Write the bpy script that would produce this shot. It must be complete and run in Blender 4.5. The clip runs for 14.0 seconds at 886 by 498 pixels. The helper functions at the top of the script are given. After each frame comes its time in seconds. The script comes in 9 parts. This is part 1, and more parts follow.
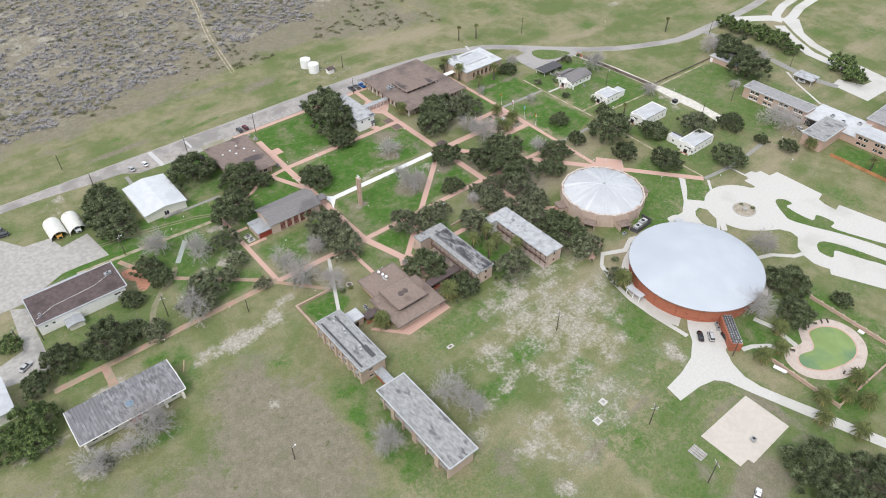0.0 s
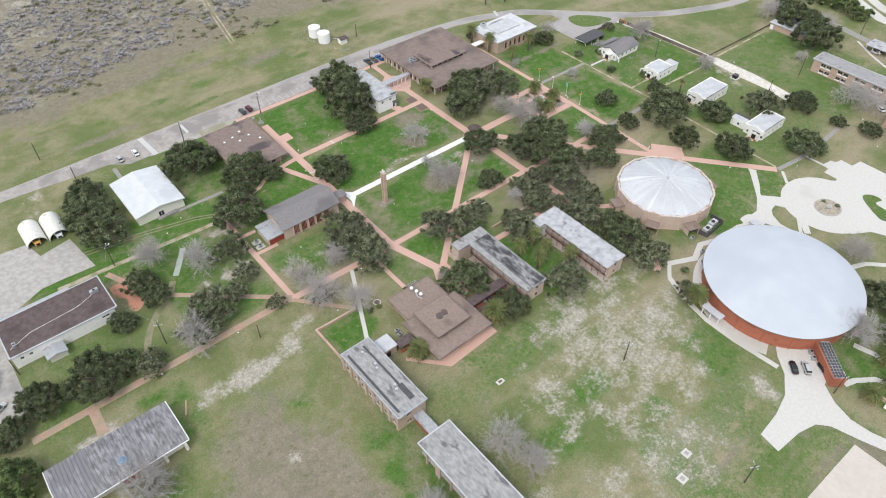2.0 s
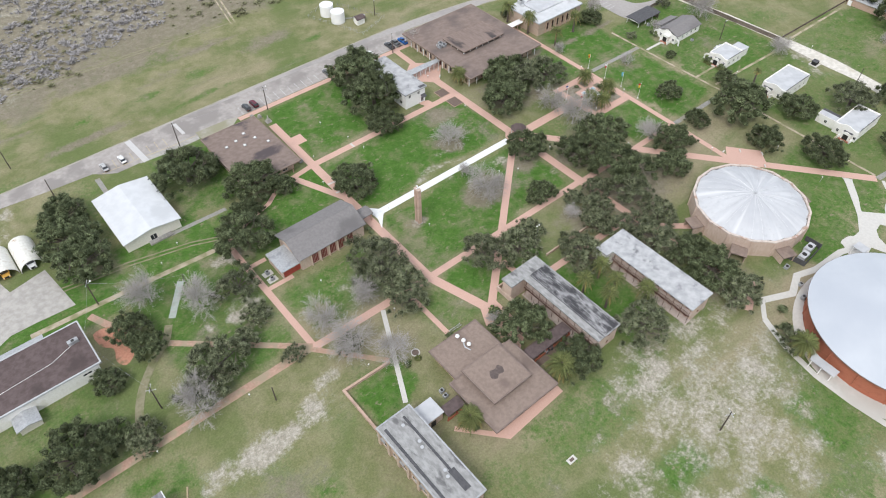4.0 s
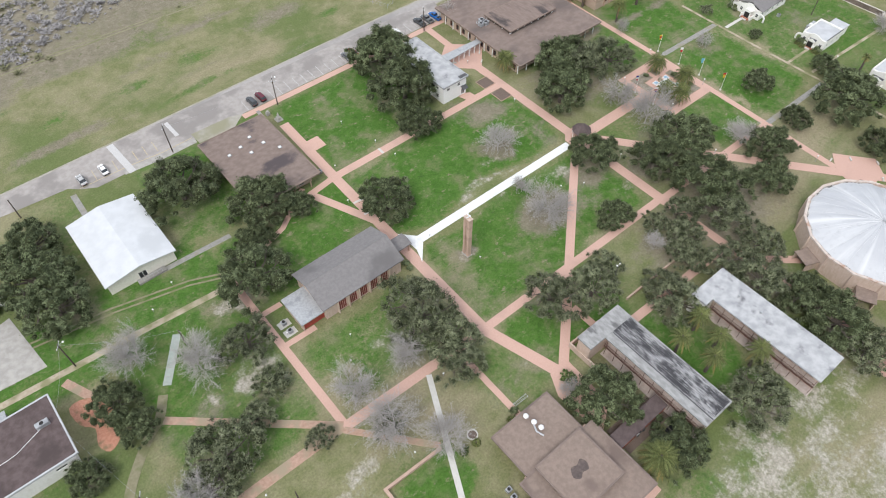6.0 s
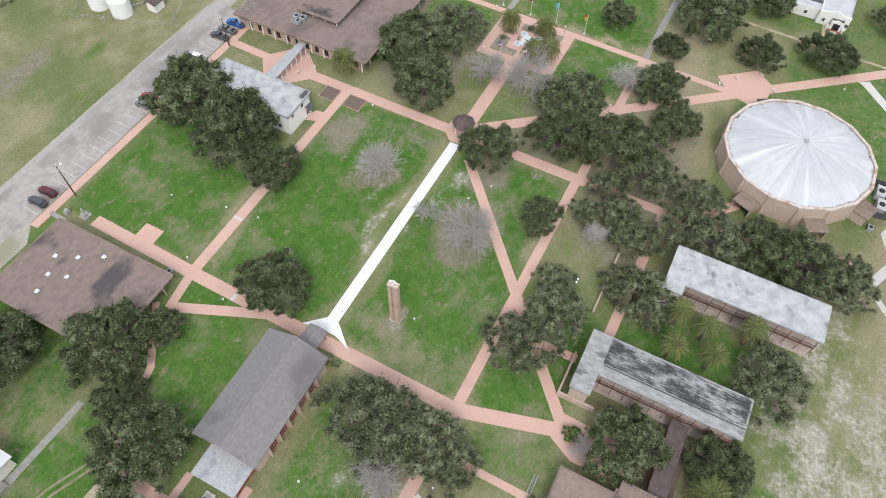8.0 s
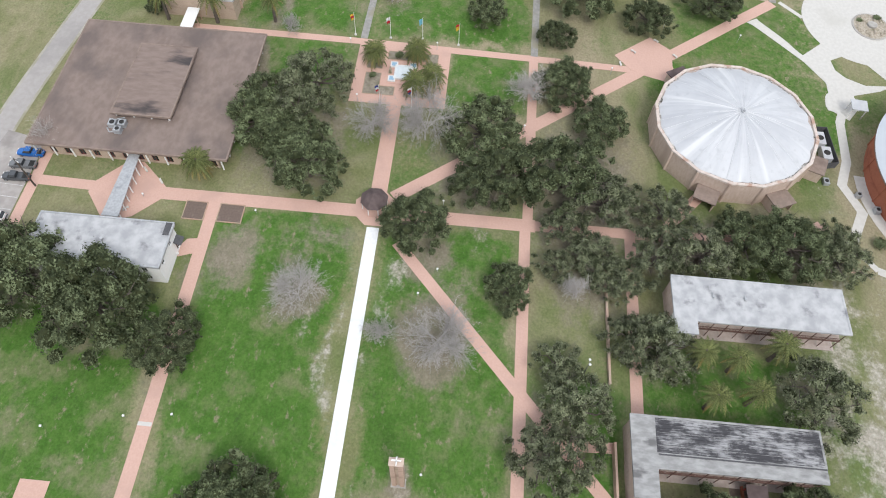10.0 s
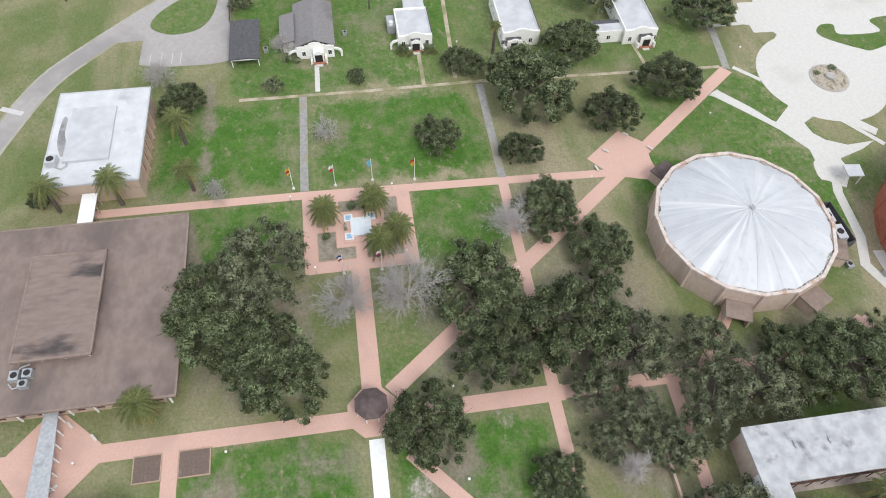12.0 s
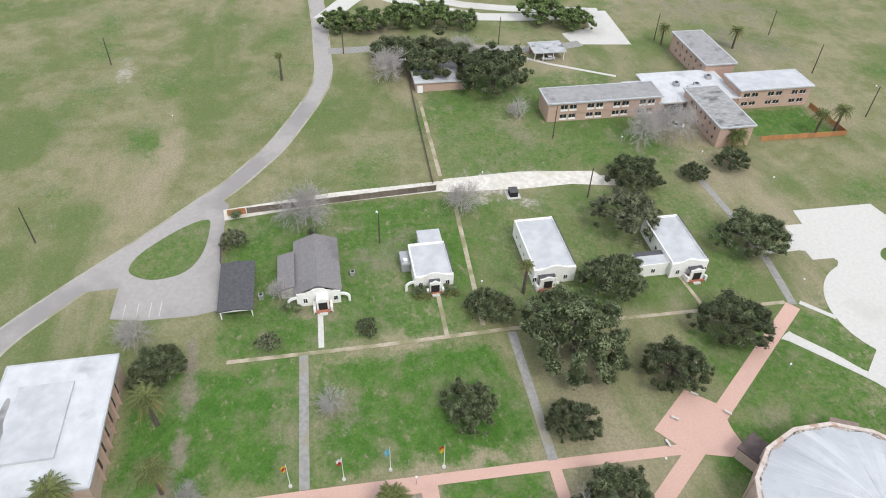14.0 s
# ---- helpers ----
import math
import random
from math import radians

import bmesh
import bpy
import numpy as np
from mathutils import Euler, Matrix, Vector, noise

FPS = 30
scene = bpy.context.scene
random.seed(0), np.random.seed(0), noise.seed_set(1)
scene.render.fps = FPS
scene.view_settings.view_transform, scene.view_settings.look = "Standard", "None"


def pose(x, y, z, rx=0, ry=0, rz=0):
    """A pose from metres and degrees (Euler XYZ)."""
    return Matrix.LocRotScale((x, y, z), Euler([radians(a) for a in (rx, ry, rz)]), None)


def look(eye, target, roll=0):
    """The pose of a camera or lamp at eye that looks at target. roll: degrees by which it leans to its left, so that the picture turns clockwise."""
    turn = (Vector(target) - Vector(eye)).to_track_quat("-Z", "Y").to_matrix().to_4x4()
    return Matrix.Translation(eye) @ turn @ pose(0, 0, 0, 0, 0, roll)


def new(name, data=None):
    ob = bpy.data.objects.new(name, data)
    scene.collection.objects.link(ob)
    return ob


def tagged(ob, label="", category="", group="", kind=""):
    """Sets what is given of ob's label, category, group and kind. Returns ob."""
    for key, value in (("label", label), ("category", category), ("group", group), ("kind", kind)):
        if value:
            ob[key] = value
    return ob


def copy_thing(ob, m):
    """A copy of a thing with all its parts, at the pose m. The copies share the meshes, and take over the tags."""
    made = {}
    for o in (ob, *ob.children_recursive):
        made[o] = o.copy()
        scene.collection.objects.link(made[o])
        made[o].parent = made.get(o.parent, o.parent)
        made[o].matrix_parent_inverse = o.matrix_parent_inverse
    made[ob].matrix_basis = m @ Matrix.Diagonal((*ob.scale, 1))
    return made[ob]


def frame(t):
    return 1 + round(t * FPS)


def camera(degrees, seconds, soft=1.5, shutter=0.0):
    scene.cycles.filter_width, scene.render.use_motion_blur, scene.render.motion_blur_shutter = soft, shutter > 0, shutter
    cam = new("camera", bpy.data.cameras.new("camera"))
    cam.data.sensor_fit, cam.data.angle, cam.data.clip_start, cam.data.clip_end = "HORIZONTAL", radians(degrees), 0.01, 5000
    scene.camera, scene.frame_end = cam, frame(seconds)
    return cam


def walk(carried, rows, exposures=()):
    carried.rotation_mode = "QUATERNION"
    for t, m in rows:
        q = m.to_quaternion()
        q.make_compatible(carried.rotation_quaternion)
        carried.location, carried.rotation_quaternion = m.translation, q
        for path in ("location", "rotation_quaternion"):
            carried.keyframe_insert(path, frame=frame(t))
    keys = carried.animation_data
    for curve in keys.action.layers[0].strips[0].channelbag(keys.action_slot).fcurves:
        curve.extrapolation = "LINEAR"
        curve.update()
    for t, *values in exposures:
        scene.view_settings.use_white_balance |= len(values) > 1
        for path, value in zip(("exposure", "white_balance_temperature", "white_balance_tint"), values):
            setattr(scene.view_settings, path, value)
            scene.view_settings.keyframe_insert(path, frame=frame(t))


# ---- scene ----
cam = camera(66.0, 14.0, soft=1.05)
PATH = [
    (0, (-113.54, -209.20, 177.99), (-65.50, -151.86, 111.62), 0.20),
    (0.5, (-110.22, -199.62, 175.14), (-62.66, -143.11, 107.73), 0.33),
    (1, (-106.80, -189.56, 172.00), (-59.83, -133.97, 103.42), 0.37),
    (1.5, (-103.40, -179.99, 168.59), (-57.01, -125.16, 99.01), 0.36),
    (2, (-99.21, -169.74, 165.35), (-53.63, -115.73, 94.59), 0.24),
    (2.5, (-95.10, -160.08, 161.93), (-50.11, -106.70, 90.33), 0.12),
    (3, (-91.16, -149.81, 158.74), (-46.68, -97.12, 86.31), 0.11),
    (5.5, (-70.42, -99.02, 140.47), (-29.84, -50.73, 62.88), 0.12),
    (6, (-66.04, -88.58, 137.02), (-26.42, -41.40, 58.25), 0.12),
    (6.5, (-62.22, -79.12, 133.48), (-23.28, -32.77, 53.89), 0.16),
    (7, (-57.99, -68.77, 129.81), (-19.44, -23.75, 49.27), 0.11),
    (7.1, (-57.14, -66.87, 129.27), (-18.06, -22.51, 48.61), 0.16),
    (7.2, (-56.29, -64.97, 128.72), (-15.21, -23.17, 47.69), 0.37),
    (7.3, (-55.43, -63.07, 128.18), (-12.16, -24.23, 46.82), 0.59),
    (7.4, (-54.58, -61.17, 127.63), (-9.24, -25.23, 46.08), 0.81),
    (7.5, (-53.73, -59.27, 127.09), (-6.78, -25.67, 45.44), 0.99),
    (8, (-48.92, -48.00, 124.41), (1.43, -24.01, 41.40), 2.20),
    (10.5, (-9.15, -12.42, 113.76), (43.61, -14.02, 28.82), 3.20),
    (11, (-0.72, -8.10, 111.98), (53.51, -12.88, 28.10), 2.94),
    (11.5, (7.60, -4.78, 110.74), (62.37, -12.73, 27.45), 2.98),
    (12, (16.95, -2.24, 109.67), (72.81, -13.18, 27.45), 2.97),
    (12.5, (25.81, -0.78, 108.64), (83.54, -13.46, 27.98), 2.86),
    (13, (34.19, 0.21, 106.51), (94.67, -12.92, 27.96), 2.63),
    (13.5, (42.15, 0.46, 104.46), (107.89, -13.53, 30.42), 2.35),
    (14, (50.07, 0.06, 102.27), (123.59, -15.00, 36.18), 1.97),
]
walk(cam, [(t, look(eye, target, roll)) for t, eye, target, roll in PATH])

# ---- overcast daylight ----
SUN_ELEVATION, SUN_AZIMUTH = 52.0, 205.0
world = bpy.data.worlds.new("world")
scene.world = world
world.use_nodes = True
wn = world.node_tree.nodes
wl = world.node_tree.links
sky = wn.new("ShaderNodeTexSky")
sky.sky_type = "NISHITA"
sky.sun_disc = False
sky.sun_elevation = radians(SUN_ELEVATION)
sky.sun_rotation = radians(90 - SUN_AZIMUTH)
sky.air_density, sky.dust_density, sky.ozone_density = 1.0, 4.0, 1.0
cloud = wn.new("ShaderNodeMix")
cloud.data_type = "RGBA"
cloud.inputs[0].default_value = 0.72
cloud.inputs[7].default_value = (8.9, 9.4, 10.3, 1)
wl.new(sky.outputs[0], cloud.inputs[6])
wl.new(cloud.outputs[2], wn["Background"].inputs[0])
wn["Background"].inputs[1].default_value = 0.135
lamp = bpy.data.lights.new("sun", "SUN")
lamp.energy, lamp.angle, lamp.color = 1.7, radians(20), (1.0, 0.98, 0.95)
sun = new("sun", lamp)
az, el = radians(SUN_AZIMUTH), radians(SUN_ELEVATION)
sun.matrix_basis = look((40, 0, 200), (40 - 100 * math.cos(az) * math.cos(el), -100 * math.sin(az) * math.cos(el), 200 - 100 * math.sin(el)))
scene.view_settings.exposure = 0.06

# ---- building tools ----
class Geo:
    """Collects vertices and faces of one mesh, in world metres."""

    def __init__(self):
        self.v, self.f = [], []

    def face(self, pts):
        n = len(self.v)
        self.v += [tuple(p) for p in pts]
        self.f.append(tuple(range(n, n + len(pts))))
        return self

    def prism(self, poly, z0, z1):
        area = sum(a[0] * b[1] - b[0] * a[1] for a, b in zip(poly, poly[1:] + poly[:1]))
        if area < 0:
            poly = poly[::-1]
        n, k = len(self.v), len(poly)
        self.v += [(p[0], p[1], z0) for p in poly] + [(p[0], p[1], z1) for p in poly]
        self.f.append(tuple(range(n + k - 1, n - 1, -1)))
        self.f.append(tuple(range(n + k, n + 2 * k)))
        for i in range(k):
            j = (i + 1) % k
            self.f.append((n + i, n + j, n + k + j, n + k + i))
        return self

    def box(self, x0, x1, y0, y1, z0, z1):
        return self.prism([(x0, y0), (x1, y0), (x1, y1), (x0, y1)], z0, z1)

    def disc(self, x, y, z0, z1, r, n=16, r2=None):
        r2 = r if r2 is None else r2
        k = len(self.v)
        ring = [(math.cos(2 * math.pi * i / n), math.sin(2 * math.pi * i / n)) for i in range(n)]
        self.v += [(x + r * c, y + r * s, z0) for c, s in ring] + [(x + r2 * c, y + r2 * s, z1) for c, s in ring]
        self.f.append(tuple(range(k + n - 1, k - 1, -1)))
        self.f.append(tuple(range(k + n, k + 2 * n)))
        for i in range(n):
            j = (i + 1) % n
            self.f.append((k + i, k + j, k + n + j, k + n + i))
        return self

    def tube(self, p, q, r0, r1=None, n=5, caps=True):
        r1 = r0 if r1 is None else r1
        p, q = Vector(p), Vector(q)
        way = q - p
        if way.length < 1e-6:
            return self
        way.normalize()
        side = way.cross(Vector((0, 0, 1)) if abs(way.z) < 0.9 else Vector((1, 0, 0))).normalized()
        up = way.cross(side)
        k = len(self.v)
        for end, r in ((p, r0), (q, r1)):
            for i in range(n):
                a = 2 * math.pi * i / n
                self.v.append(tuple(end + side * (r * math.cos(a)) + up * (r * math.sin(a))))
        for i in range(n):
            j = (i + 1) % n
            self.f.append((k + i, k + n + i, k + n + j, k + j))
        if caps:
            self.f.append(tuple(range(k, k + n)))
            self.f.append(tuple(range(k + 2 * n - 1, k + n - 1, -1)))
        return self

    def pipe(self, pts, r, n=5):
        """One bent tube along a line of points."""
        pts = [Vector(p) for p in pts]
        base = len(self.v)
        for i, p in enumerate(pts):
            way = (pts[min(i + 1, len(pts) - 1)] - pts[max(i - 1, 0)]).normalized()
            side = way.cross(Vector((0, 0, 1)) if abs(way.z) < 0.9 else Vector((1, 0, 0))).normalized()
            up = way.cross(side)
            self.v += [tuple(p + side * (r * math.cos(2 * math.pi * k / n)) + up * (r * math.sin(2 * math.pi * k / n))) for k in range(n)]
        for i in range(len(pts) - 1):
            for k in range(n):
                a, b = base + i * n + k, base + i * n + (k + 1) % n
                self.f.append((a, a + n, b + n, b))
        return self

    def strip(self, pts, width, z0, z1):
        """A band of one width along a line of points, with mitred corners."""
        left, right = [], []
        for i, p in enumerate(pts):
            a = Vector(pts[max(i - 1, 0)])
            b = Vector(pts[min(i + 1, len(pts) - 1)])
            d = (b - a).normalized()
            s = 1.0
            if 0 < i < len(pts) - 1:
                d0 = (Vector(p) - a).normalized()
                s = 1 / max(0.5, d0.dot(d))
            nrm = Vector((-d.y, d.x)) * (width / 2 * s)
            left.append((p[0] + nrm.x, p[1] + nrm.y))
            right.append((p[0] - nrm.x, p[1] - nrm.y))
        return self.prism(left + right[::-1], z0, z1)

    def wall(self, axis, a0, a1, c0, c1, z0, z1, cols=()):
        """An upright wall along an axis ('x' or 'y') from a0 to a1, between c0 and c1 in depth, with openings: columns (p0, p1, [(zb, zt), ...])."""

        us = sorted({a0, a1, *[p for c in cols for p in c[:2]]})
        zs = sorted({z0, z1, *[z for c in cols for h in c[2] for z in h]})
        inside = lambda u, z: any(p0 < u < p1 and any(zb < z < zt for zb, zt in holes) for p0, p1, holes in cols)
        solid_at = {(i, k): not inside((us[i] + us[i + 1]) / 2, (zs[k] + zs[k + 1]) / 2) for i in range(len(us) - 1) for k in range(len(zs) - 1)}
        base, n = len(self.v), len(zs)
        for u in us:
            for z in zs:
                self.v += [(u, c0, z), (u, c1, z)] if axis == "x" else [(c0, u, z), (c1, u, z)]
        at = lambda i, k, side: base + 2 * (i * n + k) + side
        for (i, k), full in solid_at.items():
            if not full:
                continue
            loop = ((i, k), (i + 1, k), (i + 1, k + 1), (i, k + 1))
            self.f.append(tuple(at(a, b, 0) for a, b in loop))
            self.f.append(tuple(at(a, b, 1) for a, b in loop[::-1]))
            for (a, b), (c, d), near in ((loop[0], loop[1], (i, k - 1)), (loop[1], loop[2], (i + 1, k)), (loop[2], loop[3], (i, k + 1)), (loop[3], loop[0], (i - 1, k))):
                if not solid_at.get(near, False):
                    self.f.append((at(a, b, 0), at(a, b, 1), at(c, d, 1), at(c, d, 0)))
        return self


def part(name, geo, material, parent=None, label=""):
    """One mesh object from a Geo, under a thing or a part."""
    off, up = Vector(), parent
    while up is not None:
        off += up.matrix_basis.translation
        up = up.parent
    me = bpy.data.meshes.new(name)
    me.from_pydata([(x - off.x, y - off.y, z - off.z) for x, y, z in geo.v], [], geo.f)
    me.materials.append(material)
    ob = new(name, me)
    if parent is not None:
        ob.parent = parent
    if label:
        tagged(ob, label)
    return ob


def thing(name, x, y, label, category, group="", kind="", z=0.0):
    ob = new(name)
    ob.matrix_basis = Matrix.Translation((x, y, z))
    ob.empty_display_size = 0.5
    return tagged(ob, label, category, group, kind)


def solid(name, geo, material, label, category, group="", kind="", at=None):
    """A thing that is one mesh."""
    ob = part(name, geo, material)
    if at is not None:
        ob.data.transform(Matrix.Translation(-Vector(at)))
        ob.matrix_basis = Matrix.Translation(at)
    return tagged(ob, label, category, group, kind)


# ---- materials ----
def material(name):
    m = bpy.data.materials.new(name)
    m.use_nodes = True
    return m, m.node_tree.nodes, m.node_tree.links, m.node_tree.nodes["Principled BSDF"]


def mix(nt, a, b, fac):
    n = nt.nodes.new("ShaderNodeMix")
    n.data_type = "RGBA"
    for k, v in ((6, a), (7, b), (0, fac)):
        if isinstance(v, (int, float, tuple)):
            n.inputs[k].default_value = v if k == 0 else (*v[:3], 1)
        else:
            nt.links.new(v, n.inputs[k])
    return n.outputs[2]


def ramp(nt, value, lo, hi):
    n = nt.nodes.new("ShaderNodeMapRange")
    n.interpolation_type = "SMOOTHSTEP"
    nt.links.new(value, n.inputs[0])
    n.inputs[1].default_value, n.inputs[2].default_value = lo, hi
    return n.outputs[0]


def noisy(nt, coord, scale, detail=4.0, stretch=(1, 1, 1), rough=0.55):
    mp = nt.nodes.new("ShaderNodeMapping")
    mp.inputs["Scale"].default_value = stretch
    mp.inputs["Location"].default_value = (17.31, 9.77, 3.217)
    nt.links.new(coord, mp.inputs[0])
    n = nt.nodes.new("ShaderNodeTexNoise")
    n.inputs["Scale"].default_value, n.inputs["Detail"].default_value, n.inputs["Roughness"].default_value = scale, detail, rough
    nt.links.new(mp.outputs[0], n.inputs["Vector"])
    return n.outputs[0]


def surface(name, c1, c2, grain=3.0, c3=None, stain=0.15, stain_at=(0.52, 0.7), roughness=0.8, bump=0.15, metal=0.0, stretch=(1, 1, 1), vary=0.0, spec=0.3):
    """Two colours mixed by a grain, a third in larger stains."""
    m, nodes, links, bsdf = material(name)
    nt = m.node_tree
    coord = nodes.new("ShaderNodeTexCoord").outputs["Object"]
    fine = noisy(nt, coord, grain, 5, stretch)
    wide = noisy(nt, coord, stain, 5, stretch)
    colour = mix(nt, c1, c2, ramp(nt, fine, 0.3, 0.7))
    if c3 is not None:
        colour = mix(nt, colour, c3, ramp(nt, wide, *stain_at))
    if vary:
        info = nodes.new("ShaderNodeObjectInfo")
        hsv = nodes.new("ShaderNodeHueSaturation")
        mr = nodes.new("ShaderNodeMapRange")
        links.new(info.outputs["Random"], mr.inputs[0])
        mr.inputs[3].default_value, mr.inputs[4].default_value = 1 - vary, 1 + vary
        links.new(mr.outputs[0], hsv.inputs["Value"])
        links.new(colour, hsv.inputs["Color"])
        colour = hsv.outputs[0]
    links.new(colour, bsdf.inputs["Base Color"])
    bsdf.inputs["Roughness"].default_value = roughness
    bsdf.inputs["Metallic"].default_value = metal
    bsdf.inputs["Specular IOR Level"].default_value = spec
    if bump:
        b = nodes.new("ShaderNodeBump")
        b.inputs["Strength"].default_value, b.inputs["Distance"].default_value = bump, 0.05
        links.new(fine, b.inputs["Height"])
        links.new(b.outputs[0], bsdf.inputs["Normal"])
    return m


def leafy(name, c1, c2, rough=0.6, clumped=True):
    """Foliage whose colour varies from leaf clump to leaf clump and tree to tree."""
    m, nodes, links, bsdf = material(name)
    nt = m.node_tree
    geo = nodes.new("ShaderNodeNewGeometry")
    info = nodes.new("ShaderNodeObjectInfo")
    coord = nodes.new("ShaderNodeTexCoord").outputs["Object"]
    patch = noisy(nt, coord, 0.55, 3)
    colour = mix(nt, c1, c2, geo.outputs["Random Per Island"])
    # besides leaf tone, these patches paint lit tufts and shaded gaps into the colour
    if clumped:
        colour = mix(nt, colour, tuple(v * 1.22 for v in c2), ramp(nt, patch, 0.50, 0.66))
        colour = mix(nt, colour, tuple(v * 0.75 for v in c1), ramp(nt, patch, 0.49, 0.34))
    hsv = nodes.new("ShaderNodeHueSaturation")
    mr = nodes.new("ShaderNodeMapRange")
    links.new(info.outputs["Random"], mr.inputs[0])
    mr.inputs[3].default_value, mr.inputs[4].default_value = 0.80, 1.24
    links.new(mr.outputs[0], hsv.inputs["Value"])
    links.new(colour, hsv.inputs["Color"])
    links.new(hsv.outputs[0], bsdf.inputs["Base Color"])
    bsdf.inputs["Roughness"].default_value = rough
    bsdf.inputs["Specular IOR Level"].default_value = 0.12
    return m


def ground_material():
    m, nodes, links, bsdf = material("grass_and_soil")
    nt = m.node_tree
    coord = nodes.new("ShaderNodeTexCoord").outputs["Object"]
    zone = nodes.new("ShaderNodeVertexColor")
    zone.layer_name = "zone"
    sep = nodes.new("ShaderNodeSeparateColor")
    links.new(zone.outputs[0], sep.inputs[0])
    fine = noisy(nt, coord, 1.1, 6, rough=0.65)
    mid = noisy(nt, coord, 0.16, 6, rough=0.6)
    wide = noisy(nt, coord, 0.035, 4)

    def blend(chan, amount, a, b):
        """The zone's share, broken up by the noises."""
        add = nodes.new("ShaderNodeMath")
        add.operation = "MULTIPLY_ADD"
        links.new(mid, add.inputs[0])
        add.inputs[1].default_value = amount
        links.new(sep.outputs[chan], add.inputs[2])
        add2 = nodes.new("ShaderNodeMath")
        add2.operation = "MULTIPLY_ADD"
        links.new(fine, add2.inputs[0])
        add2.inputs[1].default_value = amount * 0.6
        links.new(add.outputs[0], add2.inputs[2])
        off = amount * 0.8
        return ramp(nt, add2.outputs[0], a + off, b + off)

    small = noisy(nt, coord, 0.5, 6, rough=0.7)
    olive = mix(nt, (0.160, 0.172, 0.078), (0.252, 0.234, 0.140), ramp(nt, mid, 0.32, 0.68))
    olive = mix(nt, olive, (0.126, 0.158, 0.060), ramp(nt, wide, 0.46, 0.62))
    olive = mix(nt, olive, (0.226, 0.220, 0.135), ramp(nt, small, 0.55, 0.82))
    broad = noisy(nt, coord, 0.021, 6, (0.45, 1.3, 1), 0.62)
    olive = mix(nt, olive, (0.285, 0.248, 0.165), ramp(nt, broad, 0.50, 0.66))
    green = mix(nt, (0.050, 0.122, 0.020), (0.084, 0.162, 0.034), ramp(nt, small, 0.28, 0.72))
    green = mix(nt, green, (0.160, 0.176, 0.086), ramp(nt, mid, 0.46, 0.72))
    patchy = noisy(nt, coord, 0.075, 7, rough=0.68)
    green = mix(nt, green, (0.210, 0.198, 0.124), ramp(nt, patchy, 0.52, 0.72))
    scuff = noisy(nt, coord, 0.33, 8, (1, 1.5, 1), 0.74)
    green = mix(nt, green, (0.245, 0.212, 0.146), ramp(nt, scuff, 0.55, 0.70))
    green = mix(nt, green, (0.052, 0.104, 0.026), ramp(nt, scuff, 0.43, 0.30))
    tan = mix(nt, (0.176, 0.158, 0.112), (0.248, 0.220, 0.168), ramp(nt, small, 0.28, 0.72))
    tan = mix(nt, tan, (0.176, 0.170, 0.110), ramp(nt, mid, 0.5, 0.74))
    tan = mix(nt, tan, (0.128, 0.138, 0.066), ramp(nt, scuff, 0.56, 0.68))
    pale = mix(nt, (0.280, 0.258, 0.205), (0.430, 0.400, 0.342), ramp(nt, fine, 0.34, 0.68))
    colour = mix(nt, olive, green, blend(0, 1.15, 0.25, 0.70))
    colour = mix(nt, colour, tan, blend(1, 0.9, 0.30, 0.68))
    colour = mix(nt, colour, pale, blend(2, 1.5, 0.28, 0.84))
    speck = nodes.new("ShaderNodeHueSaturation")
    level = nodes.new("ShaderNodeMapRange")
    links.new(noisy(nt, coord, 2.1, 8, rough=0.78), level.inputs[0])
    level.inputs[1].default_value, level.inputs[2].default_value = 0.32, 0.68
    level.inputs[3].default_value, level.inputs[4].default_value = 0.74, 1.25
    links.new(level.outputs[0], speck.inputs["Value"])
    links.new(colour, speck.inputs["Color"])
    links.new(speck.outputs[0], bsdf.inputs["Base Color"])
    bsdf.inputs["Roughness"].default_value = 0.95
    bsdf.inputs["Specular IOR Level"].default_value = 0.1
    b = nodes.new("ShaderNodeBump")
    b.inputs["Strength"].default_value, b.inputs["Distance"].default_value = 0.5, 0.15
    links.new(fine, b.inputs["Height"])
    links.new(b.outputs[0], bsdf.inputs["Normal"])
    return m


GROUND = ground_material()
PAVER = surface("terracotta_pavers", (0.53, 0.342, 0.28), (0.57, 0.378, 0.312), 3.0, (0.49, 0.325, 0.268), 0.12, roughness=0.85, bump=0)
PAVER_WORN = surface("worn_terracotta_pavers", (0.36, 0.23, 0.17), (0.46, 0.31, 0.24), 1.5, (0.33, 0.27, 0.19), 0.3, (0.42, 0.6), 0.9)
CONCRETE = surface("bright_concrete", (0.515, 0.50, 0.465), (0.565, 0.55, 0.515), 1.2, (0.465, 0.45, 0.41), 0.05, roughness=0.8, bump=0)
CONCRETE_WHITE = surface("new_white_concrete", (0.70, 0.71, 0.71), (0.78, 0.79, 0.79), 1.5, (0.64, 0.65, 0.65), 0.2, roughness=0.75)
CONCRETE_OLD = surface("weathered_concrete", (0.33, 0.315, 0.29), (0.43, 0.41, 0.38), 0.7, (0.24, 0.23, 0.215), 0.07, roughness=0.9)
ASPHALT = surface("worn_asphalt", (0.315, 0.290, 0.272), (0.385, 0.358, 0.336), 0.7, (0.255, 0.236, 0.222), 0.11, (0.44, 0.60), roughness=0.9, bump=0)
ASPHALT_PALE = surface("pale_road", (0.330, 0.310, 0.294), (0.368, 0.347, 0.330), 0.9, (0.265, 0.250, 0.240), 0.05, (0.46, 0.64), roughness=0.9, bump=0)
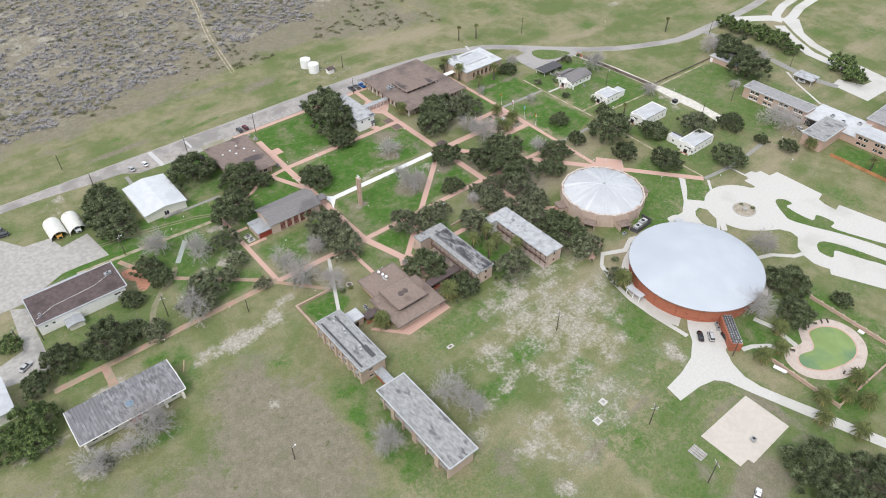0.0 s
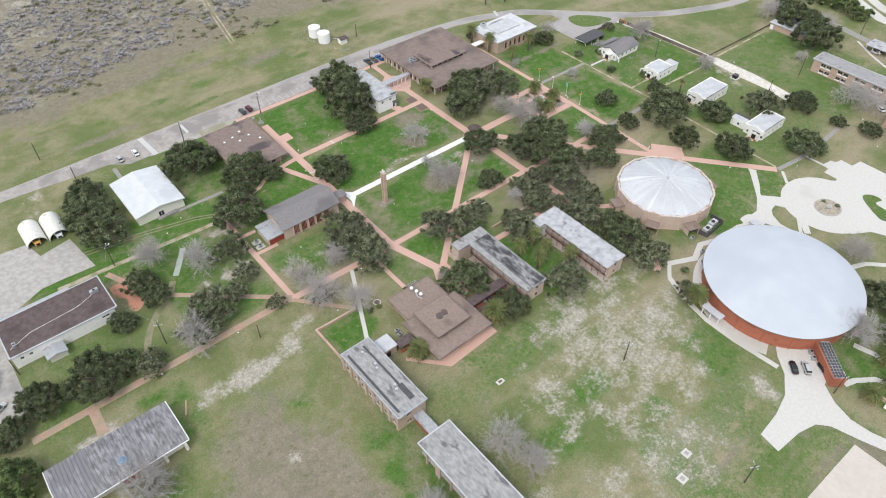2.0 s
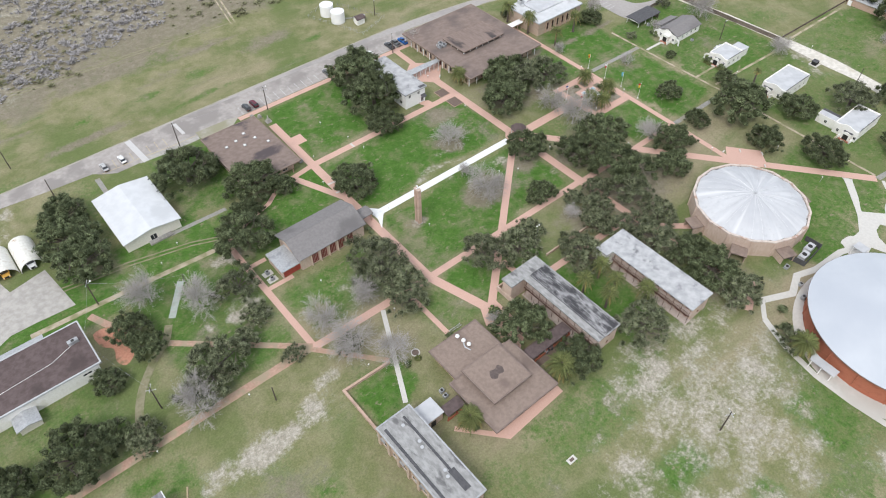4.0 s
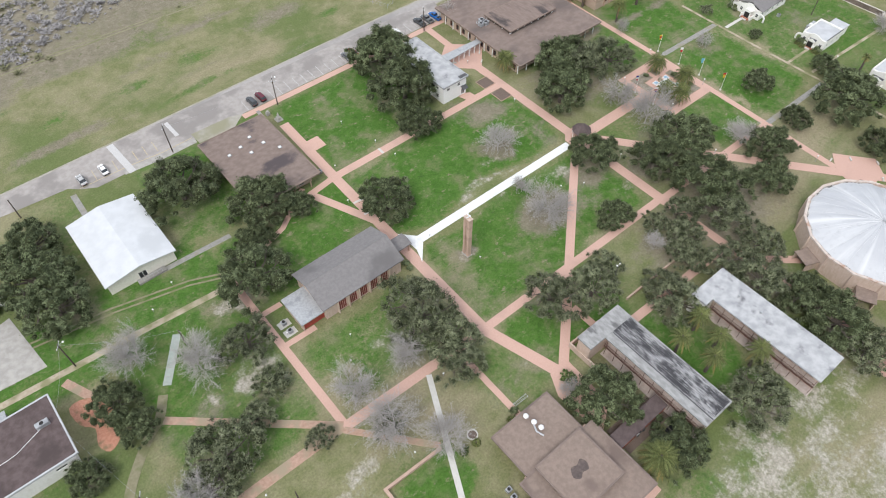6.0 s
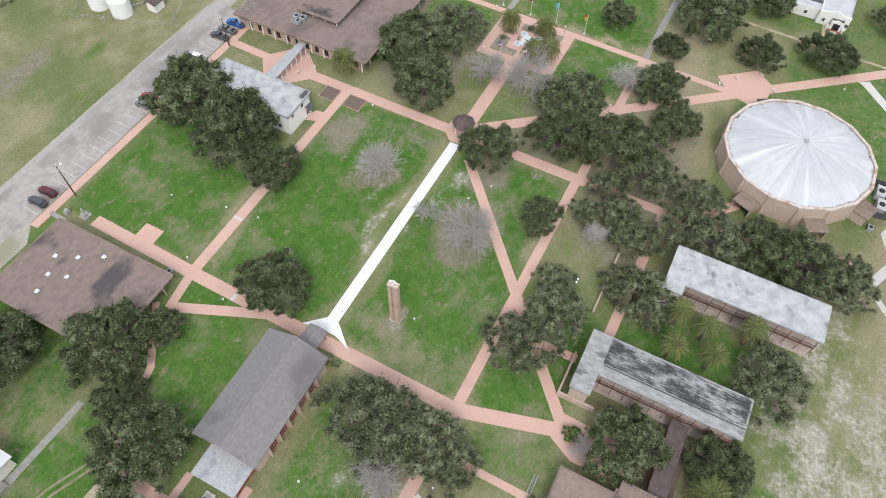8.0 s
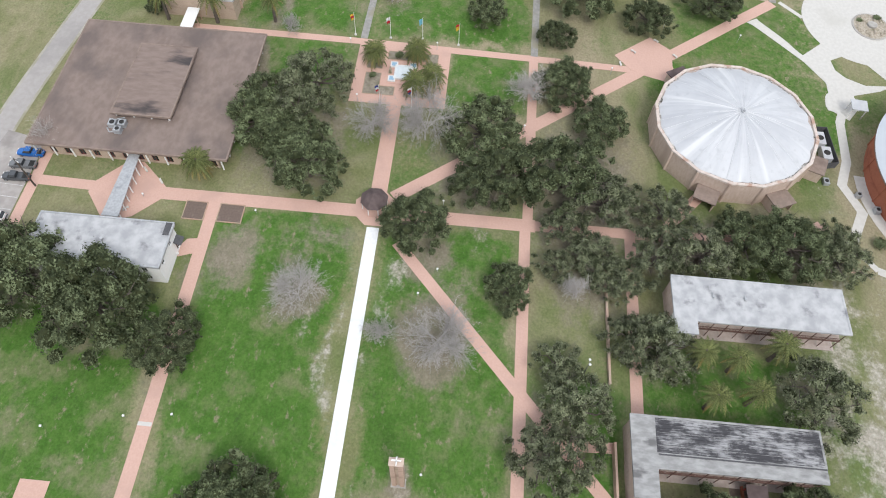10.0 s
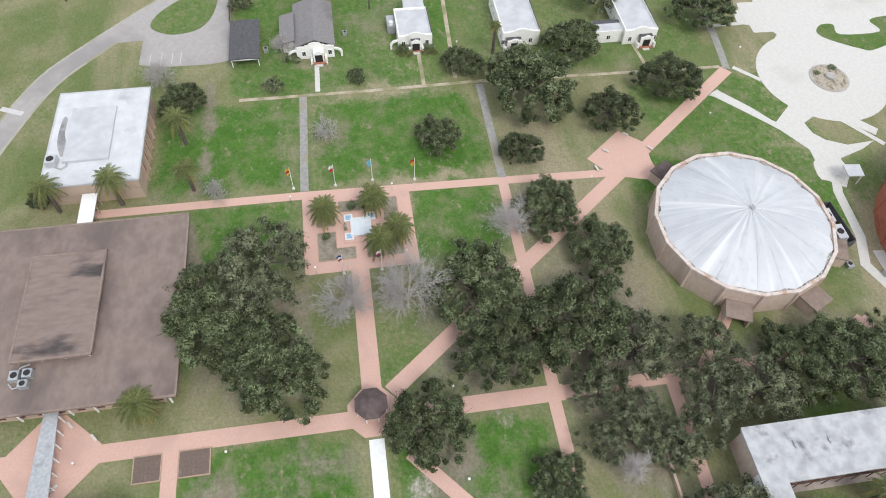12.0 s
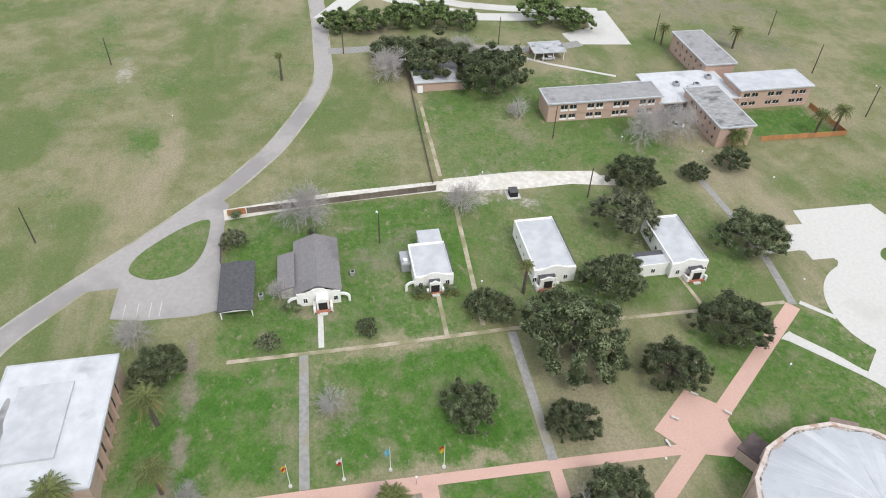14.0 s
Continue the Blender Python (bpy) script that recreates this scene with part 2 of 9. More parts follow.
GREY_WALK = surface("grey_walk", (0.24, 0.235, 0.22), (0.32, 0.31, 0.29), 1.2, (0.27, 0.25, 0.19), 0.2, roughness=0.9)
DIRT = surface("dirt_track", (0.36, 0.30, 0.22), (0.46, 0.40, 0.31), 1.0, (0.24, 0.23, 0.13), 0.25, (0.45, 0.6), 0.95)
DIRT_PALE = surface("pale_gravel_shoulder", (0.33, 0.312, 0.268), (0.38, 0.36, 0.31), 1.0, (0.27, 0.26, 0.18), 0.12, (0.46, 0.66), 0.95, bump=0)
DIRT_FAINT = surface("trodden_grass", (0.205, 0.194, 0.118), (0.262, 0.238, 0.158), 1.2, (0.17, 0.178, 0.088), 0.3, (0.5, 0.62), 0.95, bump=0)
CALICHE = surface("caliche_lane", (0.52, 0.49, 0.43), (0.66, 0.63, 0.57), 0.8, (0.50, 0.46, 0.37), 0.12, roughness=0.95)
PAINT_YELLOW = surface("faded_yellow_paint", (0.45, 0.37, 0.22), (0.52, 0.44, 0.29), 3, roughness=0.7, bump=0)
PAINT_WHITE = surface("white_line_paint", (0.47, 0.46, 0.45), (0.54, 0.53, 0.52), 3, roughness=0.7, bump=0)
BRICK_TAN = surface("tan_brick", (0.40, 0.305, 0.235), (0.48, 0.38, 0.305), 6, (0.35, 0.27, 0.21), 0.25, roughness=0.85, stretch=(1, 1, 2.5))
BRICK_PINK = surface("pink_brick", (0.43, 0.30, 0.235), (0.51, 0.37, 0.30), 6, (0.38, 0.27, 0.215), 0.25, roughness=0.85, stretch=(1, 1, 2.5))
BRICK_RED = surface("red_brick", (0.32, 0.105, 0.06), (0.40, 0.15, 0.09), 6, (0.27, 0.09, 0.055), 0.3, roughness=0.85, stretch=(1, 1, 2.5))
PANEL_PINK = surface("pinkish_stucco_panel", (0.47, 0.365, 0.30), (0.54, 0.43, 0.36), 2, (0.42, 0.325, 0.265), 0.25, roughness=0.9, stretch=(1, 1, 0.35))
STUCCO_WHITE = surface("white_stucco", (0.74, 0.73, 0.69), (0.81, 0.80, 0.77), 2, (0.66, 0.64, 0.58), 0.3, roughness=0.85)
PAINTED_CREAM = surface("cream_painted_wall", (0.68, 0.65, 0.57), (0.75, 0.72, 0.65), 2, (0.60, 0.57, 0.49), 0.3, roughness=0.8)
BROWN_ROOF = surface("brown_flat_roof", (0.190, 0.146, 0.125), (0.236, 0.184, 0.160), 0.7, (0.135, 0.108, 0.098), 0.12, (0.46, 0.72), 0.9, stretch=(0.7, 1.0, 1), bump=0.05)
BROWN_ROOF_STAINED = surface("stained_brown_roof", (0.185, 0.142, 0.122), (0.236, 0.184, 0.160), 0.7, (0.085, 0.070, 0.072), 0.11, (0.52, 0.66), 0.9, stretch=(0.8, 1.1, 1), bump=0.05)
ROOF_SOOT = surface("sooty_brown_roof", (0.195, 0.148, 0.127), (0.235, 0.182, 0.158), 0.9, (0.060, 0.052, 0.052), 0.13, (0.50, 0.66), 0.9, stretch=(1.5, 0.5, 1), bump=0.05)
BROWN_ROOF_PALE = surface("brown_gravel_roof", (0.215, 0.165, 0.138), (0.265, 0.206, 0.172), 1.2, (0.165, 0.125, 0.108), 0.13, roughness=0.92)
DARK_ROOF = surface("dark_brown_roof", (0.085, 0.062, 0.06), (0.125, 0.095, 0.092), 0.8, (0.07, 0.052, 0.05), 0.12, roughness=0.8)
ROOF_PATCH = surface("tarred_roof_patch", (0.085, 0.068, 0.064), (0.125, 0.098, 0.09), 1.5, (0.16, 0.125, 0.108), 0.5, roughness=0.9, bump=0.03)
TILE_ORANGE = surface("broken_orange_tiles", (0.44, 0.205, 0.135), (0.53, 0.27, 0.19), 2.2, (0.24, 0.17, 0.10), 0.35, (0.52, 0.66), 0.9)
MINT_SLAB = surface("pale_mint_slab", (0.33, 0.37, 0.335), (0.39, 0.43, 0.395), 1.2, (0.29, 0.32, 0.27), 0.3, roughness=0.85, bump=0.03)
SHINGLE = surface("grey_brown_shingle", (0.188, 0.178, 0.176), (0.222, 0.211, 0.208), 1.4, (0.145, 0.137, 0.136), 0.09, roughness=0.9)
BROWN_PAINT = surface("dark_brown_paint", (0.10, 0.055, 0.045), (0.14, 0.08, 0.065), 3, (0.17, 0.11, 0.09), 0.5, roughness=0.7)
SLATE = surface("dark_grey_shingle", (0.07, 0.07, 0.075), (0.10, 0.10, 0.105), 1.5, (0.085, 0.085, 0.09), 0.2, roughness=0.85)
ROOF_STREAK = surface("mildewed_grey_roof", (0.235, 0.235, 0.23), (0.355, 0.355, 0.35), 0.9, (0.14, 0.138, 0.138), 0.35, (0.55, 0.68), 0.85, stretch=(1.3, 0.55, 1))
ROOF_STREAK_X = surface("mildewed_ribbed_roof", (0.13, 0.125, 0.13), (0.31, 0.31, 0.32), 0.8, (0.19, 0.185, 0.195), 0.14, (0.45, 0.65), 0.85, stretch=(1.6, 0.4, 1))
ROOF_WHITE = surface("white_coated_roof", (0.33, 0.335, 0.345), (0.47, 0.475, 0.48), 0.5, (0.13, 0.13, 0.14), 0.2, (0.55, 0.70), 0.75)
ROOF_GREY = surface("weathered_grey_roof", (0.27, 0.265, 0.265), (0.325, 0.32, 0.32), 0.7, (0.19, 0.187, 0.187), 0.2, (0.52, 0.7), 0.85, bump=0.03)
ROOF_CLEAN = surface("pale_coated_roof", (0.50, 0.51, 0.52), (0.58, 0.59, 0.60), 0.4, (0.36, 0.37, 0.38), 0.12, (0.58, 0.78), 0.7)
ROOF_PALE = surface("pale_grey_membrane", (0.42, 0.43, 0.445), (0.51, 0.52, 0.535), 0.35, (0.36, 0.37, 0.39), 0.10, (0.55, 0.8), 0.65)
METAL_WHITE = surface("white_metal_sheet", (0.54, 0.555, 0.57), (0.60, 0.615, 0.63), 0.4, (0.50, 0.515, 0.53), 0.08, roughness=0.5, bump=0.03)
MEMBRANE = surface("pale_blue_membrane", (0.445, 0.475, 0.515), (0.49, 0.52, 0.555), 0.12, (0.42, 0.45, 0.495), 0.04, (0.45, 0.75), 0.5, bump=0.02, spec=0.4)
METAL_GREY = surface("galvanised_metal", (0.36, 0.37, 0.38), (0.46, 0.47, 0.48), 2, (0.30, 0.31, 0.32), 0.4, roughness=0.5, metal=0.3)
GALLERY_FLOOR = surface("pinkish_gallery_concrete", (0.40, 0.335, 0.30), (0.47, 0.40, 0.36), 1.5, (0.34, 0.28, 0.25), 0.4, roughness=0.9, bump=0.03)
DARK = surface("dark_interior", (0.018, 0.017, 0.016), (0.03, 0.028, 0.026), 2, roughness=0.6, bump=0)


def streaked_roof():
    """Ribbed grey roof with black mildew in blotches, drawn out along the ribs."""
    m, nodes, links, bsdf = material("black_mildewed_roof")
    nt = m.node_tree
    coord = nodes.new("ShaderNodeTexCoord").outputs["Object"]
    blotch = noisy(nt, coord, 0.34, 7, (1.0, 0.6, 1), 0.66)
    streak = noisy(nt, coord, 3.0, 8, (1.0, 0.16, 1), 0.75)
    add = nodes.new("ShaderNodeMath")
    add.operation = "MULTIPLY_ADD"
    links.new(streak, add.inputs[0])
    add.inputs[1].default_value = 0.9
    links.new(blotch, add.inputs[2])
    colour = mix(nt, (0.34, 0.34, 0.345), (0.046, 0.045, 0.05), ramp(nt, add.outputs[0], 0.76, 1.04))
    colour = mix(nt, colour, (0.40, 0.40, 0.40), ramp(nt, streak, 0.60, 0.76))
    links.new(colour, bsdf.inputs["Base Color"])
    bsdf.inputs["Roughness"].default_value = 0.85
    return m


ROOF_DARK_STREAK = streaked_roof()


def dome_sheet():
    """Silver coating on a round roof; pale streaks from the crown to the rim paint highlights on its puckers."""
    m, nodes, links, bsdf = material("silver_coated_dome")
    nt = m.node_tree
    coord = nodes.new("ShaderNodeTexCoord").outputs["Object"]
    flat = nodes.new("ShaderNodeVectorMath")
    flat.operation = "MULTIPLY"
    flat.inputs[1].default_value = (1, 1, 0)
    links.new(coord, flat.inputs[0])
    unit = nodes.new("ShaderNodeVectorMath")
    unit.operation = "NORMALIZE"
    links.new(flat.outputs[0], unit.inputs[0])
    far = nodes.new("ShaderNodeVectorMath")
    far.operation = "MULTIPLY_ADD"
    far.inputs[1].default_value = (0.008, 0.008, 0)
    links.new(flat.outputs[0], far.inputs[0])
    links.new(unit.outputs[0], far.inputs[2])
    streak = noisy(nt, far.outputs[0], 6.0, 2, rough=0.5)
    broad = noisy(nt, coord, 0.09, 4)
    fine = noisy(nt, coord, 0.6, 6)
    colour = mix(nt, (0.44, 0.45, 0.47), (0.52, 0.53, 0.545), ramp(nt, broad, 0.35, 0.65))
    colour = mix(nt, colour, (0.43, 0.44, 0.455), ramp(nt, fine, 0.52, 0.75))
    # highlights of the puckers, put into the colour as pale streaks
    colour = mix(nt, colour, (0.62, 0.625, 0.63), ramp(nt, streak, 0.50, 0.78))
    links.new(colour, bsdf.inputs["Base Color"])
    bsdf.inputs["Roughness"].default_value = 0.45
    bsdf.inputs["Specular IOR Level"].default_value = 0.5
    return m


METAL_DOME = dome_sheet()
DOME_SEAM = surface("white_sealed_seam", (0.62, 0.625, 0.63), (0.68, 0.685, 0.69), 0.5, roughness=0.5, bump=0)
DEBRIS = surface("leaf_litter_and_flashing", (0.05, 0.045, 0.04), (0.55, 0.53, 0.50), 1.6, (0.40, 0.33, 0.29), 0.5, (0.5, 0.6), 0.9, bump=0.2)
GLASS = surface("dark_window_glass", (0.022, 0.025, 0.028), (0.035, 0.038, 0.042), 1, roughness=0.12, bump=0, spec=0.6)
MAROON = surface("maroon_panel", (0.16, 0.028, 0.028), (0.21, 0.04, 0.038), 2, roughness=0.6, bump=0.05)
RED_PAINT = surface("red_painted_wall", (0.30, 0.055, 0.04), (0.36, 0.075, 0.055), 2, (0.27, 0.07, 0.05), 0.4, roughness=0.7)
WOOD_DARK = surface("weathered_pole_wood", (0.07, 0.055, 0.045), (0.11, 0.09, 0.075), 5, roughness=0.9, stretch=(1, 1, 0.2))
WOOD_FENCE = surface("weathered_fence_boards", (0.12, 0.095, 0.08), (0.19, 0.16, 0.135), 4, roughness=0.9, vary=0.2)
WOOD_NEW = surface("new_cedar_boards", (0.36, 0.17, 0.07), (0.44, 0.22, 0.10), 4, roughness=0.8, vary=0.15)
BARK = surface("oak_bark", (0.075, 0.06, 0.05), (0.13, 0.11, 0.095), 5, roughness=0.95, stretch=(1, 1, 0.3))
BARK_PALE = surface("pale_bare_twigs", (0.34, 0.318, 0.30), (0.46, 0.435, 0.415), 4, roughness=0.95, vary=0.12)
OAK_LEAF = leafy("live_oak_leaves", (0.034, 0.046, 0.020), (0.150, 0.180, 0.096))
OAK_LEAF_GREY = leafy("greyish_oak_leaves", (0.046, 0.056, 0.028), (0.210, 0.232, 0.140))
# shade of the crown's inside, put into a near-black green
CROWN_SHADE = surface("crown_shade_fill", (0.026, 0.034, 0.012), (0.048, 0.056, 0.022), 1.5, roughness=0.9, bump=0)
BARK_PALE_OAK = surface("lichened_oak_bark", (0.19, 0.18, 0.16), (0.28, 0.265, 0.24), 4, roughness=0.95)
SHRUB_LEAF = leafy("bright_shrub_leaves", (0.036, 0.066, 0.020), (0.185, 0.255, 0.088))
PALM_LEAF = leafy("palm_fronds", (0.026, 0.042, 0.012), (0.205, 0.222, 0.084), clumped=False)
PALM_DRY = leafy("dry_palm_fronds", (0.15, 0.12, 0.04), (0.30, 0.25, 0.10), clumped=False)
BRUSH_TWIG = leafy("grey_brush", (0.30, 0.287, 0.282), (0.45, 0.432, 0.424), 0.9, clumped=False)
BRUSH_GREEN = leafy("green_brush", (0.13, 0.135, 0.075), (0.21, 0.205, 0.125), 0.9, clumped=False)
POOL_WATER = surface("green_pool_water", (0.185, 0.265, 0.080), (0.235, 0.32, 0.105), 0.15, (0.12, 0.21, 0.10), 0.08, (0.45, 0.7), 0.12, bump=0.02, spec=0.5)
BLUE_TILE = surface("pale_blue_fountain_tile", (0.22, 0.38, 0.52), (0.30, 0.45, 0.58), 2, roughness=0.4, bump=0)
BED_SOIL = surface("grey_brown_bed_soil", (0.20, 0.175, 0.135), (0.31, 0.275, 0.22), 1.6, (0.16, 0.15, 0.10), 0.4, (0.48, 0.62), 0.95)
BASIN_RIM = surface("whitewashed_basin_rim", (0.62, 0.63, 0.63), (0.70, 0.71, 0.71), 2, (0.52, 0.56, 0.58), 0.4, roughness=0.5, bump=0)
FOUNTAIN_FLOOR = surface("pale_fountain_basin", (0.55, 0.61, 0.64), (0.63, 0.68, 0.70), 2, roughness=0.3, bump=0)
RUBBER = surface("black_rubber", (0.015, 0.015, 0.015), (0.03, 0.03, 0.03), 5, roughness=0.9, bump=0)
WHITE_PAINT = surface("white_paint", (0.76, 0.76, 0.75), (0.81, 0.81, 0.80), 3, roughness=0.6, bump=0.02)
MULCH = surface("brown_bed_soil", (0.135, 0.100, 0.082), (0.165, 0.125, 0.105), 3, (0.20, 0.165, 0.135), 0.5, roughness=0.95)
STONE = surface("rock_garden_stone", (0.30, 0.26, 0.20), (0.46, 0.41, 0.34), 2, (0.20, 0.18, 0.12), 0.6, roughness=0.9)


def gloss(name, colour, roughness=0.3, metal=0.0):
    return surface(name, colour, tuple(min(1, c * 1.12) for c in colour), 2, roughness=roughness, metal=metal, bump=0, spec=0.5)

# ---- where the oaks stand: x, y, crown radius ----
CENTRAL = [(-77, 58, 8), (-80, 47, 9.8), (-79, 36, 9.2), (-39.5, 51.5, 10.8), (-33, 52, 5), (-25, 33.5, 9.8), (-17.5, 27.5, 4.6), (-33, 25, 5.4), (-39, 14, 9.6), (0.5, 13.5, 8.0), (36, 61.5, 12), (40, 71, 5.6), (32, 46.5, 12), (26.5, 32.5, 7), (55.8, -9.2, 7.6), (78, 27, 9), (67, 14.5, 9), (74, 20, 7.5), (85, 28, 7)]
EAST = [(130.5, -43, 11.2), (80, -21, 9.4), (67, -23, 8.5), (86, -46.5, 6.8), (70, -38, 11), (97, -38.5, 7.2), (43.5, -28, 5.4), (119.5, -20, 5.6), (113.5, -37, 5), (121.5, -59.5, 6.6), (130.2, -76, 8), (137.3, 34.6, 5.2), (135.6, 37, 4), (143, -29, 5), (142, -4, 2.4), (146, -56.5, 7.4)]
SOUTH = [(2, -61.5, 8.4), (5.6, -78, 6.8), (58, -75, 7.6), (57.5, -83, 8.6), (154, -93, 8.3), (185, -105, 5.0), (182, -76, 7.4), (248, -36, 12), (236, -52, 12), (258, -24, 8.4), (98, -153, 8.8), (87, -163, 7.2), (107, -170, 4.0), (35, -198, 9.6), (43, -210, 9.4), (28, -208, 9)]
WESTERN = [(-103, -22.8, 8.8), (-95.4, -21.6, 5.4), (-117.8, -20.1, 6.8), (-127, -25, 5.5), (-78.6, 4.6, 6.2), (-77, -3.4, 5), (-89.3, -6.7, 4.8), (182, -93, 3.6), (113, 61.5, 2.6)]
GREY_OAKS = [(91, 17, 9.5), (83, 20, 8.5), (49.5, -37, 4.4), (64, -46, 8.6), (64, -58.5, 6.8), (54, -65, 8), (52.5, -56, 6.8), (57, -38, 5.4), (47, -49, 5.2), (-50.5, -12, 4.6), (-15, -20, 10.5), (-13, -29, 7.5), (-16, -35, 6), (11.5, -36, 7.5), (21, -40.5, 7.2), (26.5, -82.5, 8.6), (-49.5, -0.5, 6.8), (-67, -21, 9.2), (-72, -25, 6.6), (-57, -17, 4.6), (-49, -29, 3.4), (-36.5, -36, 3.6), (-88, -25.5, 4.6), (52, -44, 6), (35, -51, 6.2), (56, -92, 6.5), (165, -67, 9.2), (-89, -28, 4.6), (60, -93, 5.5), (33.5, -56, 7.4), (53.5, -110.5, 4.8), (172, 23, 3.6), (141, 15, 2.5), (48, -46, 5), (29, -37, 5.2)]


# ---- ground: one sheet to the horizon ----
def spread(lo, hi, step):
    """Line positions: even in the middle, wider and wider outwards to the horizon."""
    out = list(np.arange(lo, hi + 0.01, step))
    d, p = step, hi
    while p < 4200:
        d *= 1.28
        p += d
        out.append(p)
    d, p = step, lo
    while p > -4200:
        d *= 1.28
        p -= d
        out.insert(0, p)
    return np.array(out)


def soft_box(X, Y, x0, x1, y0, y1, edge=4.0):
    fx = np.clip((X - x0) / edge + 0.5, 0, 1) * np.clip((x1 - X) / edge + 0.5, 0, 1)
    fy = np.clip((Y - y0) / edge + 0.5, 0, 1) * np.clip((y1 - Y) / edge + 0.5, 0, 1)
    return fx * fy


def blob(X, Y, x, y, rx, ry):
    return np.exp(-(((X - x) / rx) ** 2 + ((Y - y) / ry) ** 2))


# lush lawns: x0, x1, y0, y1, how green
LAWNS = [(-3, 58, 3, 31, 0.85), (-3, 36, 35, 69, 0.85), (-3, 57, -30, -2, 0.75), (-4, 27, -50, -32, 0.8), (88, 108, -31, -12, 0.95), (110, 137, -31, 8, 0.8),
         (110, 137, 10, 40, 0.85), (-42, -7, -29, -7, 0.6), (-42, -13, 8, 33, 0.75), (-90, -45, 20, 38, 0.75), (-48, -8, 62, 72, 0.6), (70, 108, 12, 34, 0.8), (-44, -28, -60, -46, 0.95), (-110, -42, 12, 34, 0.7), (-48, -14, 34, 70, 0.62), (-76, -44, -28, 18, 0.62), (-42, -7, -7, -6, 0.5), (-42, -28, 6, 14, 0.6), (-20, 0, 12, 34, 0.75)]
LAWNS_OUTER = [(138, 185, -30, 26, 0.62), (138, 182, -92, -30, 0.5), (84, 112, -104, -58, 0.65), (20, 36, -88, -50, 0.7), (100, 135, -108, -66, 0.58), (-70, -45, -28, 12, 0.4),
               (188, 245, -92, -28, 0.55), (196, 213, -146, -118, 0.7), (60, 110, -200, -150, 0.6), (-60, -26, -150, -78, 0.42), (-4, 12, -118, -108, 0.7), (32, 50, -138, -118, 0.62), (8, 18, -134, -124, 0.6), (-20, 8, -100, -80, 0.5), (-6, 54, -205, -134, 0.5), (-124, -88, -34, 2, 0.5), (188, 262, 0, -26, 0.4)]
# worn brown ground: x, y, rx, ry, how brown
WORN = [(32, -15, 9, 6.5, 1.0), (6.6, -11.6, 3, 3, 0.8), (46, 26, 9, 5, 0.75), (47, 16, 7, 5, 0.65), (53, 9, 5, 8, 0.6), (44, -18, 5, 5, 0.55), (38.5, 11, 6, 5, 0.8), (50, -11, 8, 6, 0.75), (15, -34, 12, 5, 0.6), (10, 42, 6, 4, 0.3), (-10, -14, 6, 5, 0.5), (-24, -26, 8, 5, 0.6), (-76, -92, 22, 30, 1.0), (-74, -66, 18, 14, 0.75), (-100, -112, 34, 38, 0.8), (75, 20, 14, 14, 0.7), (70, -20, 14, 13, 0.75), (68, -44, 22, 14, 0.85), (48, -44, 14, 10, 0.7), (58, -62, 8, 16, 0.7), (84, 12, 16, 10, 0.6), (122, 2, 7, 6, 0.5)]
WORN_MID = [(140, 28.6, 7, 2.2, 0.75), (130, 28.4, 7, 2.0, 0.7), (120, 29, 7, 2.0, 0.75), (113, 29.6, 5, 2.0, 0.75), (101, 30.6, 6, 1.5, 0.95), (92, 30.0, 7, 1.6, 1.0), (84, 29.6, 7, 1.6, 0.9), (128, -45, 14, 12, 0.15), (40, 30, 9, 7, 0.5), (26, 33, 8, 5, 0.6), (-63, -8, 14, 10, 0.45), (-30, -36, 10, 8, 0.5), (20, -40, 10, 8, 0.5), (88, -38, 9, 8, 0.5), (38, 12, 7, 5, 0.55)]
WORN_OUTER = [(60, -85, 14, 10, 0.7), (-20, -22, 9, 9, 0.45), (20, -190, 13, 7, 0.95), (46, -178, 3, 12, 0.7), (32, -169, 14, 2.4, 0.6), (2, -151.5, 24, 1.7, 0.85), (110, 34, 5, 20, 0.35), (165, -10, 12, 10, 0.5), (60, -70, 10, 16, 0.6), (225, 30, 36, 26, 0.3),
              (230, 70, 60, 20, 0.32), (300, -150, 50, 50, 0.5), (-14, -45, 6, 10, 0.4), (0, 250, 130, 90, 0.6), (150, 230, 90, 60, 0.5), (-60, 108, 60, 10, 0.3), (-55, 94.5, 24, 2.6, 0.7), (-20, 113, 16, 2.6, 0.6), (-35, 128, 30, 3, 0.8), (2, 122, 22, 3, 0.7), (24, 111, 16, 6, 0.65), (-80, 112, 20, 3, 0.6), (-5, 99, 20, 1.8, 0.55),  (255, -145, 30, 30, 0.5)]
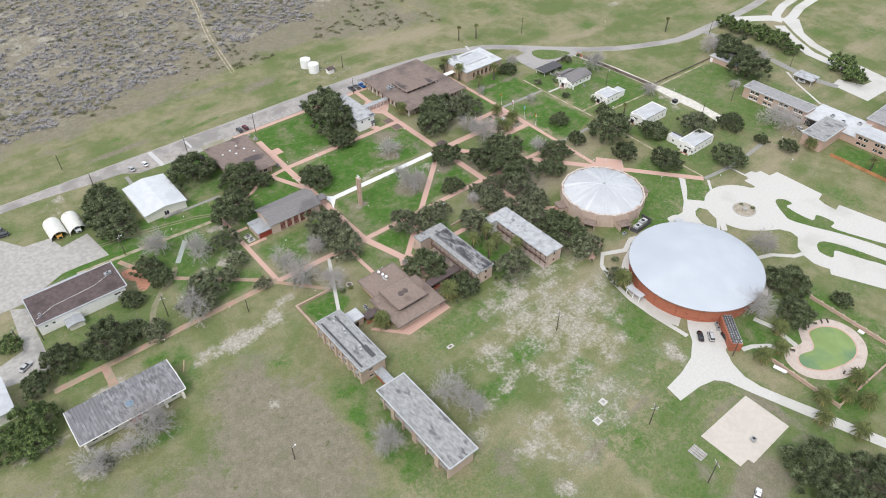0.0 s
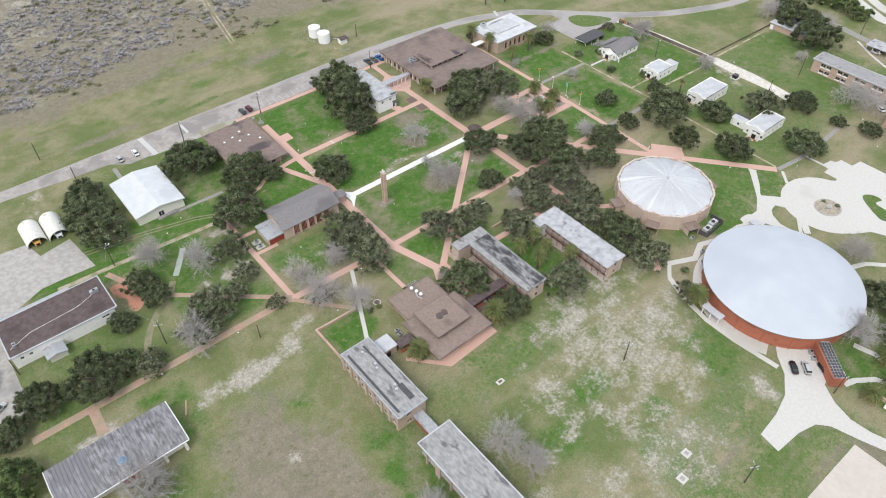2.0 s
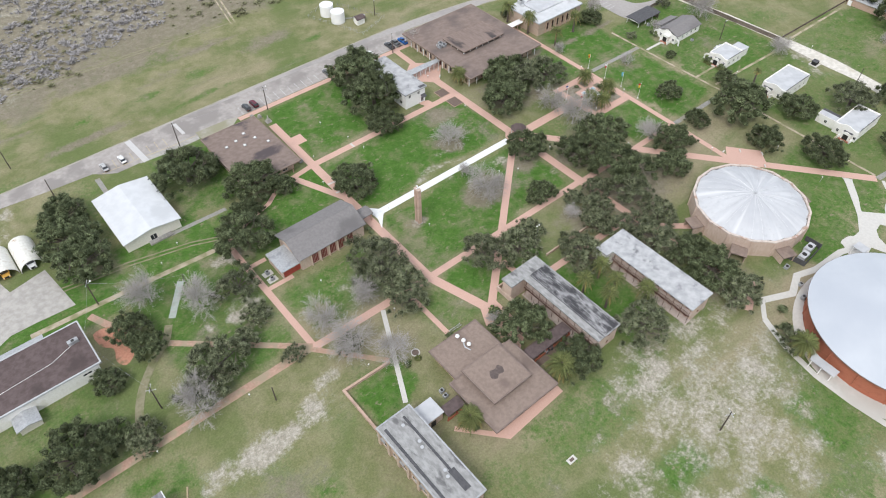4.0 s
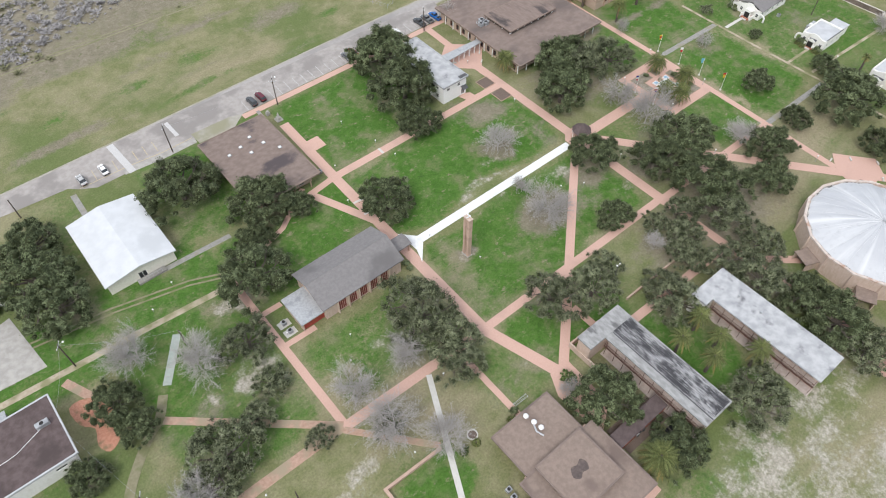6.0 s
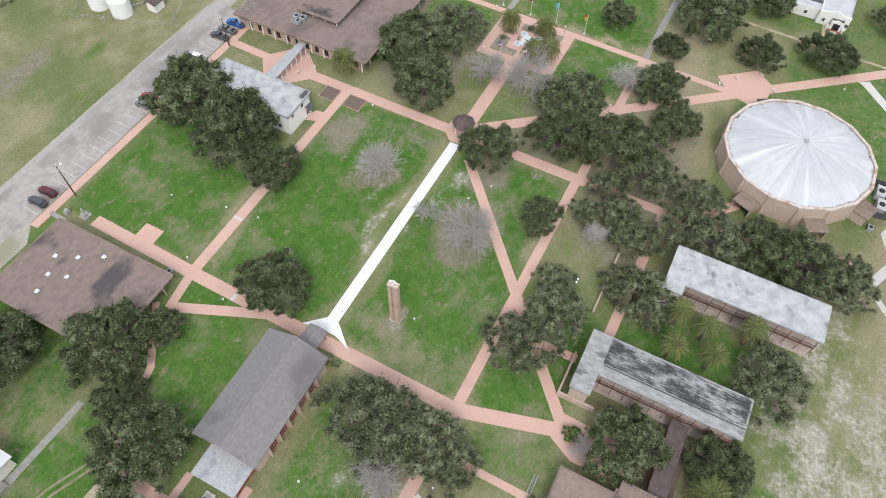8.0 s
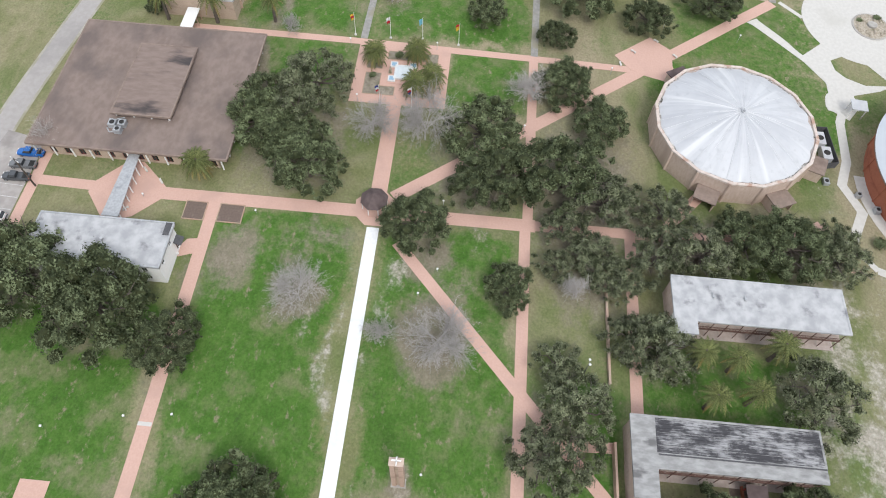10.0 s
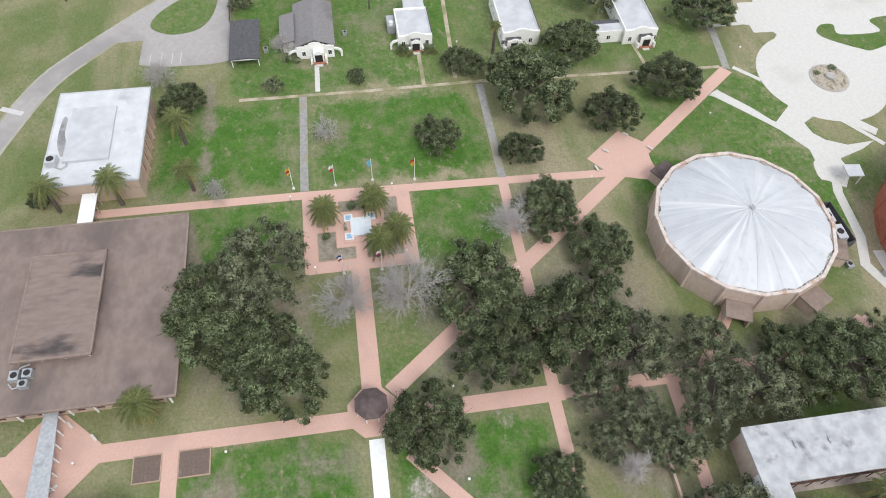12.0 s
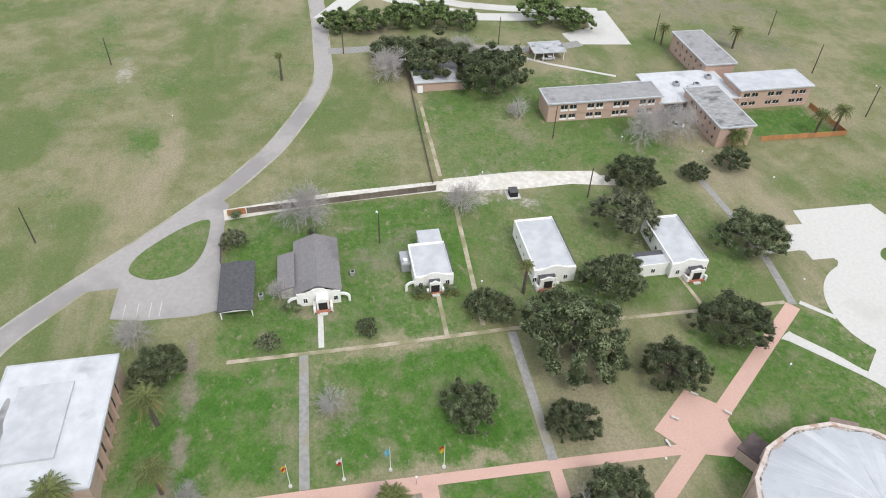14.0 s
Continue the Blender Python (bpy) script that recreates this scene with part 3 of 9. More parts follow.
# bare pale soil
BARE = [(20, -92, 13, 5, 0.75), (35, -95, 7, 4, 0.7), (41, -108, 5, 9, 0.7), (25, -109, 7, 5, 0.7), (15, -116, 7, 4, 0.62), (31, -123, 4, 3, 0.65), (41.5, -145, 5, 8, 0.68), (8, -102, 6, 5, 0.62), (-5, -107, 7, 5, 0.62), (23, -131, 8, 5, 0.6), (4, -124, 8, 5, 0.6), (-7, -117, 5, 5, 0.58), (-2, -138, 8, 10, 0.55), (-66, -47.0, 17, 3.4, 0.95)]
BARE_WEST = [(-110, -39, 9, 3.2, 0.9), (-122, -66, 14, 4, 0.6), (-71, -78, 4, 3, 0.6), (-14, -150, 10, 10, 0.5), (46, -6, 4.5, 2.6, 0.85), (37.6, -5.2, 2.4, 1.5, 0.75), (32.5, -4.6, 2, 1.8, 0.75), (26, -3.6, 3, 1.2, 0.7), (46, 2.4, 4, 0.9, 0.62), (31, 2.2, 8, 1.0, 0.72), (15, 2.6, 8, 1.1, 0.6), (33, 8.4, 5, 2, 0.55), (9, -3, 5, 1.4, 0.55), (-54.3, -8.4, 3.6, 3.0, 1.0), (-49.7, -7.5, 4, 2, 0.9), (-45.9, -1, 1.2, 3.4, 0.9), (-45.8, -12, 2, 2, 0.7), (-53.8, -45.8, 6, 4, 0.95), (-45.4, -40.5, 4, 2, 0.8), (-26.3, -18, 2.4, 2, 0.7), (-54.5, -0.9, 2, 2.6, 0.7), (52.8, -93.2, 3, 2.6, 0.7), (-44.6, 12, 1.6, 5, 0.85), (-132, -48.6, 14, 2.6, 0.75), (-55, -0.5, 4, 3, 0.6), (-62.5, -6, 2.4, 1.8, 0.85), (-48.5, -6, 4, 2, 0.6), (-46, 14.5, 5, 3, 0.6), (-90, 74, 4, 4, 0.6)]
# pale broken soil across the south field: x, y, radius
BARE_FIELD = [(8.7, -87.6, 4), (14, -93.8, 5), (33.9, -102.9, 5), (48, -107, 4), (-10.4, -119, 4), (-8.5, -112, 3.5), (0, -119, 4), (2.2, -129.6, 4), (11.2, -131, 4), (-22, -121, 4), (-21, -140, 5), (-22.7, -155, 4), (-30, -127, 4),
              (11.7, -140, 4.5), (32.7, -130, 3), (42.5, -141.5, 4), (-10.7, -137, 5), (18.6, -84, 4), (36.2, -90.5, 6), (41.7, -98, 6), (28.7, -93.7, 5), (20.6, -89, 5), (48.9, -94, 5), (43, -104, 5), (37, -113, 5), (-66, -45, 5), (-76.7, -45.8, 4), (-83, -46.7, 3)]
BARE_OUTER = [(187, -40, 5, 18, 0.72), (185.4, 0, 3.2, 28, 0.55), (180, -36, 4, 3, 0.6), (-57, 3, 5, 5, 0.5), (-52, -6, 4, 5, 0.5), (24, 4, 8, 1.5, 0.45), (55, -22, 5, 3, 0.35), (119, 2, 3, 2, 0.6), (60, -93, 6, 4, 0.5), (180, -46, 6, 6, 0.45), (7, -12, 3.4, 3.4, 0.5),
              (260, 60, 14, 4, 0.5), (-22, -120, 5, 5, 0.45), (44, -142, 6, 4, 0.5), (-95, 66, 5, 9, 0.5), (-60, 205, 50, 20, 0.5), (-10, 190, 30, 12, 0.45), (60, -56, 8, 5, 0.35), (24, -108, 34, 24, 0.6), (6, -138, 24, 20, 0.48), (-68, -46, 20, 5, 0.45), (-110, -62, 26, 5, 0.4)]


def build_ground():
    xs, ys = spread(-150, 290, 1.6), spread(-215, 110, 1.6)
    X, Y = np.meshgrid(xs, ys)
    rough = np.array([noise.noise((x * 0.05, y * 0.05, 0.0)) for x, y in zip(X.ravel(), Y.ravel())]).reshape(X.shape)
    fine = np.array([noise.noise((x * 0.21, y * 0.21, 5.0)) for x, y in zip(X.ravel(), Y.ravel())]).reshape(X.shape)
    wx, wy = X + 3 * fine, Y + 3 * rough
    g = 0.24 + 0.34 * rough + 0.12 * fine
    for x0, x1, y0, y1, k in LAWNS + LAWNS_OUTER:
        g = np.maximum(g, k * soft_box(wx, wy, x0, x1, y0, y1, 6))
    g = g * (1 - 0.72 * soft_box(X, Y, -400, 150, 88, 900, 12)) + 0.10 * rough
    for x, y, rx, ry in ((-8, 106.8, 10, 5), (-29, 105.7, 8, 3), (-55, 104, 8, 3), (-14, 91.5, 24, 2.2), (22, 89, 14, 2), (-70, 118, 10, 3), (40, 100, 10, 3)):
        g = np.maximum(g, 0.62 * blob(wx, wy, x, y, rx, ry))
    t = 0.10 + 0.2 * rough
    for x, y, rx, ry, k in WORN + WORN_MID + WORN_OUTER:
        t = np.maximum(t, k * blob(wx, wy, x, y, rx * 1.15, ry * 1.15))
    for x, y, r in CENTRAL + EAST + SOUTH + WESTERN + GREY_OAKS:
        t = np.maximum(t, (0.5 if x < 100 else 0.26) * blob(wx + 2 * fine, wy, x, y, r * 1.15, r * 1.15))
    t = np.maximum(t, 0.42 * soft_box(wx, wy, -160, -58, -215, -48, 22) + 0.25 * rough)
    t = np.maximum(t, 0.24 * soft_box(wx, wy, -50, 62, -215, -90, 20) + 0.3 * rough + 0.2 * fine)
    scrub = Y - np.interp(X, [-300, -92, 60, 155, 279, 500], [100, 104, 122, 96, 34, -40])
    t = np.maximum(t, (0.66 + 0.3 * rough) * np.clip(scrub / 24, 0, 1) * np.clip((200 - X) / 60, 0, 1))
    far = Y - 0.22 * np.clip(X + 92, -100, 400)
    t = np.maximum(t, (0.85 + 0.2 * rough) * np.clip((far - 112) / 26, 0, 1))
    for x0, x1, y0, y1 in ((-100, -82, -58, -33), (-114, -92, -72, -60), (-66, -58, -70, -60), (-58, -44, -128, -82), (-26, -4, -126, -112), (-2, 10, -165, -130)):
        lush = soft_box(wx, wy, x0, x1, y0, y1, 7)
        g = np.maximum(g, (0.58 + 0.3 * fine) * lush)
        t = t * (1 - 0.75 * lush)
    w = np.zeros_like(X)
    for x, y, rx, ry, k in BARE + BARE_WEST + BARE_OUTER + [(x, y, 1.3 * r, 0.9 * r, 0.64) for x, y, r in BARE_FIELD]:
        w = np.maximum(w, k * blob(wx, wy, x, y, rx, ry) + 0.10 * fine * blob(wx, wy, x, y, rx * 1.5, ry * 1.5))
    w = np.maximum(w, (0.34 + 0.35 * rough) * np.clip((far - 122) / 20, 0, 1))
    Z = 0.05 * fine * np.clip((np.abs(X - 60) - 260) / 60, 0, 1)
    n, k = len(xs), len(ys)
    me = bpy.data.meshes.new("ground")
    verts = np.stack([X, Y, Z], -1).reshape(-1, 3)
    idx = np.arange(n * k).reshape(k, n)
    quads = np.stack([idx[:-1, :-1], idx[:-1, 1:], idx[1:, 1:], idx[1:, :-1]], -1).reshape(-1, 4)
    me.from_pydata(verts.tolist(), [], quads.tolist())
    attr = me.color_attributes.new("zone", "FLOAT_COLOR", "POINT")
    data = np.ones((n * k, 4), np.float32)
    data[:, 0], data[:, 1], data[:, 2] = np.clip(g, 0, 1).ravel(), np.clip(t, 0, 1).ravel(), np.clip(w, 0, 1).ravel()
    attr.data.foreach_set("color", data.ravel())
    me.materials.append(GROUND)
    tagged(new("ground", me), "flat patchy grass ground with worn brown soil and pale bare patches", "ground", kind="structure")


build_ground()

# ---- paths, drives and roads ----
LAYER = [0.03]
LAID = []


def top_over(pts, width):
    """A height a little above every slab already laid where this one goes."""
    boxes = []
    if width:
        for (xa, ya), (xb, yb) in zip(pts, pts[1:]):
            n = max(1, int(math.hypot(xb - xa, yb - ya) / 6))
            for k in range(n):
                p, q = (xa + (xb - xa) * k / n, ya + (yb - ya) * k / n), (xa + (xb - xa) * (k + 1) / n, ya + (yb - ya) * (k + 1) / n)
                e = width * 0.75
                boxes.append((min(p[0], q[0]) - e, max(p[0], q[0]) + e, min(p[1], q[1]) - e, max(p[1], q[1]) + e))
    else:
        xs, ys = [p[0] for p in pts], [p[1] for p in pts]
        boxes.append((min(xs), max(xs), min(ys), max(ys)))
    z = 0.03
    for x0, x1, y0, y1 in boxes:
        for a0, a1, b0, b1, h in LAID:
            if x0 < a1 and x1 > a0 and y0 < b1 and y1 > b0:
                z = max(z, h)
    z += 0.005
    LAID.extend((*b, z) for b in boxes)
    LAYER[0] = max(LAYER[0], z)
    return z


def pave(name, material, label, category, pts, width=None, kind="structure"):
    """A thin slab on the ground: a band along a line, or an outline where no width is given. Each lies a little above the one before."""
    z = top_over(pts, width)
    g = Geo()
    if width:
        g.strip(pts, width, -0.1, z)
    else:
        g.prism(list(pts), -0.1, z + (0.05 if name == "traffic_island" else 0))
    ob = solid(name, g, material, label, category, kind=kind)
    if material is GROUND:
        zone = ob.data.color_attributes.new("zone", "FLOAT_COLOR", "POINT")
        for v in zone.data:
            v.color = (0.55, 0.15, 0.0, 1.0)
    return ob


def arc(x, y, r, a0, a1, n, ry=None):
    ry = r if ry is None else ry
    return [(x + r * math.cos(radians(a0 + (a1 - a0) * i / n)), y + ry * math.sin(radians(a0 + (a1 - a0) * i / n))) for i in range(n + 1)]


def smooth(pts, k=4, closed=True):
    """A rounded line through the points of an outline."""
    n, out = len(pts), []
    for i in range(n if closed else n - 1):
        p = [Vector(pts[j % n] if closed else pts[min(max(j, 0), n - 1)]) for j in (i - 1, i, i + 1, i + 2)]
        for m in range(k):
            u = m / k
            q = 0.5 * (2 * p[1] + (p[2] - p[0]) * u + (2 * p[0] - 5 * p[1] + 4 * p[2] - p[3]) * u * u + (3 * p[1] - p[0] - 3 * p[2] + p[3]) * u ** 3)
            out.append((q.x, q.y))
    return out if closed else out + [tuple(pts[-1])]


ROAD_LINE = [(-700, 86), (-230, 84), (-111, 82), (40, 83), (74, 82.4), (100, 79.8), (120, 77), (135, 72.4), (149.5, 66.2), (159.5, 58), (168, 50), (180, 38.6), (189, 30.6), (196, 24.4), (205, 18.2), (214, 12.8), (238, 2.6), (252, -0.6), (268, -1), (300, -1), (345, 2), (420, 20), (900, 120)]
ROAD_LINE = smooth(ROAD_LINE, 4, False)
pave("shoulder", DIRT_PALE, "pale gravelly shoulder under the road", "road", ROAD_LINE, 5.9)
pave("road", ASPHALT_PALE, "worn grey asphalt road curving past lawns", "road", ROAD_LINE, 4.7)
pave("parking_strip", ASPHALT, "worn grey asphalt parking strip beside the road", "parking lot", [(-150, 80.4), (-96, 78.4), (-78, 76.4), (-62.5, 75.3), (-60, 73), (-56, 70.6), (-12, 70.9), (-10, 71.9), (70, 71.9), (72, 81), (60, 82.6), (30, 83.1), (8, 83.7), (-24, 84.1), (-48, 84.7), (-75, 84.2), (-150, 84.4)])
pave("parking_strip", DIRT_PALE, "dusty broken apron between the strip and the office", "parking lot", [(-26.5, 73.6), (-26.2, 68.6), (-15, 68.2), (-10.4, 71.8), (-14, 73.2)])
pave("pavement", CONCRETE_OLD, "pale old concrete walk along the parking strip", "path", [(-48.0, 71.4), (-36, 70.4), (-26.6, 70.6)], 2.3)
pave("parking_court", ASPHALT_PALE, "pale asphalt parking court joined to the road", "parking lot", [(152.1, 25.4), (151.2, 30), (151.5, 40), (152.9, 46.4), (161.8, 46.2), (161.5, 54), (168, 49), (180, 37), (190, 27), (187.4, 25), (179.5, 25.7)])
pave("traffic_island", GROUND, "grass island in the parking court", "traffic island", smooth([(164.4, 42.6), (167.3, 45), (172.2, 43.2), (178.2, 37.4), (181.6, 32.5), (182.2, 29.6), (180, 28.9), (171.1, 29.7), (165, 32.8), (163.2, 38.4)]))
pave("lane", CALICHE, "bright white caliche lane behind the cottages", "lane", [(183.5, 26), (186.6, 0), (187.6, -26), (187, -45), (186, -60), (183.5, -72)], 4.2)
pave("lane_spill", CALICHE, "wide bare white end of the caliche lane", "lane", [(185, -27), (190.5, -28), (191, -48), (188.5, -68), (184, -70), (183.5, -48)])
# terracotta campus walks
WALKS = [
    ([(-3.2, 60), (-4.0, 31.7), (-4.6, 0), (-5.0, -31), (0.8, -51), (1.5, -58)], 2.9),
    ([(-4, 32.3), (58.5, 32.4)], 2.5),
    ([(-12.8, 31.2), (-4.7, 12.2)], 2.3),
    ([(-13, 31), (-4, 32.3)], 2.0),
    ([(-5, -30.9), (59, -31)], 2.2),
    ([(52.5, -5.6), (1.0, -50.6)], 2.3),
    ([(59.3, 45), (59.3, -33)], 3.0),
    ([(63, -0.4), (90, -0.5)], 3.4),
    ([(63.3, -3.6), (86.3, -32.5), (106, -57.2)], 3.0),
    ([(112, -64.5), (135, -93.2)], 3.0),
    ([(59, -31.4), (107, -31.9)], 2.1),
    ([(108.6, 52), (108.3, 10), (107.2, -32), (106.4, -55)], 2.0),
]
WALKS_WEST = [
    ([(-10.8, 70.6), (67, 70.4)], 2.2),
    ([(59.6, 57), (60, 71)], 2.4),
    ([(-43.5, 19.5), (-43.5, -29.5)], 1.9),
    ([(-43.5, 5.7), (-37.6, 5.6)], 1.5),
    ([(-43, -5), (-34.8, -5.2)], 1.5),
    ([(-44, -29.9), (-4.8, -31)], 2.4),
    ([(-13.5, -31), (-13.6, -52)], 1.5),
    ([(59.3, -33), (59.5, -58), (70, -67)], 2.4),
    ([(20, -51.5), (60, -52.2)], 2.2),
    ([(66, -92), (55, -97)], 2.0),
    ([(60, -58), (61, -84), (66, -92)], 1.8),
    ([(15.4, -40.0), (15.6, -47.6)], 1.9),
    ([(-13.2, 34.2), (-24.9, 25.5), (-30.6, 23.8), (-44.0, 18.8)], 1.5),
]
for pts, wide in WALKS + WALKS_WEST:
    pave("pavement", PAVER, "pink terracotta paved campus walk crossing the lawns", "path", pts, wide)
WORN_WALKS = [
    ([(-44, -29.5), (-123.5, -29.2)], 2.4),
    ([(-73.4, -3.2), (-61.3, -14.0), (-43.8, -29.4)], 1.8),
    ([(-44.3, -30.3), (-30.9, -46)], 1.5),
    ([(-107.5, -29.5), (-108, -39)], 2.8),
    ([(-85.4, 18.4), (-81.8, 10.5)], 2.0),
]
for pts, wide in WORN_WALKS:
    pave("pavement", PAVER_WORN, "worn dusty terracotta walk with grass on it", "path", pts, wide)
pave("pavement", PAVER, "terracotta paved forecourt before the covered walkway", "path", [(67, 52.5), (66.6, 49.5), (61, 43.4), (57.9, 43.3), (53, 48), (51, 53), (58, 58.6), (60.8, 58)])
pave("pavement", PAVER, "terracotta fan-shaped court beside the domed hall", "path", [(110.9, -51.4), (118.2, -60.5), (114.2, -65.2), (111.6, -65.4), (108.8, -65.2), (104.4, -65.8), (103.6, -62.5), (105, -57.6), (106.6, -54.8)])
pave("pavement", PAVER, "small terracotta square beside the walk", "path", [(-3.2, 44.5), (1.6, 44.5), (1.6, 49.4), (-3.2, 49.4)])
pave("pavement", PAVER, "short terracotta walk to the white house", "path", [(46.4, 32), (49.6, 32), (49.0, 35.5), (46.6, 37), (44.6, 37)])
pave("pavement", PAVER, "terracotta octagonal court round the gazebo", "path", arc(60.2, -0.3, 4.6, 22.5, 337.5, 7))
pave("pavement", TILE_ORANGE, "broken orange terracotta patio under the oaks", "path", smooth([(-87, 11.6), (-83, 11.6), (-80.6, 8.4), (-79.6, 3.4), (-81.2, -1.6), (-84, -3.2), (-85.4, -0.4), (-84.4, 3.6), (-86.6, 6.4)], 3))
pave("pavement", PAVER, "terracotta patio skirting the low hall", "path", [(-2.8, -64), (-2.8, -81.4), (-22, -82.3), (-31, -72), (-30, -71.2), (-24, -78), (-6, -78.6), (-6, -64)])
pave("pavement", PAVER, "terracotta court between the low hall and the walks", "path", [(-1.5, -49), (4, -49), (3.4, -62), (-3.2, -66), (-4, -54)])
# concrete walks
pave("pavement", CONCRETE_WHITE, "bright new white concrete walk across the lawn", "path", [(-0.6, -0.2), (55.5, -0.4)], 2.5)
pave("pavement", CONCRETE_WHITE, "white concrete fork at the end of the walk", "path", [(-3.1, 4.9), (0.6, 0.9), (0.6, -1.3), (-3.8, -6.4), (-2.4, -2.4), (-2.6, 1.8)])
CONCRETE_WALKS = [
    ([(-22.4, -31.8), (-35.2, -58.5)], 1.3),
    ([(108, -107), (95, -102.2), (83.6, -101.2), (77, -98.8), (70, -101.6), (61, -97.3)], 2.0),
    ([(135.7, -95.1), (130.4, -100.2)], 1.1),
    ([(151.6, -95.6), (151.6, -104)], 1.1),
    ([(115.4, -113.4), (106.9, -119.6)], 1.2),
    ([(258, -63.7), (250, -74), (238.5, -93.5)], 1.2),
    ([(56, -101.5), (52.3, -110), (50.2, -120), (50.0, -130), (51.2, -143.7)], 1.7),
    ([(61.5, -97.3), (56, -101.5)], 1.3),
    ([(76, -154), (77.5, -160), (76, -170)], 1.9),
    ([(60.3, -159.2), (64, -160.5), (69, -164.2), (71, -169)], 1.7),
    ([(104, -136.5), (112, -140), (118, -146), (124, -148)], 1.8),
    ([(148.2, 5), (138.9, 5.2)], 1.1),
]
CONCRETE_WALKS_OLD = [([(-57.5, 33.0), (-36.5, 32.2)], 1.5)]
for pts, wide in CONCRETE_WALKS_OLD:
    pave("pavement", GREY_WALK, "grey concrete walk beside the metal hall", "path", pts, wide)
for pts in ([(-112, 34.2), (-92, 32.2), (-69.6, 28.9), (-52, 24.6), (-44, 21.2)], [(-112, 35.8), (-92, 33.7), (-69.2, 30.3), (-51.4, 25.9), (-44, 22.6)]):
    pave("wheel_track", DIRT_FAINT, "faint worn wheel track in the grass", "track", pts, 0.5)
for pts, wide in CONCRETE_WALKS:
    pave("pavement", CONCRETE, "pale concrete walk", "path", pts, wide)
pave("pavement", CONCRETE, "concrete apron curving round the oval hall", "path", arc(77.5, -128, 27.6, 85, 205, 18, 26.2) + arc(77.5, -128, 23, 205, 85, 18, 22))
pave("pavement", CONCRETE, "concrete apron curving round the oval hall", "path", arc(77.5, -128, 27.0, -62, 20, 14, 26.2) + arc(77.5, -128, 23, 20, -62, 14, 22))
pave("pavement", CONCRETE, "concrete junction between the drives", "path", [(115.5, -96.7), (121, -102.8), (118, -108), (116.5, -116), (111.5, -120.5), (109.8, -119), (115, -113.6), (117.2, -107.4), (115.4, -104.2), (110.6, -105), (107.7, -111), (108.2, -117.6), (106.2, -114), (104, -107.2), (100.4, -108), (96, -104.6), (98.6, -101.2), (107.5, -101.6)])
GREY_WALKS = [([(137.6, 8.6), (109.4, 9.3)], 1.7), ([(137.0, -32.4), (108, -32.0)], 1.7), ([(180.5, -94.5), (168, -95.2), (148.3, -95.2), (135.3, -93.4)], 1.8), ([(-62.3, 72), (-62.6, 58)], 1.6)]
for pts, wide in GREY_WALKS:
    pave("pavement", GREY_WALK, "weathered grey concrete walk", "path", pts, wide)
pave("pavement", MINT_SLAB, "narrow pale mint-grey concrete slab walk", "path", [(-68.3, 3.2), (-60.7, 13.8)], 1.9)
for k in range(5):
    x, y = -67.0 + 1.27 * k, 5.0 + 1.77 * k
    pave("slab_joint", CONCRETE_OLD, "joint across the mint-grey slab walk", "joint", [(x - 0.75, y + 0.54), (x + 0.75, y - 0.54)], 0.12)
DIRT_WALKS = [([(-100, 21.6), (-70, 20), (-45.5, 18.2)], 1.7), ([(138, 23), (137.7, -5), (138, -33), (137.1, -58), (136.2, -92)], 0.9), ([(149.5, -19.6), (138, -19.4)], 0.9), ([(139.7, -27.1), (178, -29)], 1.0), ([(236, -28.4), (192, -27.6)], 1.0), ([(148, -73), (138, -74)], 0.8)]
pave("wheel_track", DIRT_FAINT, "faint trodden dirt path through the grass", "track", smooth([(-70, 1.6), (-73, -3), (-76.3, -5.3), (-80.6, -9.3), (-85, -14.6), (-88.4, -22), (-89.4, -28.4)], 4, False), 2.1)
for pts, wide in DIRT_WALKS:
    pave("pavement", DIRT, "trodden dirt and gravel footpath", "path", pts, wide)
pave("pavement", DIRT, "pale sandy track through the brush", "path", smooth([(21, 132), (26, 158), (32, 187), (47, 240), (70, 330)], 5, False), 0.8)
pave("pavement", DIRT, "pale sandy track through the brush", "path", smooth([(19.2, 132.4), (24.2, 158.4), (30.2, 187.5), (45.2, 240.6), (68.2, 331)], 5, False), 0.6)
pave("wheel_track", DIRT_FAINT, "faint worn wheel track along the field edge", "track", smooth([(-110, 139), (-75, 138), (-52.5, 136.7), (-29, 135.6), (-9.7, 134.5), (18, 133)], 4, False), 0.7)
pave("wheel_track", DIRT_FAINT, "faint worn wheel track along the field edge", "track", smooth([(-110, 140.8), (-75, 139.8), (-52.5, 138.4), (-29, 137.2), (-9.7, 136)], 4, False), 0.6)
# drives on the east side
pave("road", CONCRETE, "broad white concrete circular drive", "road", arc(130.2, -115.8, 15.6, 0, 355, 71))
pave("road", CONCRETE, "white concrete drive and parking lot", "road", [(138, -120), (144.6, -110.0), (146.2, -111.4), (147.4, -111.0), (147.6, -105.8), (150.7, -105.9), (151.5, -103.0), (156.4, -103.7), (157.1, -105.6), (160, -106.2), (159.8, -110.8), (165, -111.5), (164.7, -132.8), (160.2, -133.6), (158.8, -137), (158.6, -142), (163, -141.2), (166, -158), (172, -195), (140, -205), (119, -160.1), (121.6, -158.5), (120.5, -156), (119.9, -152.8), (121.2, -147.9), (124.2, -143.9), (129.6, -140.9), (130.5, -137.5), (128.6, -133.6), (122, -129.6), (128, -122)])
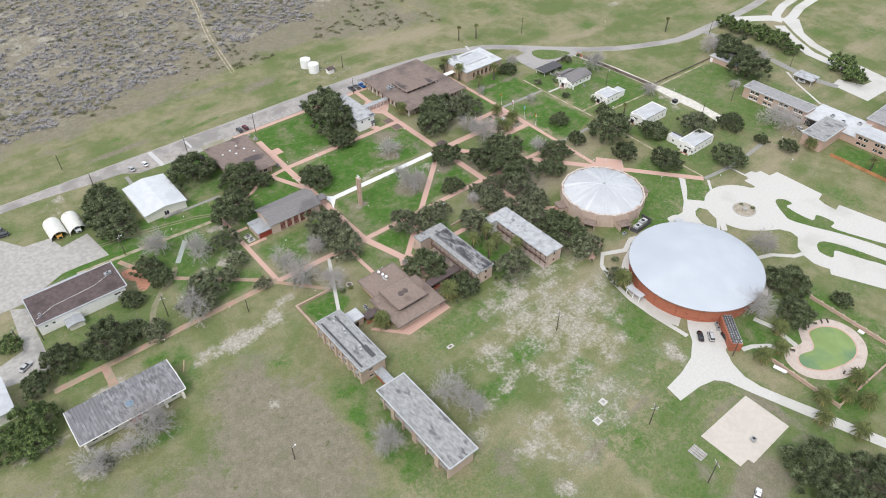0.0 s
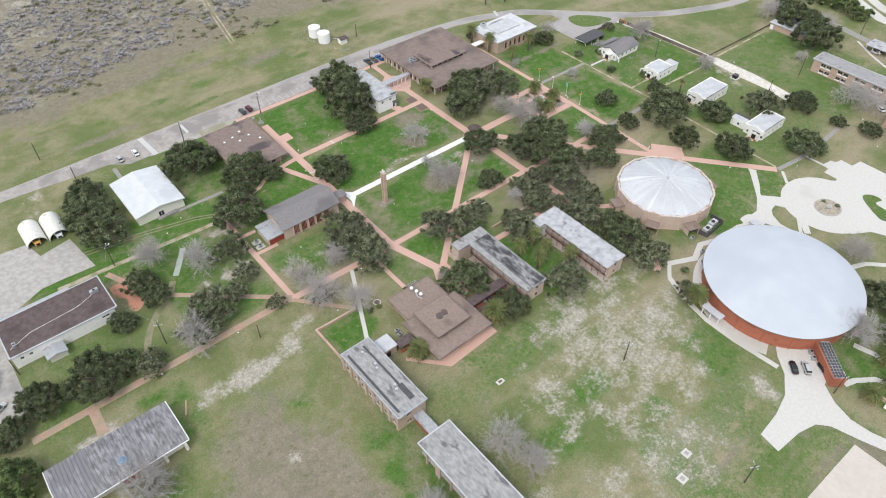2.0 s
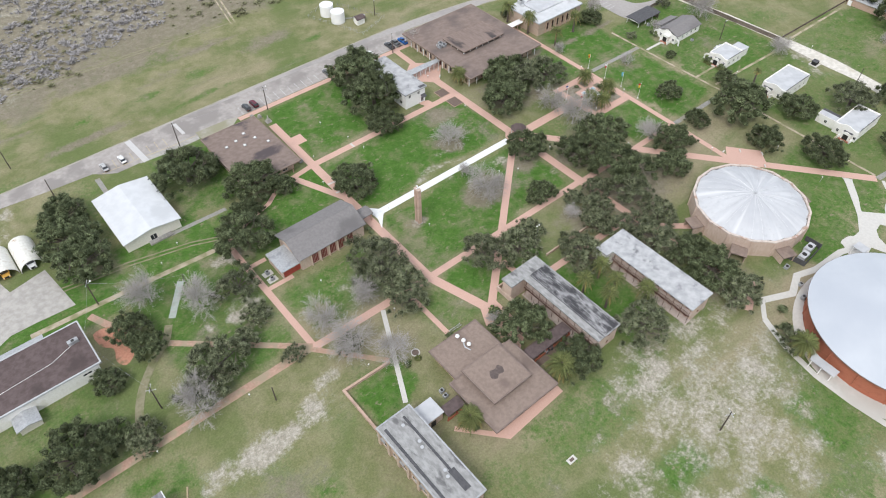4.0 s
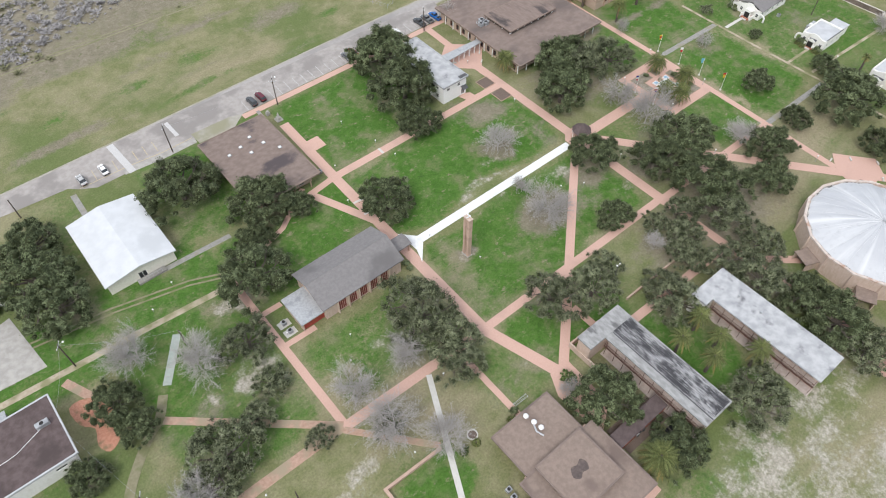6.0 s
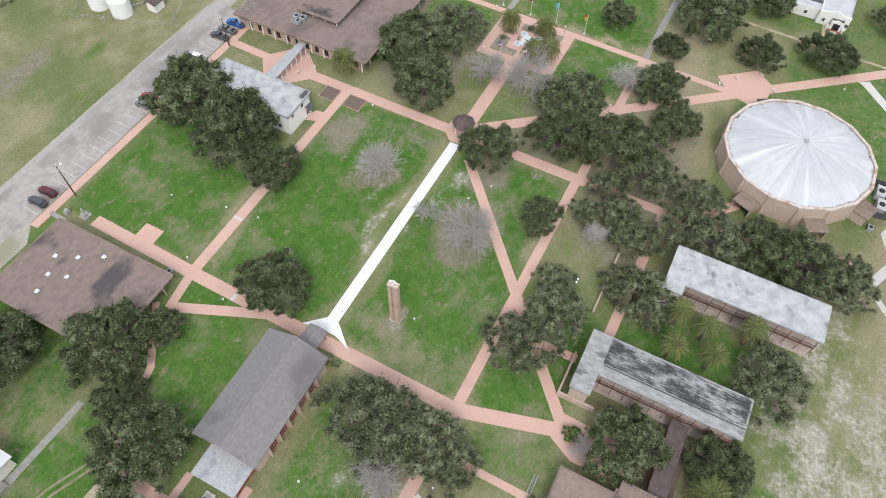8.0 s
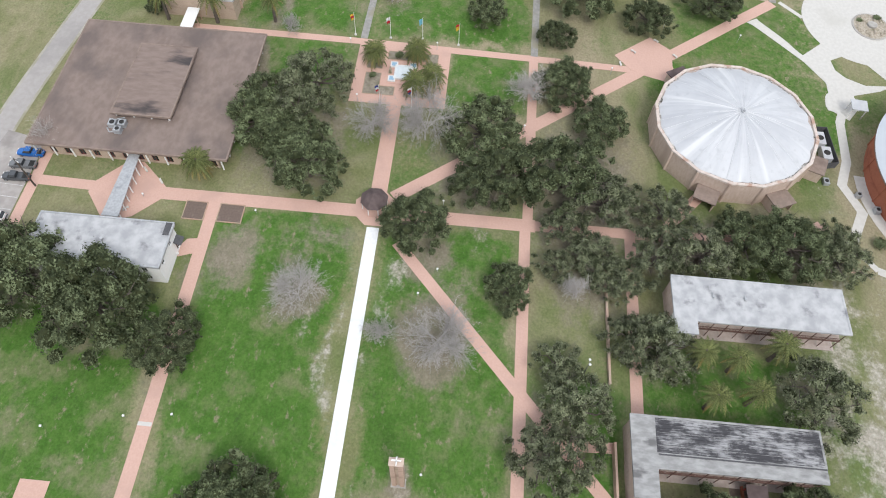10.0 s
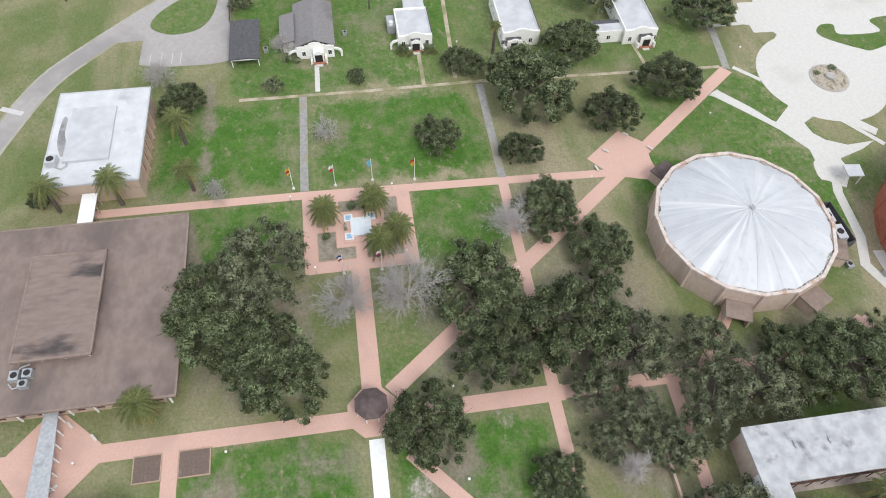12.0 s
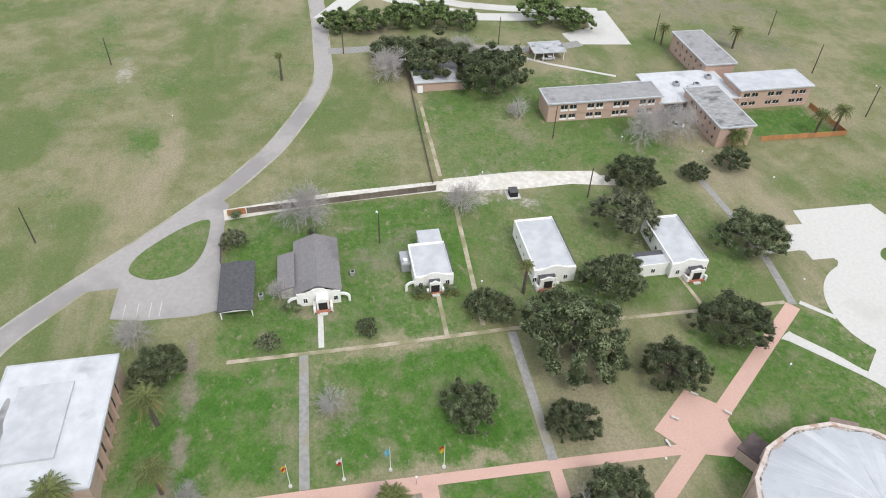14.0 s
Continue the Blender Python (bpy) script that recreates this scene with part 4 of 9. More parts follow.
pave("road", CONCRETE, "white concrete walk widening into the circular drive", "road", smooth([(128.4, -88.2), (126.8, -85.6), (126.0, -86.8), (119.7, -92.6), (113.5, -98.0), (108.3, -101.3), (104.8, -101.7), (103.1, -100.5), (98.8, -100.3), (98.6, -104.4), (99.6, -107), (104.5, -107.4), (107.4, -108.2), (109.5, -106.9), (113.4, -103.9), (116.3, -104.2), (117.6, -106.6), (123.4, -104.2), (121.4, -103.0), (119.6, -101.8), (116.8, -98.7), (117.0, -97.2), (121.7, -93.9), (127.6, -88.8)], 3))
for pts in ([(144.0, -122.9), (146.4, -122.4), (148.6, -124.7), (148.3, -128), (144.4, -127.9), (144.3, -139), (149.1, -138.7), (149.9, -145.6), (146, -147.1), (150.2, -159.7), (155, -172), (160, -192), (156.5, -193), (151.5, -174), (148.6, -161.1), (144.3, -149.4), (140.6, -141.7), (137.6, -133.5), (138.6, -130.4), (141, -126.5)],
            [(131.4, -148.1), (134.5, -148.5), (136.5, -151), (139, -156.7), (142.5, -169.8), (148, -192), (144.6, -193), (139.9, -171), (137.9, -166.1), (135.1, -158.6), (133.2, -154.5), (128.9, -156), (127.9, -153.6), (128.1, -150.7)]):
    pave("traffic_island", GROUND, "raised grass island in the concrete drive", "traffic island", smooth(pts))
pave("road", CONCRETE, "pale concrete driveway splitting beyond the oval hall", "road", [(57.5, -139.2), (67.5, -148.6), (61.2, -154.6), (55.9, -155.6), (52.6, -160.4), (50.8, -166), (51.2, -171.5), (53.3, -178), (57.2, -188.8), (62.9, -206), (74, -245), (70, -245), (59.3, -207.5), (53.6, -191), (50.2, -181), (46.6, -170.4), (44.6, -163.6), (42, -160.6), (36, -159), (26.8, -158.4), (27.8, -152.6), (36.5, -151.9), (44, -150.2), (50.5, -146.2), (54.5, -141.6)])
pave("patio", surface("bare_slab", (0.52, 0.47, 0.415), (0.56, 0.51, 0.45), 0.8, (0.47, 0.42, 0.365), 0.08, roughness=0.9, bump=0), "bare pinkish concrete foundation slab on the grass", "slab", [(44.3, -170.4), (44.3, -185.2), (24.8, -185.2), (24.6, -183.4), (20.9, -183.3), (20.7, -170)])
for pts, wide in (([(312, -28), (300.7, -42), (290, -60), (288, -74), (287, -104)], 6.6), ([(321, -24), (326, -28), (311.5, -41.5), (302, -55.7), (296.5, -71.6), (293.5, -90), (290, -106)], 5.6),
                  ([(322, -20), (328, -17), (342, -13), (356, -11.5), (400, -7), (600, 20)], 5.4), ([(324, -27), (332, -26), (348, -21.5), (367, -20), (410, -18), (600, 0)], 6), ([(294, -2.6), (308, -11), (318, -18), (321, -25)], 8)):
    pave("road", CONCRETE, "far white concrete divided road", "road", pts, wide)
pave("parking_court", CONCRETE, "far white concrete parking lot", "parking lot", [(263, -87), (260.4, -107.6), (290, -109), (290, -100), (276, -98), (272, -86)])
pave("road", GREY_WALK, "grey side road under the trees", "road", [(268, -3), (268, -35), (260.5, -75), (263.5, -90)], 4.5)
pave("parking_court", CONCRETE_OLD, "stained old concrete yard", "yard", [(-150, 62), (-117, 60.5), (-111, 50.8), (-101.4, 49.6), (-99.4, 41), (-89, 43.2), (-86.8, 24.7), (-97.5, 25.4), (-104, 25.4), (-119.6, 17.8), (-150, 19)])
pave("road", CONCRETE_OLD, "old concrete side drive", "road", [(-124.5, 18), (-119.9, 15), (-120.4, -9), (-119.5, -19), (-126, -19.5), (-160, -12), (-160, -5), (-134, -7.4), (-126, -5)])
pave("pavement", MULCH, "bare soil strip under the hall link", "path", [(-2, -72.5), (11, -72.5), (11, -66), (-2, -66)])


def stalls():
    """Painted parking lines along the strip."""
    for x in range(-58, -34, 3):
        pave("stall_line", PAINT_YELLOW, "faded yellow parking line on asphalt", "road marking", [(x, 73.4), (x + 0.2, 78.0)], 0.16)
    for x in range(-8, 66, 3):
        pave("stall_line", PAINT_WHITE, "faded white parking line on asphalt", "road marking", [(x, 72.2), (x + 0.2, 77.0)], 0.14)
    pave("stall_line", PAINT_YELLOW, "faded yellow line along the parking strip", "road marking", [(-60, 73.2), (-46, 72.9), (-36, 71.9), (-27, 72.1)], 0.2)
    pave("stall_line", PAINT_WHITE, "white concrete band across the parking strip", "road marking", [(-29.8, 75.6), (-30.0, 83)], 1.2)
    pave("stall_line", PAINT_WHITE, "white concrete band across the parking strip", "road marking", [(-46, 70), (-46.8, 84.5)], 2.0)
    pave("stall_line", PAINT_WHITE, "white crossing band on the road", "road marking", [(139.4, 69.8), (141.6, 74.8)], 1.3)
    for y in (44.0, 41.4, 38.9, 36.9):
        pave("stall_line", PAINT_WHITE, "faded white parking line on asphalt", "road marking", [(152.2, y), (156.4, y - 0.1)], 0.16)


for pts in ([(-5.6, 20.9), (-2.7, 20.599999999999998)], [(-5.7, 15.8), (-2.8, 15.600000000000001)], [(12.2, 31.2), (12.2, 33.6)]):
    pave("pavement", CONCRETE, "pale concrete band across the terracotta walk", "path", pts, 0.7)

stalls()

# ---- buildings ----
def pane_in(parent, axis, p0, p1, c0, c1, zb, zt, frame_mat=None, name="window", glass=None):
    """A window with its pane (and frame) in a wall opening."""
    frame_mat = frame_mat or WHITE_PAINT
    mid = (c0 + c1) / 2
    g = Geo()
    e = 0.07
    for a, b, za, zc in ((p0, p0 + e, zb, zt), (p1 - e, p1, zb, zt), (p0 + e, p1 - e, zb, zb + e), (p0 + e, p1 - e, zt - e, zt), ((p0 + p1) / 2 - 0.03, (p0 + p1) / 2 + 0.03, zb + e, zt - e)):
        if axis == "x":
            g.box(a, b, mid - 0.05, mid + 0.05, za, zc)
        else:
            g.box(mid - 0.05, mid + 0.05, a, b, za, zc)
    w = part(name, g, frame_mat, parent)
    g = Geo()
    if axis == "x":
        g.box(p0 + 0.02, p1 - 0.02, mid - 0.015, mid + 0.015, zb + 0.02, zt - 0.02)
    else:
        g.box(mid - 0.015, mid + 0.015, p0 + 0.02, p1 - 0.02, zb + 0.02, zt - 0.02)
    part("pane", g, glass or GLASS, w)
    return w


def shell(parent, x0, x1, y0, y1, h, mat, west=(), east=(), south=(), north=(), th=0.3, frame_mat=None):
    """Four walls with openings; each opening gets a window. west and east are the -x and +x sides."""
    for name, axis, a0, a1, c0, c1, cols in (("wall", "y", y0, y1, x0, x0 + th, west), ("wall", "y", y0, y1, x1 - th, x1, east),
                                              ("wall", "x", x0 + th, x1 - th, y0, y0 + th, south), ("wall", "x", x0 + th, x1 - th, y1 - th, y1, north)):
        part(name, Geo().wall(axis, a0, a1, c0, c1, 0, h, cols), mat, parent)
        for p0, p1, holes in cols:
            for zb, zt in holes:
                pane_in(parent, axis, p0, p1, c0, c1, zb, zt, frame_mat)
    part("floor_slab", Geo().box(x0 + th, x1 - th, y0 + th, y1 - th, 0.02, 0.12), DARK, parent)


def flat_roof(parent, x0, x1, y0, y1, z, mat, thick=0.35, edge=None, rim=0.0):
    r = part("roof", Geo().box(x0, x1, y0, y1, z - thick, z), mat, parent)
    if edge is not None:
        g = Geo()
        e = 0.3
        for b in ((x0 - 0.04, x0 + e, y0, y1), (x1 - e, x1 + 0.04, y0, y1), (x0 + e, x1 - e, y0 - 0.04, y0 + e), (x0 + e, x1 - e, y1 - e, y1 + 0.04)):
            g.box(*b, z - thick - 0.02, z + max(rim, 0.05))
        part("roof_edge", g, edge, r)
    return r


def ac_unit(x, y, z, sx=1.6, sy=1.2, h=1.0, turn=0, label="grey metal air conditioning unit with a round fan"):
    t = thing("air_conditioner", x, y, label, "air conditioner", z=z)
    part("casing", Geo().box(x - sx / 2, x + sx / 2, y - sy / 2, y + sy / 2, z, z + h), METAL_GREY if h < 1.6 else ROOF_PALE, t)
    part("fan_grille", Geo().disc(x, y, z + h, z + h + 0.06, min(sx, sy) * 0.36, 12), DARK, t)
    if turn:
        t.rotation_euler[2] = radians(turn)
    return t


def roof_vent(x, y, z, r=0.3, h=0.5):
    t = thing("roof_vent", x, y, "small pale metal roof vent", "vent", "roof vents", z=z)
    part("pipe", Geo().disc(x, y, z, z + h, r * 0.6, 8), METAL_GREY, t)
    part("cap", Geo().disc(x, y, z + h, z + h + 0.12, r, 8), ROOF_PALE, t)


def bays(a0, a1, n, w, rows):
    step = (a1 - a0) / n
    return [(a0 + step * (i + 0.5) - w / 2, a0 + step * (i + 0.5) + w / 2, rows) for i in range(n)]


def dorm_west():
    """The two tan dormitories in the near field, with deep bays on the field side."""
    t = thing("dormitory", -41.8, -76, "two-storey tan brick dormitory with a mildewed flat roof", "building", "dormitories")
    shell(t, -46.2, -37.2, -89.2, -62.6, 6.1, BRICK_TAN, west=bays(-88.6, -63.2, 7, 1.9, [(0.7, 2.3), (3.7, 5.3)]), south=[(-43.5, -42, [(0.9, 2.1), (3.9, 5.1)])])
    flat_roof(t, -46.7, -36.8, -89.6, -62.3, 6.5, ROOF_STREAK, edge=METAL_GREY, rim=0.1)
    for i in range(8):
        y = -88.8 + i * 3.65
        part("pilaster", Geo().box(-46.75, -46.2, y - 0.45, y + 0.45, 0, 6.1), BRICK_TAN, t)
    for i in range(4):
        part("balcony", Geo().box(-46.7, -46.2, -87 + i * 7.3, -84.2 + i * 7.3, 2.9, 3.5), METAL_GREY, t)
    part("roof_band", Geo().box(-45.6, -44.9, -88, -64, 6.5, 6.62), SLATE, t)
    part("roof_band", Geo().box(-40.6, -38.9, -86.8, -81, 6.5, 6.58), SLATE, t)
    part("roof_band", Geo().box(-40.2, -39.6, -81, -64, 6.5, 6.58), SLATE, t)
    for y in (-66, -71.5, -73, -80.5, -82):
        roof_vent(-41.5 + (y % 1.0), y, 6.5, 0.45, 0.5)
    part("annex", Geo().box(-36.6, -31.0, -67.8, -63.0, 0, 3.2), BRICK_TAN, t)
    part("annex_roof", Geo().box(-36.8, -30.7, -68.0, -62.7, 3.2, 3.5), ROOF_PALE, t)
    part("door", Geo().box(-34.6, -33.2, -67.9, -67.75, 0.02, 2.3), DARK, t)
    t = thing("dormitory", -41.8, -115, "tan brick dormitory with a weathered grey roof and deep window bays", "building", "dormitories")
    shell(t, -45.2, -37.4, -132.3, -98.9, 6.1, BRICK_TAN, west=bays(-131.5, -99.8, 9, 2.6, [(0.6, 2.4), (3.5, 5.4)]))
    flat_roof(t, -47.1, -36.4, -133.2, -98.1, 6.5, ROOF_STREAK, edge=ROOF_PALE, rim=0.12)
    for i, y in enumerate((-132.0, -127.0, -122.0, -116.5, -111, -106, -101.5)):
        part("buttress", Geo().box(-46.9, -45.2, y - (0.9 if i % 2 else 0.25), y + (0.9 if i % 2 else 0.25), 0, 6.1), BRICK_TAN, t)
    part("balcony_floor", Geo().box(-46.8, -45.2, -131.5, -99.5, 2.85, 3.05), CONCRETE_OLD, t)
    for i in range(12):
        part("rail_post", Geo().box(-46.75, -46.68, -131 + i * 2.8, -130.93 + i * 2.8, 3.05, 4.0), RED_PAINT, t)
    part("rail", Geo().box(-46.77, -46.66, -131.5, -99.5, 3.95, 4.03), METAL_GREY, t)
    t = thing("covered_walkway", -40, -93.8, "roofed link between two dormitories with red brick sides", "walkway")
    part("roof", Geo().box(-41.8, -38.6, -98.0, -89.3, 2.7, 2.95), METAL_GREY, t)
    for x in (-41.4, -39.1):
        part("wall", Geo().box(x, x + 0.2, -97.9, -89.6, 0, 1.0), BRICK_RED, t)
        for y in (-97.4, -93.7, -90.2):
            part("post", Geo().box(x, x + 0.2, y, y + 0.2, 1.0, 2.7), METAL_GREY, t)
    solid("garden_wall", Geo().strip([(-31.2, -46.6), (-45.2, -46.2), (-45.2, -61.5)], 0.6, 0, 0.9), BRICK_PINK, "low brick garden wall beside the dormitory", "wall")


def dorm_gallery(x0, x1, y0, y1, roof_mat, label, lobby):
    """A two-storey dormitory with open galleries on its -x side and a taller lobby end."""
    t = thing("dormitory", (x0 + x1) / 2, (y0 + y1) / 2, label, "building", "dormitories")
    xw = x0 + 2.0
    yb = y1 - 4.2
    shell(t, xw, x1 - 0.4, y0 + 0.4, y1 - 0.4, 6.1, PANEL_PINK, west=bays(y0 + 1, yb - 1, 10, 1.2, [(0.2, 2.3), (3.3, 5.2)]), south=[(x0 + 4.5, x0 + 5.5, [(1, 2.2), (4, 5.2)])], frame_mat=MAROON)
    if lobby:
        flat_roof(t, x0 + 2.3, x1, y0, y1, 6.5, roof_mat, edge=ROOF_STREAK, rim=0.04)
        part("roof_strip", Geo().box(x0, x0 + 2.296, y0, yb + 0.19, 6.15, 6.47), ROOF_STREAK, t)
        part("roof_seam", Geo().box(x0 + 2.2, x0 + 2.42, y0 + 0.05, yb, 6.5, 6.6), SLATE, t)
        for i in range(8):
            part("roof_rib", Geo().box(x0 + 3.0 + i * 0.72, x0 + 3.05 + i * 0.72, y0 + 0.4, yb, 6.5, 6.57), ROOF_STREAK if i % 3 == 1 else roof_mat, t)
    else:
        flat_roof(t, x0, x1, y0, y1, 6.5, roof_mat, edge=roof_mat, rim=0.03)
        for y in (y1 - 7.4, y1 - 13.2):
            part("roof_stack", Geo().disc(x0 + 5.2, y, 6.5, 6.9, 0.28, 8).box(x0 + 4.7, x0 + 6.0, y - 0.12, y + 0.12, 6.5, 6.66), METAL_GREY, t)
    part("gallery_floor", Geo().box(x0 + 0.35, xw, y0 + 0.4, yb, 2.85, 3.1), GALLERY_FLOOR, t)
    part("fascia", Geo().box(x0 + 0.22, x0 + 0.35, y0 + 0.4, yb, 2.78, 3.16), BROWN_PAINT, t)
    part("gallery_base", Geo().box(x0 - 0.35, xw, y0 + 0.2, yb, 0.02, 0.15), GALLERY_FLOOR, t)
    n = 11
    for i in range(n):
        y = y0 + 0.6 + (yb - y0 - 1.2) * i / (n - 1)
        part("post", Geo().box(x0 + 0.25, x0 + 0.36, y - 0.055, y + 0.055, 0.15, 6.15), BROWN_PAINT, t)
        if i < n - 1:
            part("joint", Geo().box(x0 - 0.35, xw, y - 0.04, y + 0.04, 0.15, 0.165), CONCRETE_OLD, t)
    part("rail", Geo().box(x0 + 0.26, x0 + 0.34, y0 + 0.5, yb, 3.95, 4.03), BROWN_PAINT, t)
    for i in range(3):
        part("rail_bar", Geo().box(x0 + 0.29, x0 + 0.32, y0 + 0.5, yb, 3.3 + 0.2 * i, 3.325 + 0.2 * i), BROWN_PAINT, t)
    reach = 4.4 if lobby else 2.3
    part("lobby", Geo().box(x0 - reach, xw, yb + 0.5, y1 - 0.3, 0, 6.0), PANEL_PINK if lobby else STUCCO_WHITE, t)
    part("lobby_roof", Geo().box(x0 - reach - 0.3, x1 + 0.05 if lobby else x0 + 0.02, yb + 0.2, y1 + 0.05, 6.1, 6.58), ROOF_STREAK if lobby else roof_mat, t)
    if lobby:
        part("court_wall", Geo().box(x0 - 4.6, x0 - 4.2, yb - 1.6, y1 + 1.6, 0, 1.8), PANEL_PINK, t)
        part("court_wall", Geo().box(x0 - 4.2, x0 + 5, y1 + 1.2, y1 + 1.6, 0, 1.8), BRICK_PINK, t)
    return t


dorm_west()
dorm_gallery(11.2, 19.8, -79.5, -48.4, ROOF_DARK_STREAK, "two-storey dormitory with open galleries and a dark mildewed roof", True)
dorm_gallery(37.9, 47.0, -88.9, -57.4, ROOF_WHITE, "two-storey dormitory with open galleries and a pale patched roof", False)


def long_shed():
    t = thing("classroom_block", -107.4, -50, "long single-storey white building with a mildewed ribbed roof", "building")
    shell(t, -122.6, -92.2, -56.4, -43.8, 3.5, PAINTED_CREAM, south=bays(-121, -112, 3, 1.5, [(1.0, 2.2)]) + [(-108.4, -106.2, [(0.1, 2.4)])] + bays(-103, -93.5, 3, 1.5, [(1.0, 2.2)]), west=bays(-55, -45, 2, 1.5, [(1, 2.2)]))
    g = Geo()
    ym = -50.2
    for y0, y1, z0, z1 in ((-57.6, ym, 3.75, 4.9), (ym, -42.7, 4.9, 3.75)):
        g.face([(-123.6, y0, z0), (-91.4, y0, z0), (-91.4, y1, z1), (-123.6, y1, z1)])
        g.face([(-123.6, y1, z1 - 0.25), (-91.4, y1, z1 - 0.25), (-91.4, y0, z0 - 0.25), (-123.6, y0, z0 - 0.25)])
    for x in (-123.6, -91.4):
        g.face([(x, -57.6, 3.5), (x, -57.6, 3.75), (x, ym, 4.9), (x, -42.7, 3.75), (x, -42.7, 3.5), (x, ym, 4.65)])
    g.face([(-123.6, -57.6, 3.5), (-91.4, -57.6, 3.5), (-91.4, -57.6, 3.75), (-123.6, -57.6, 3.75)])
    roof = part("roof", g, ROOF_STREAK_X, t)
    for i in range(33):
        x = -123 + i * 0.97
        rib = Geo()
        for y0, y1, z0, z1 in ((-57.6, ym, 3.75, 4.9), (ym, -42.7, 4.9, 3.75)):
            rib.tube((x, y0, z0 + 0.03), (x, y1, z1 + 0.03), 0.09, n=4)
        part("rib", rib, ROOF_STREAK_X, roof)
    part("gutter", Geo().box(-123.7, -91.3, -57.85, -57.6, 3.5, 3.72), WHITE_PAINT, t)
    part("gable_trim", Geo().tube((-91.3, -57.6, 3.72), (-91.3, ym, 4.9), 0.14, n=4).tube((-91.3, ym, 4.9), (-91.3, -42.7, 3.72), 0.14, n=4), WHITE_PAINT, t)
    part("gable_trim", Geo().tube((-123.7, -57.6, 3.72), (-123.7, ym, 4.9), 0.14, n=4).tube((-123.7, ym, 4.9), (-123.7, -42.7, 3.72), 0.14, n=4), WHITE_PAINT, t)
    part("porch_recess", Geo().box(-109.2, -105.4, -57.0, -56.35, 0.02, 3.2), RED_PAINT, t)
    for x in (-122.4, -98.2, -92.6):
        part("buttress", Geo().box(x - 0.4, x + 0.4, -58.0, -56.4, 0, 2.9), PAINTED_CREAM, t)
    v = thing("roof_dome", -107, -53, "round blue roof ventilator", "vent", z=4.3)
    part("drum", Geo().disc(-107, -53, 4.2, 4.75, 1.3, 16), METAL_GREY, v)
    part("cap", Geo().disc(-107, -53, 4.75, 5.1, 1.2, 16, 0.4), surface("blue_vent", (0.13, 0.20, 0.28), (0.18, 0.26, 0.34), 3, roughness=0.5), v)
    solid("timber_beam", Geo().tube((-88.6, -48, 0.2), (-86.5, -43.6, 0.2), 0.2, n=5), surface("raw_plank", (0.42, 0.32, 0.2), (0.5, 0.4, 0.27), 4), "loose raw timber lying on the grass", "timber")


long_shed()


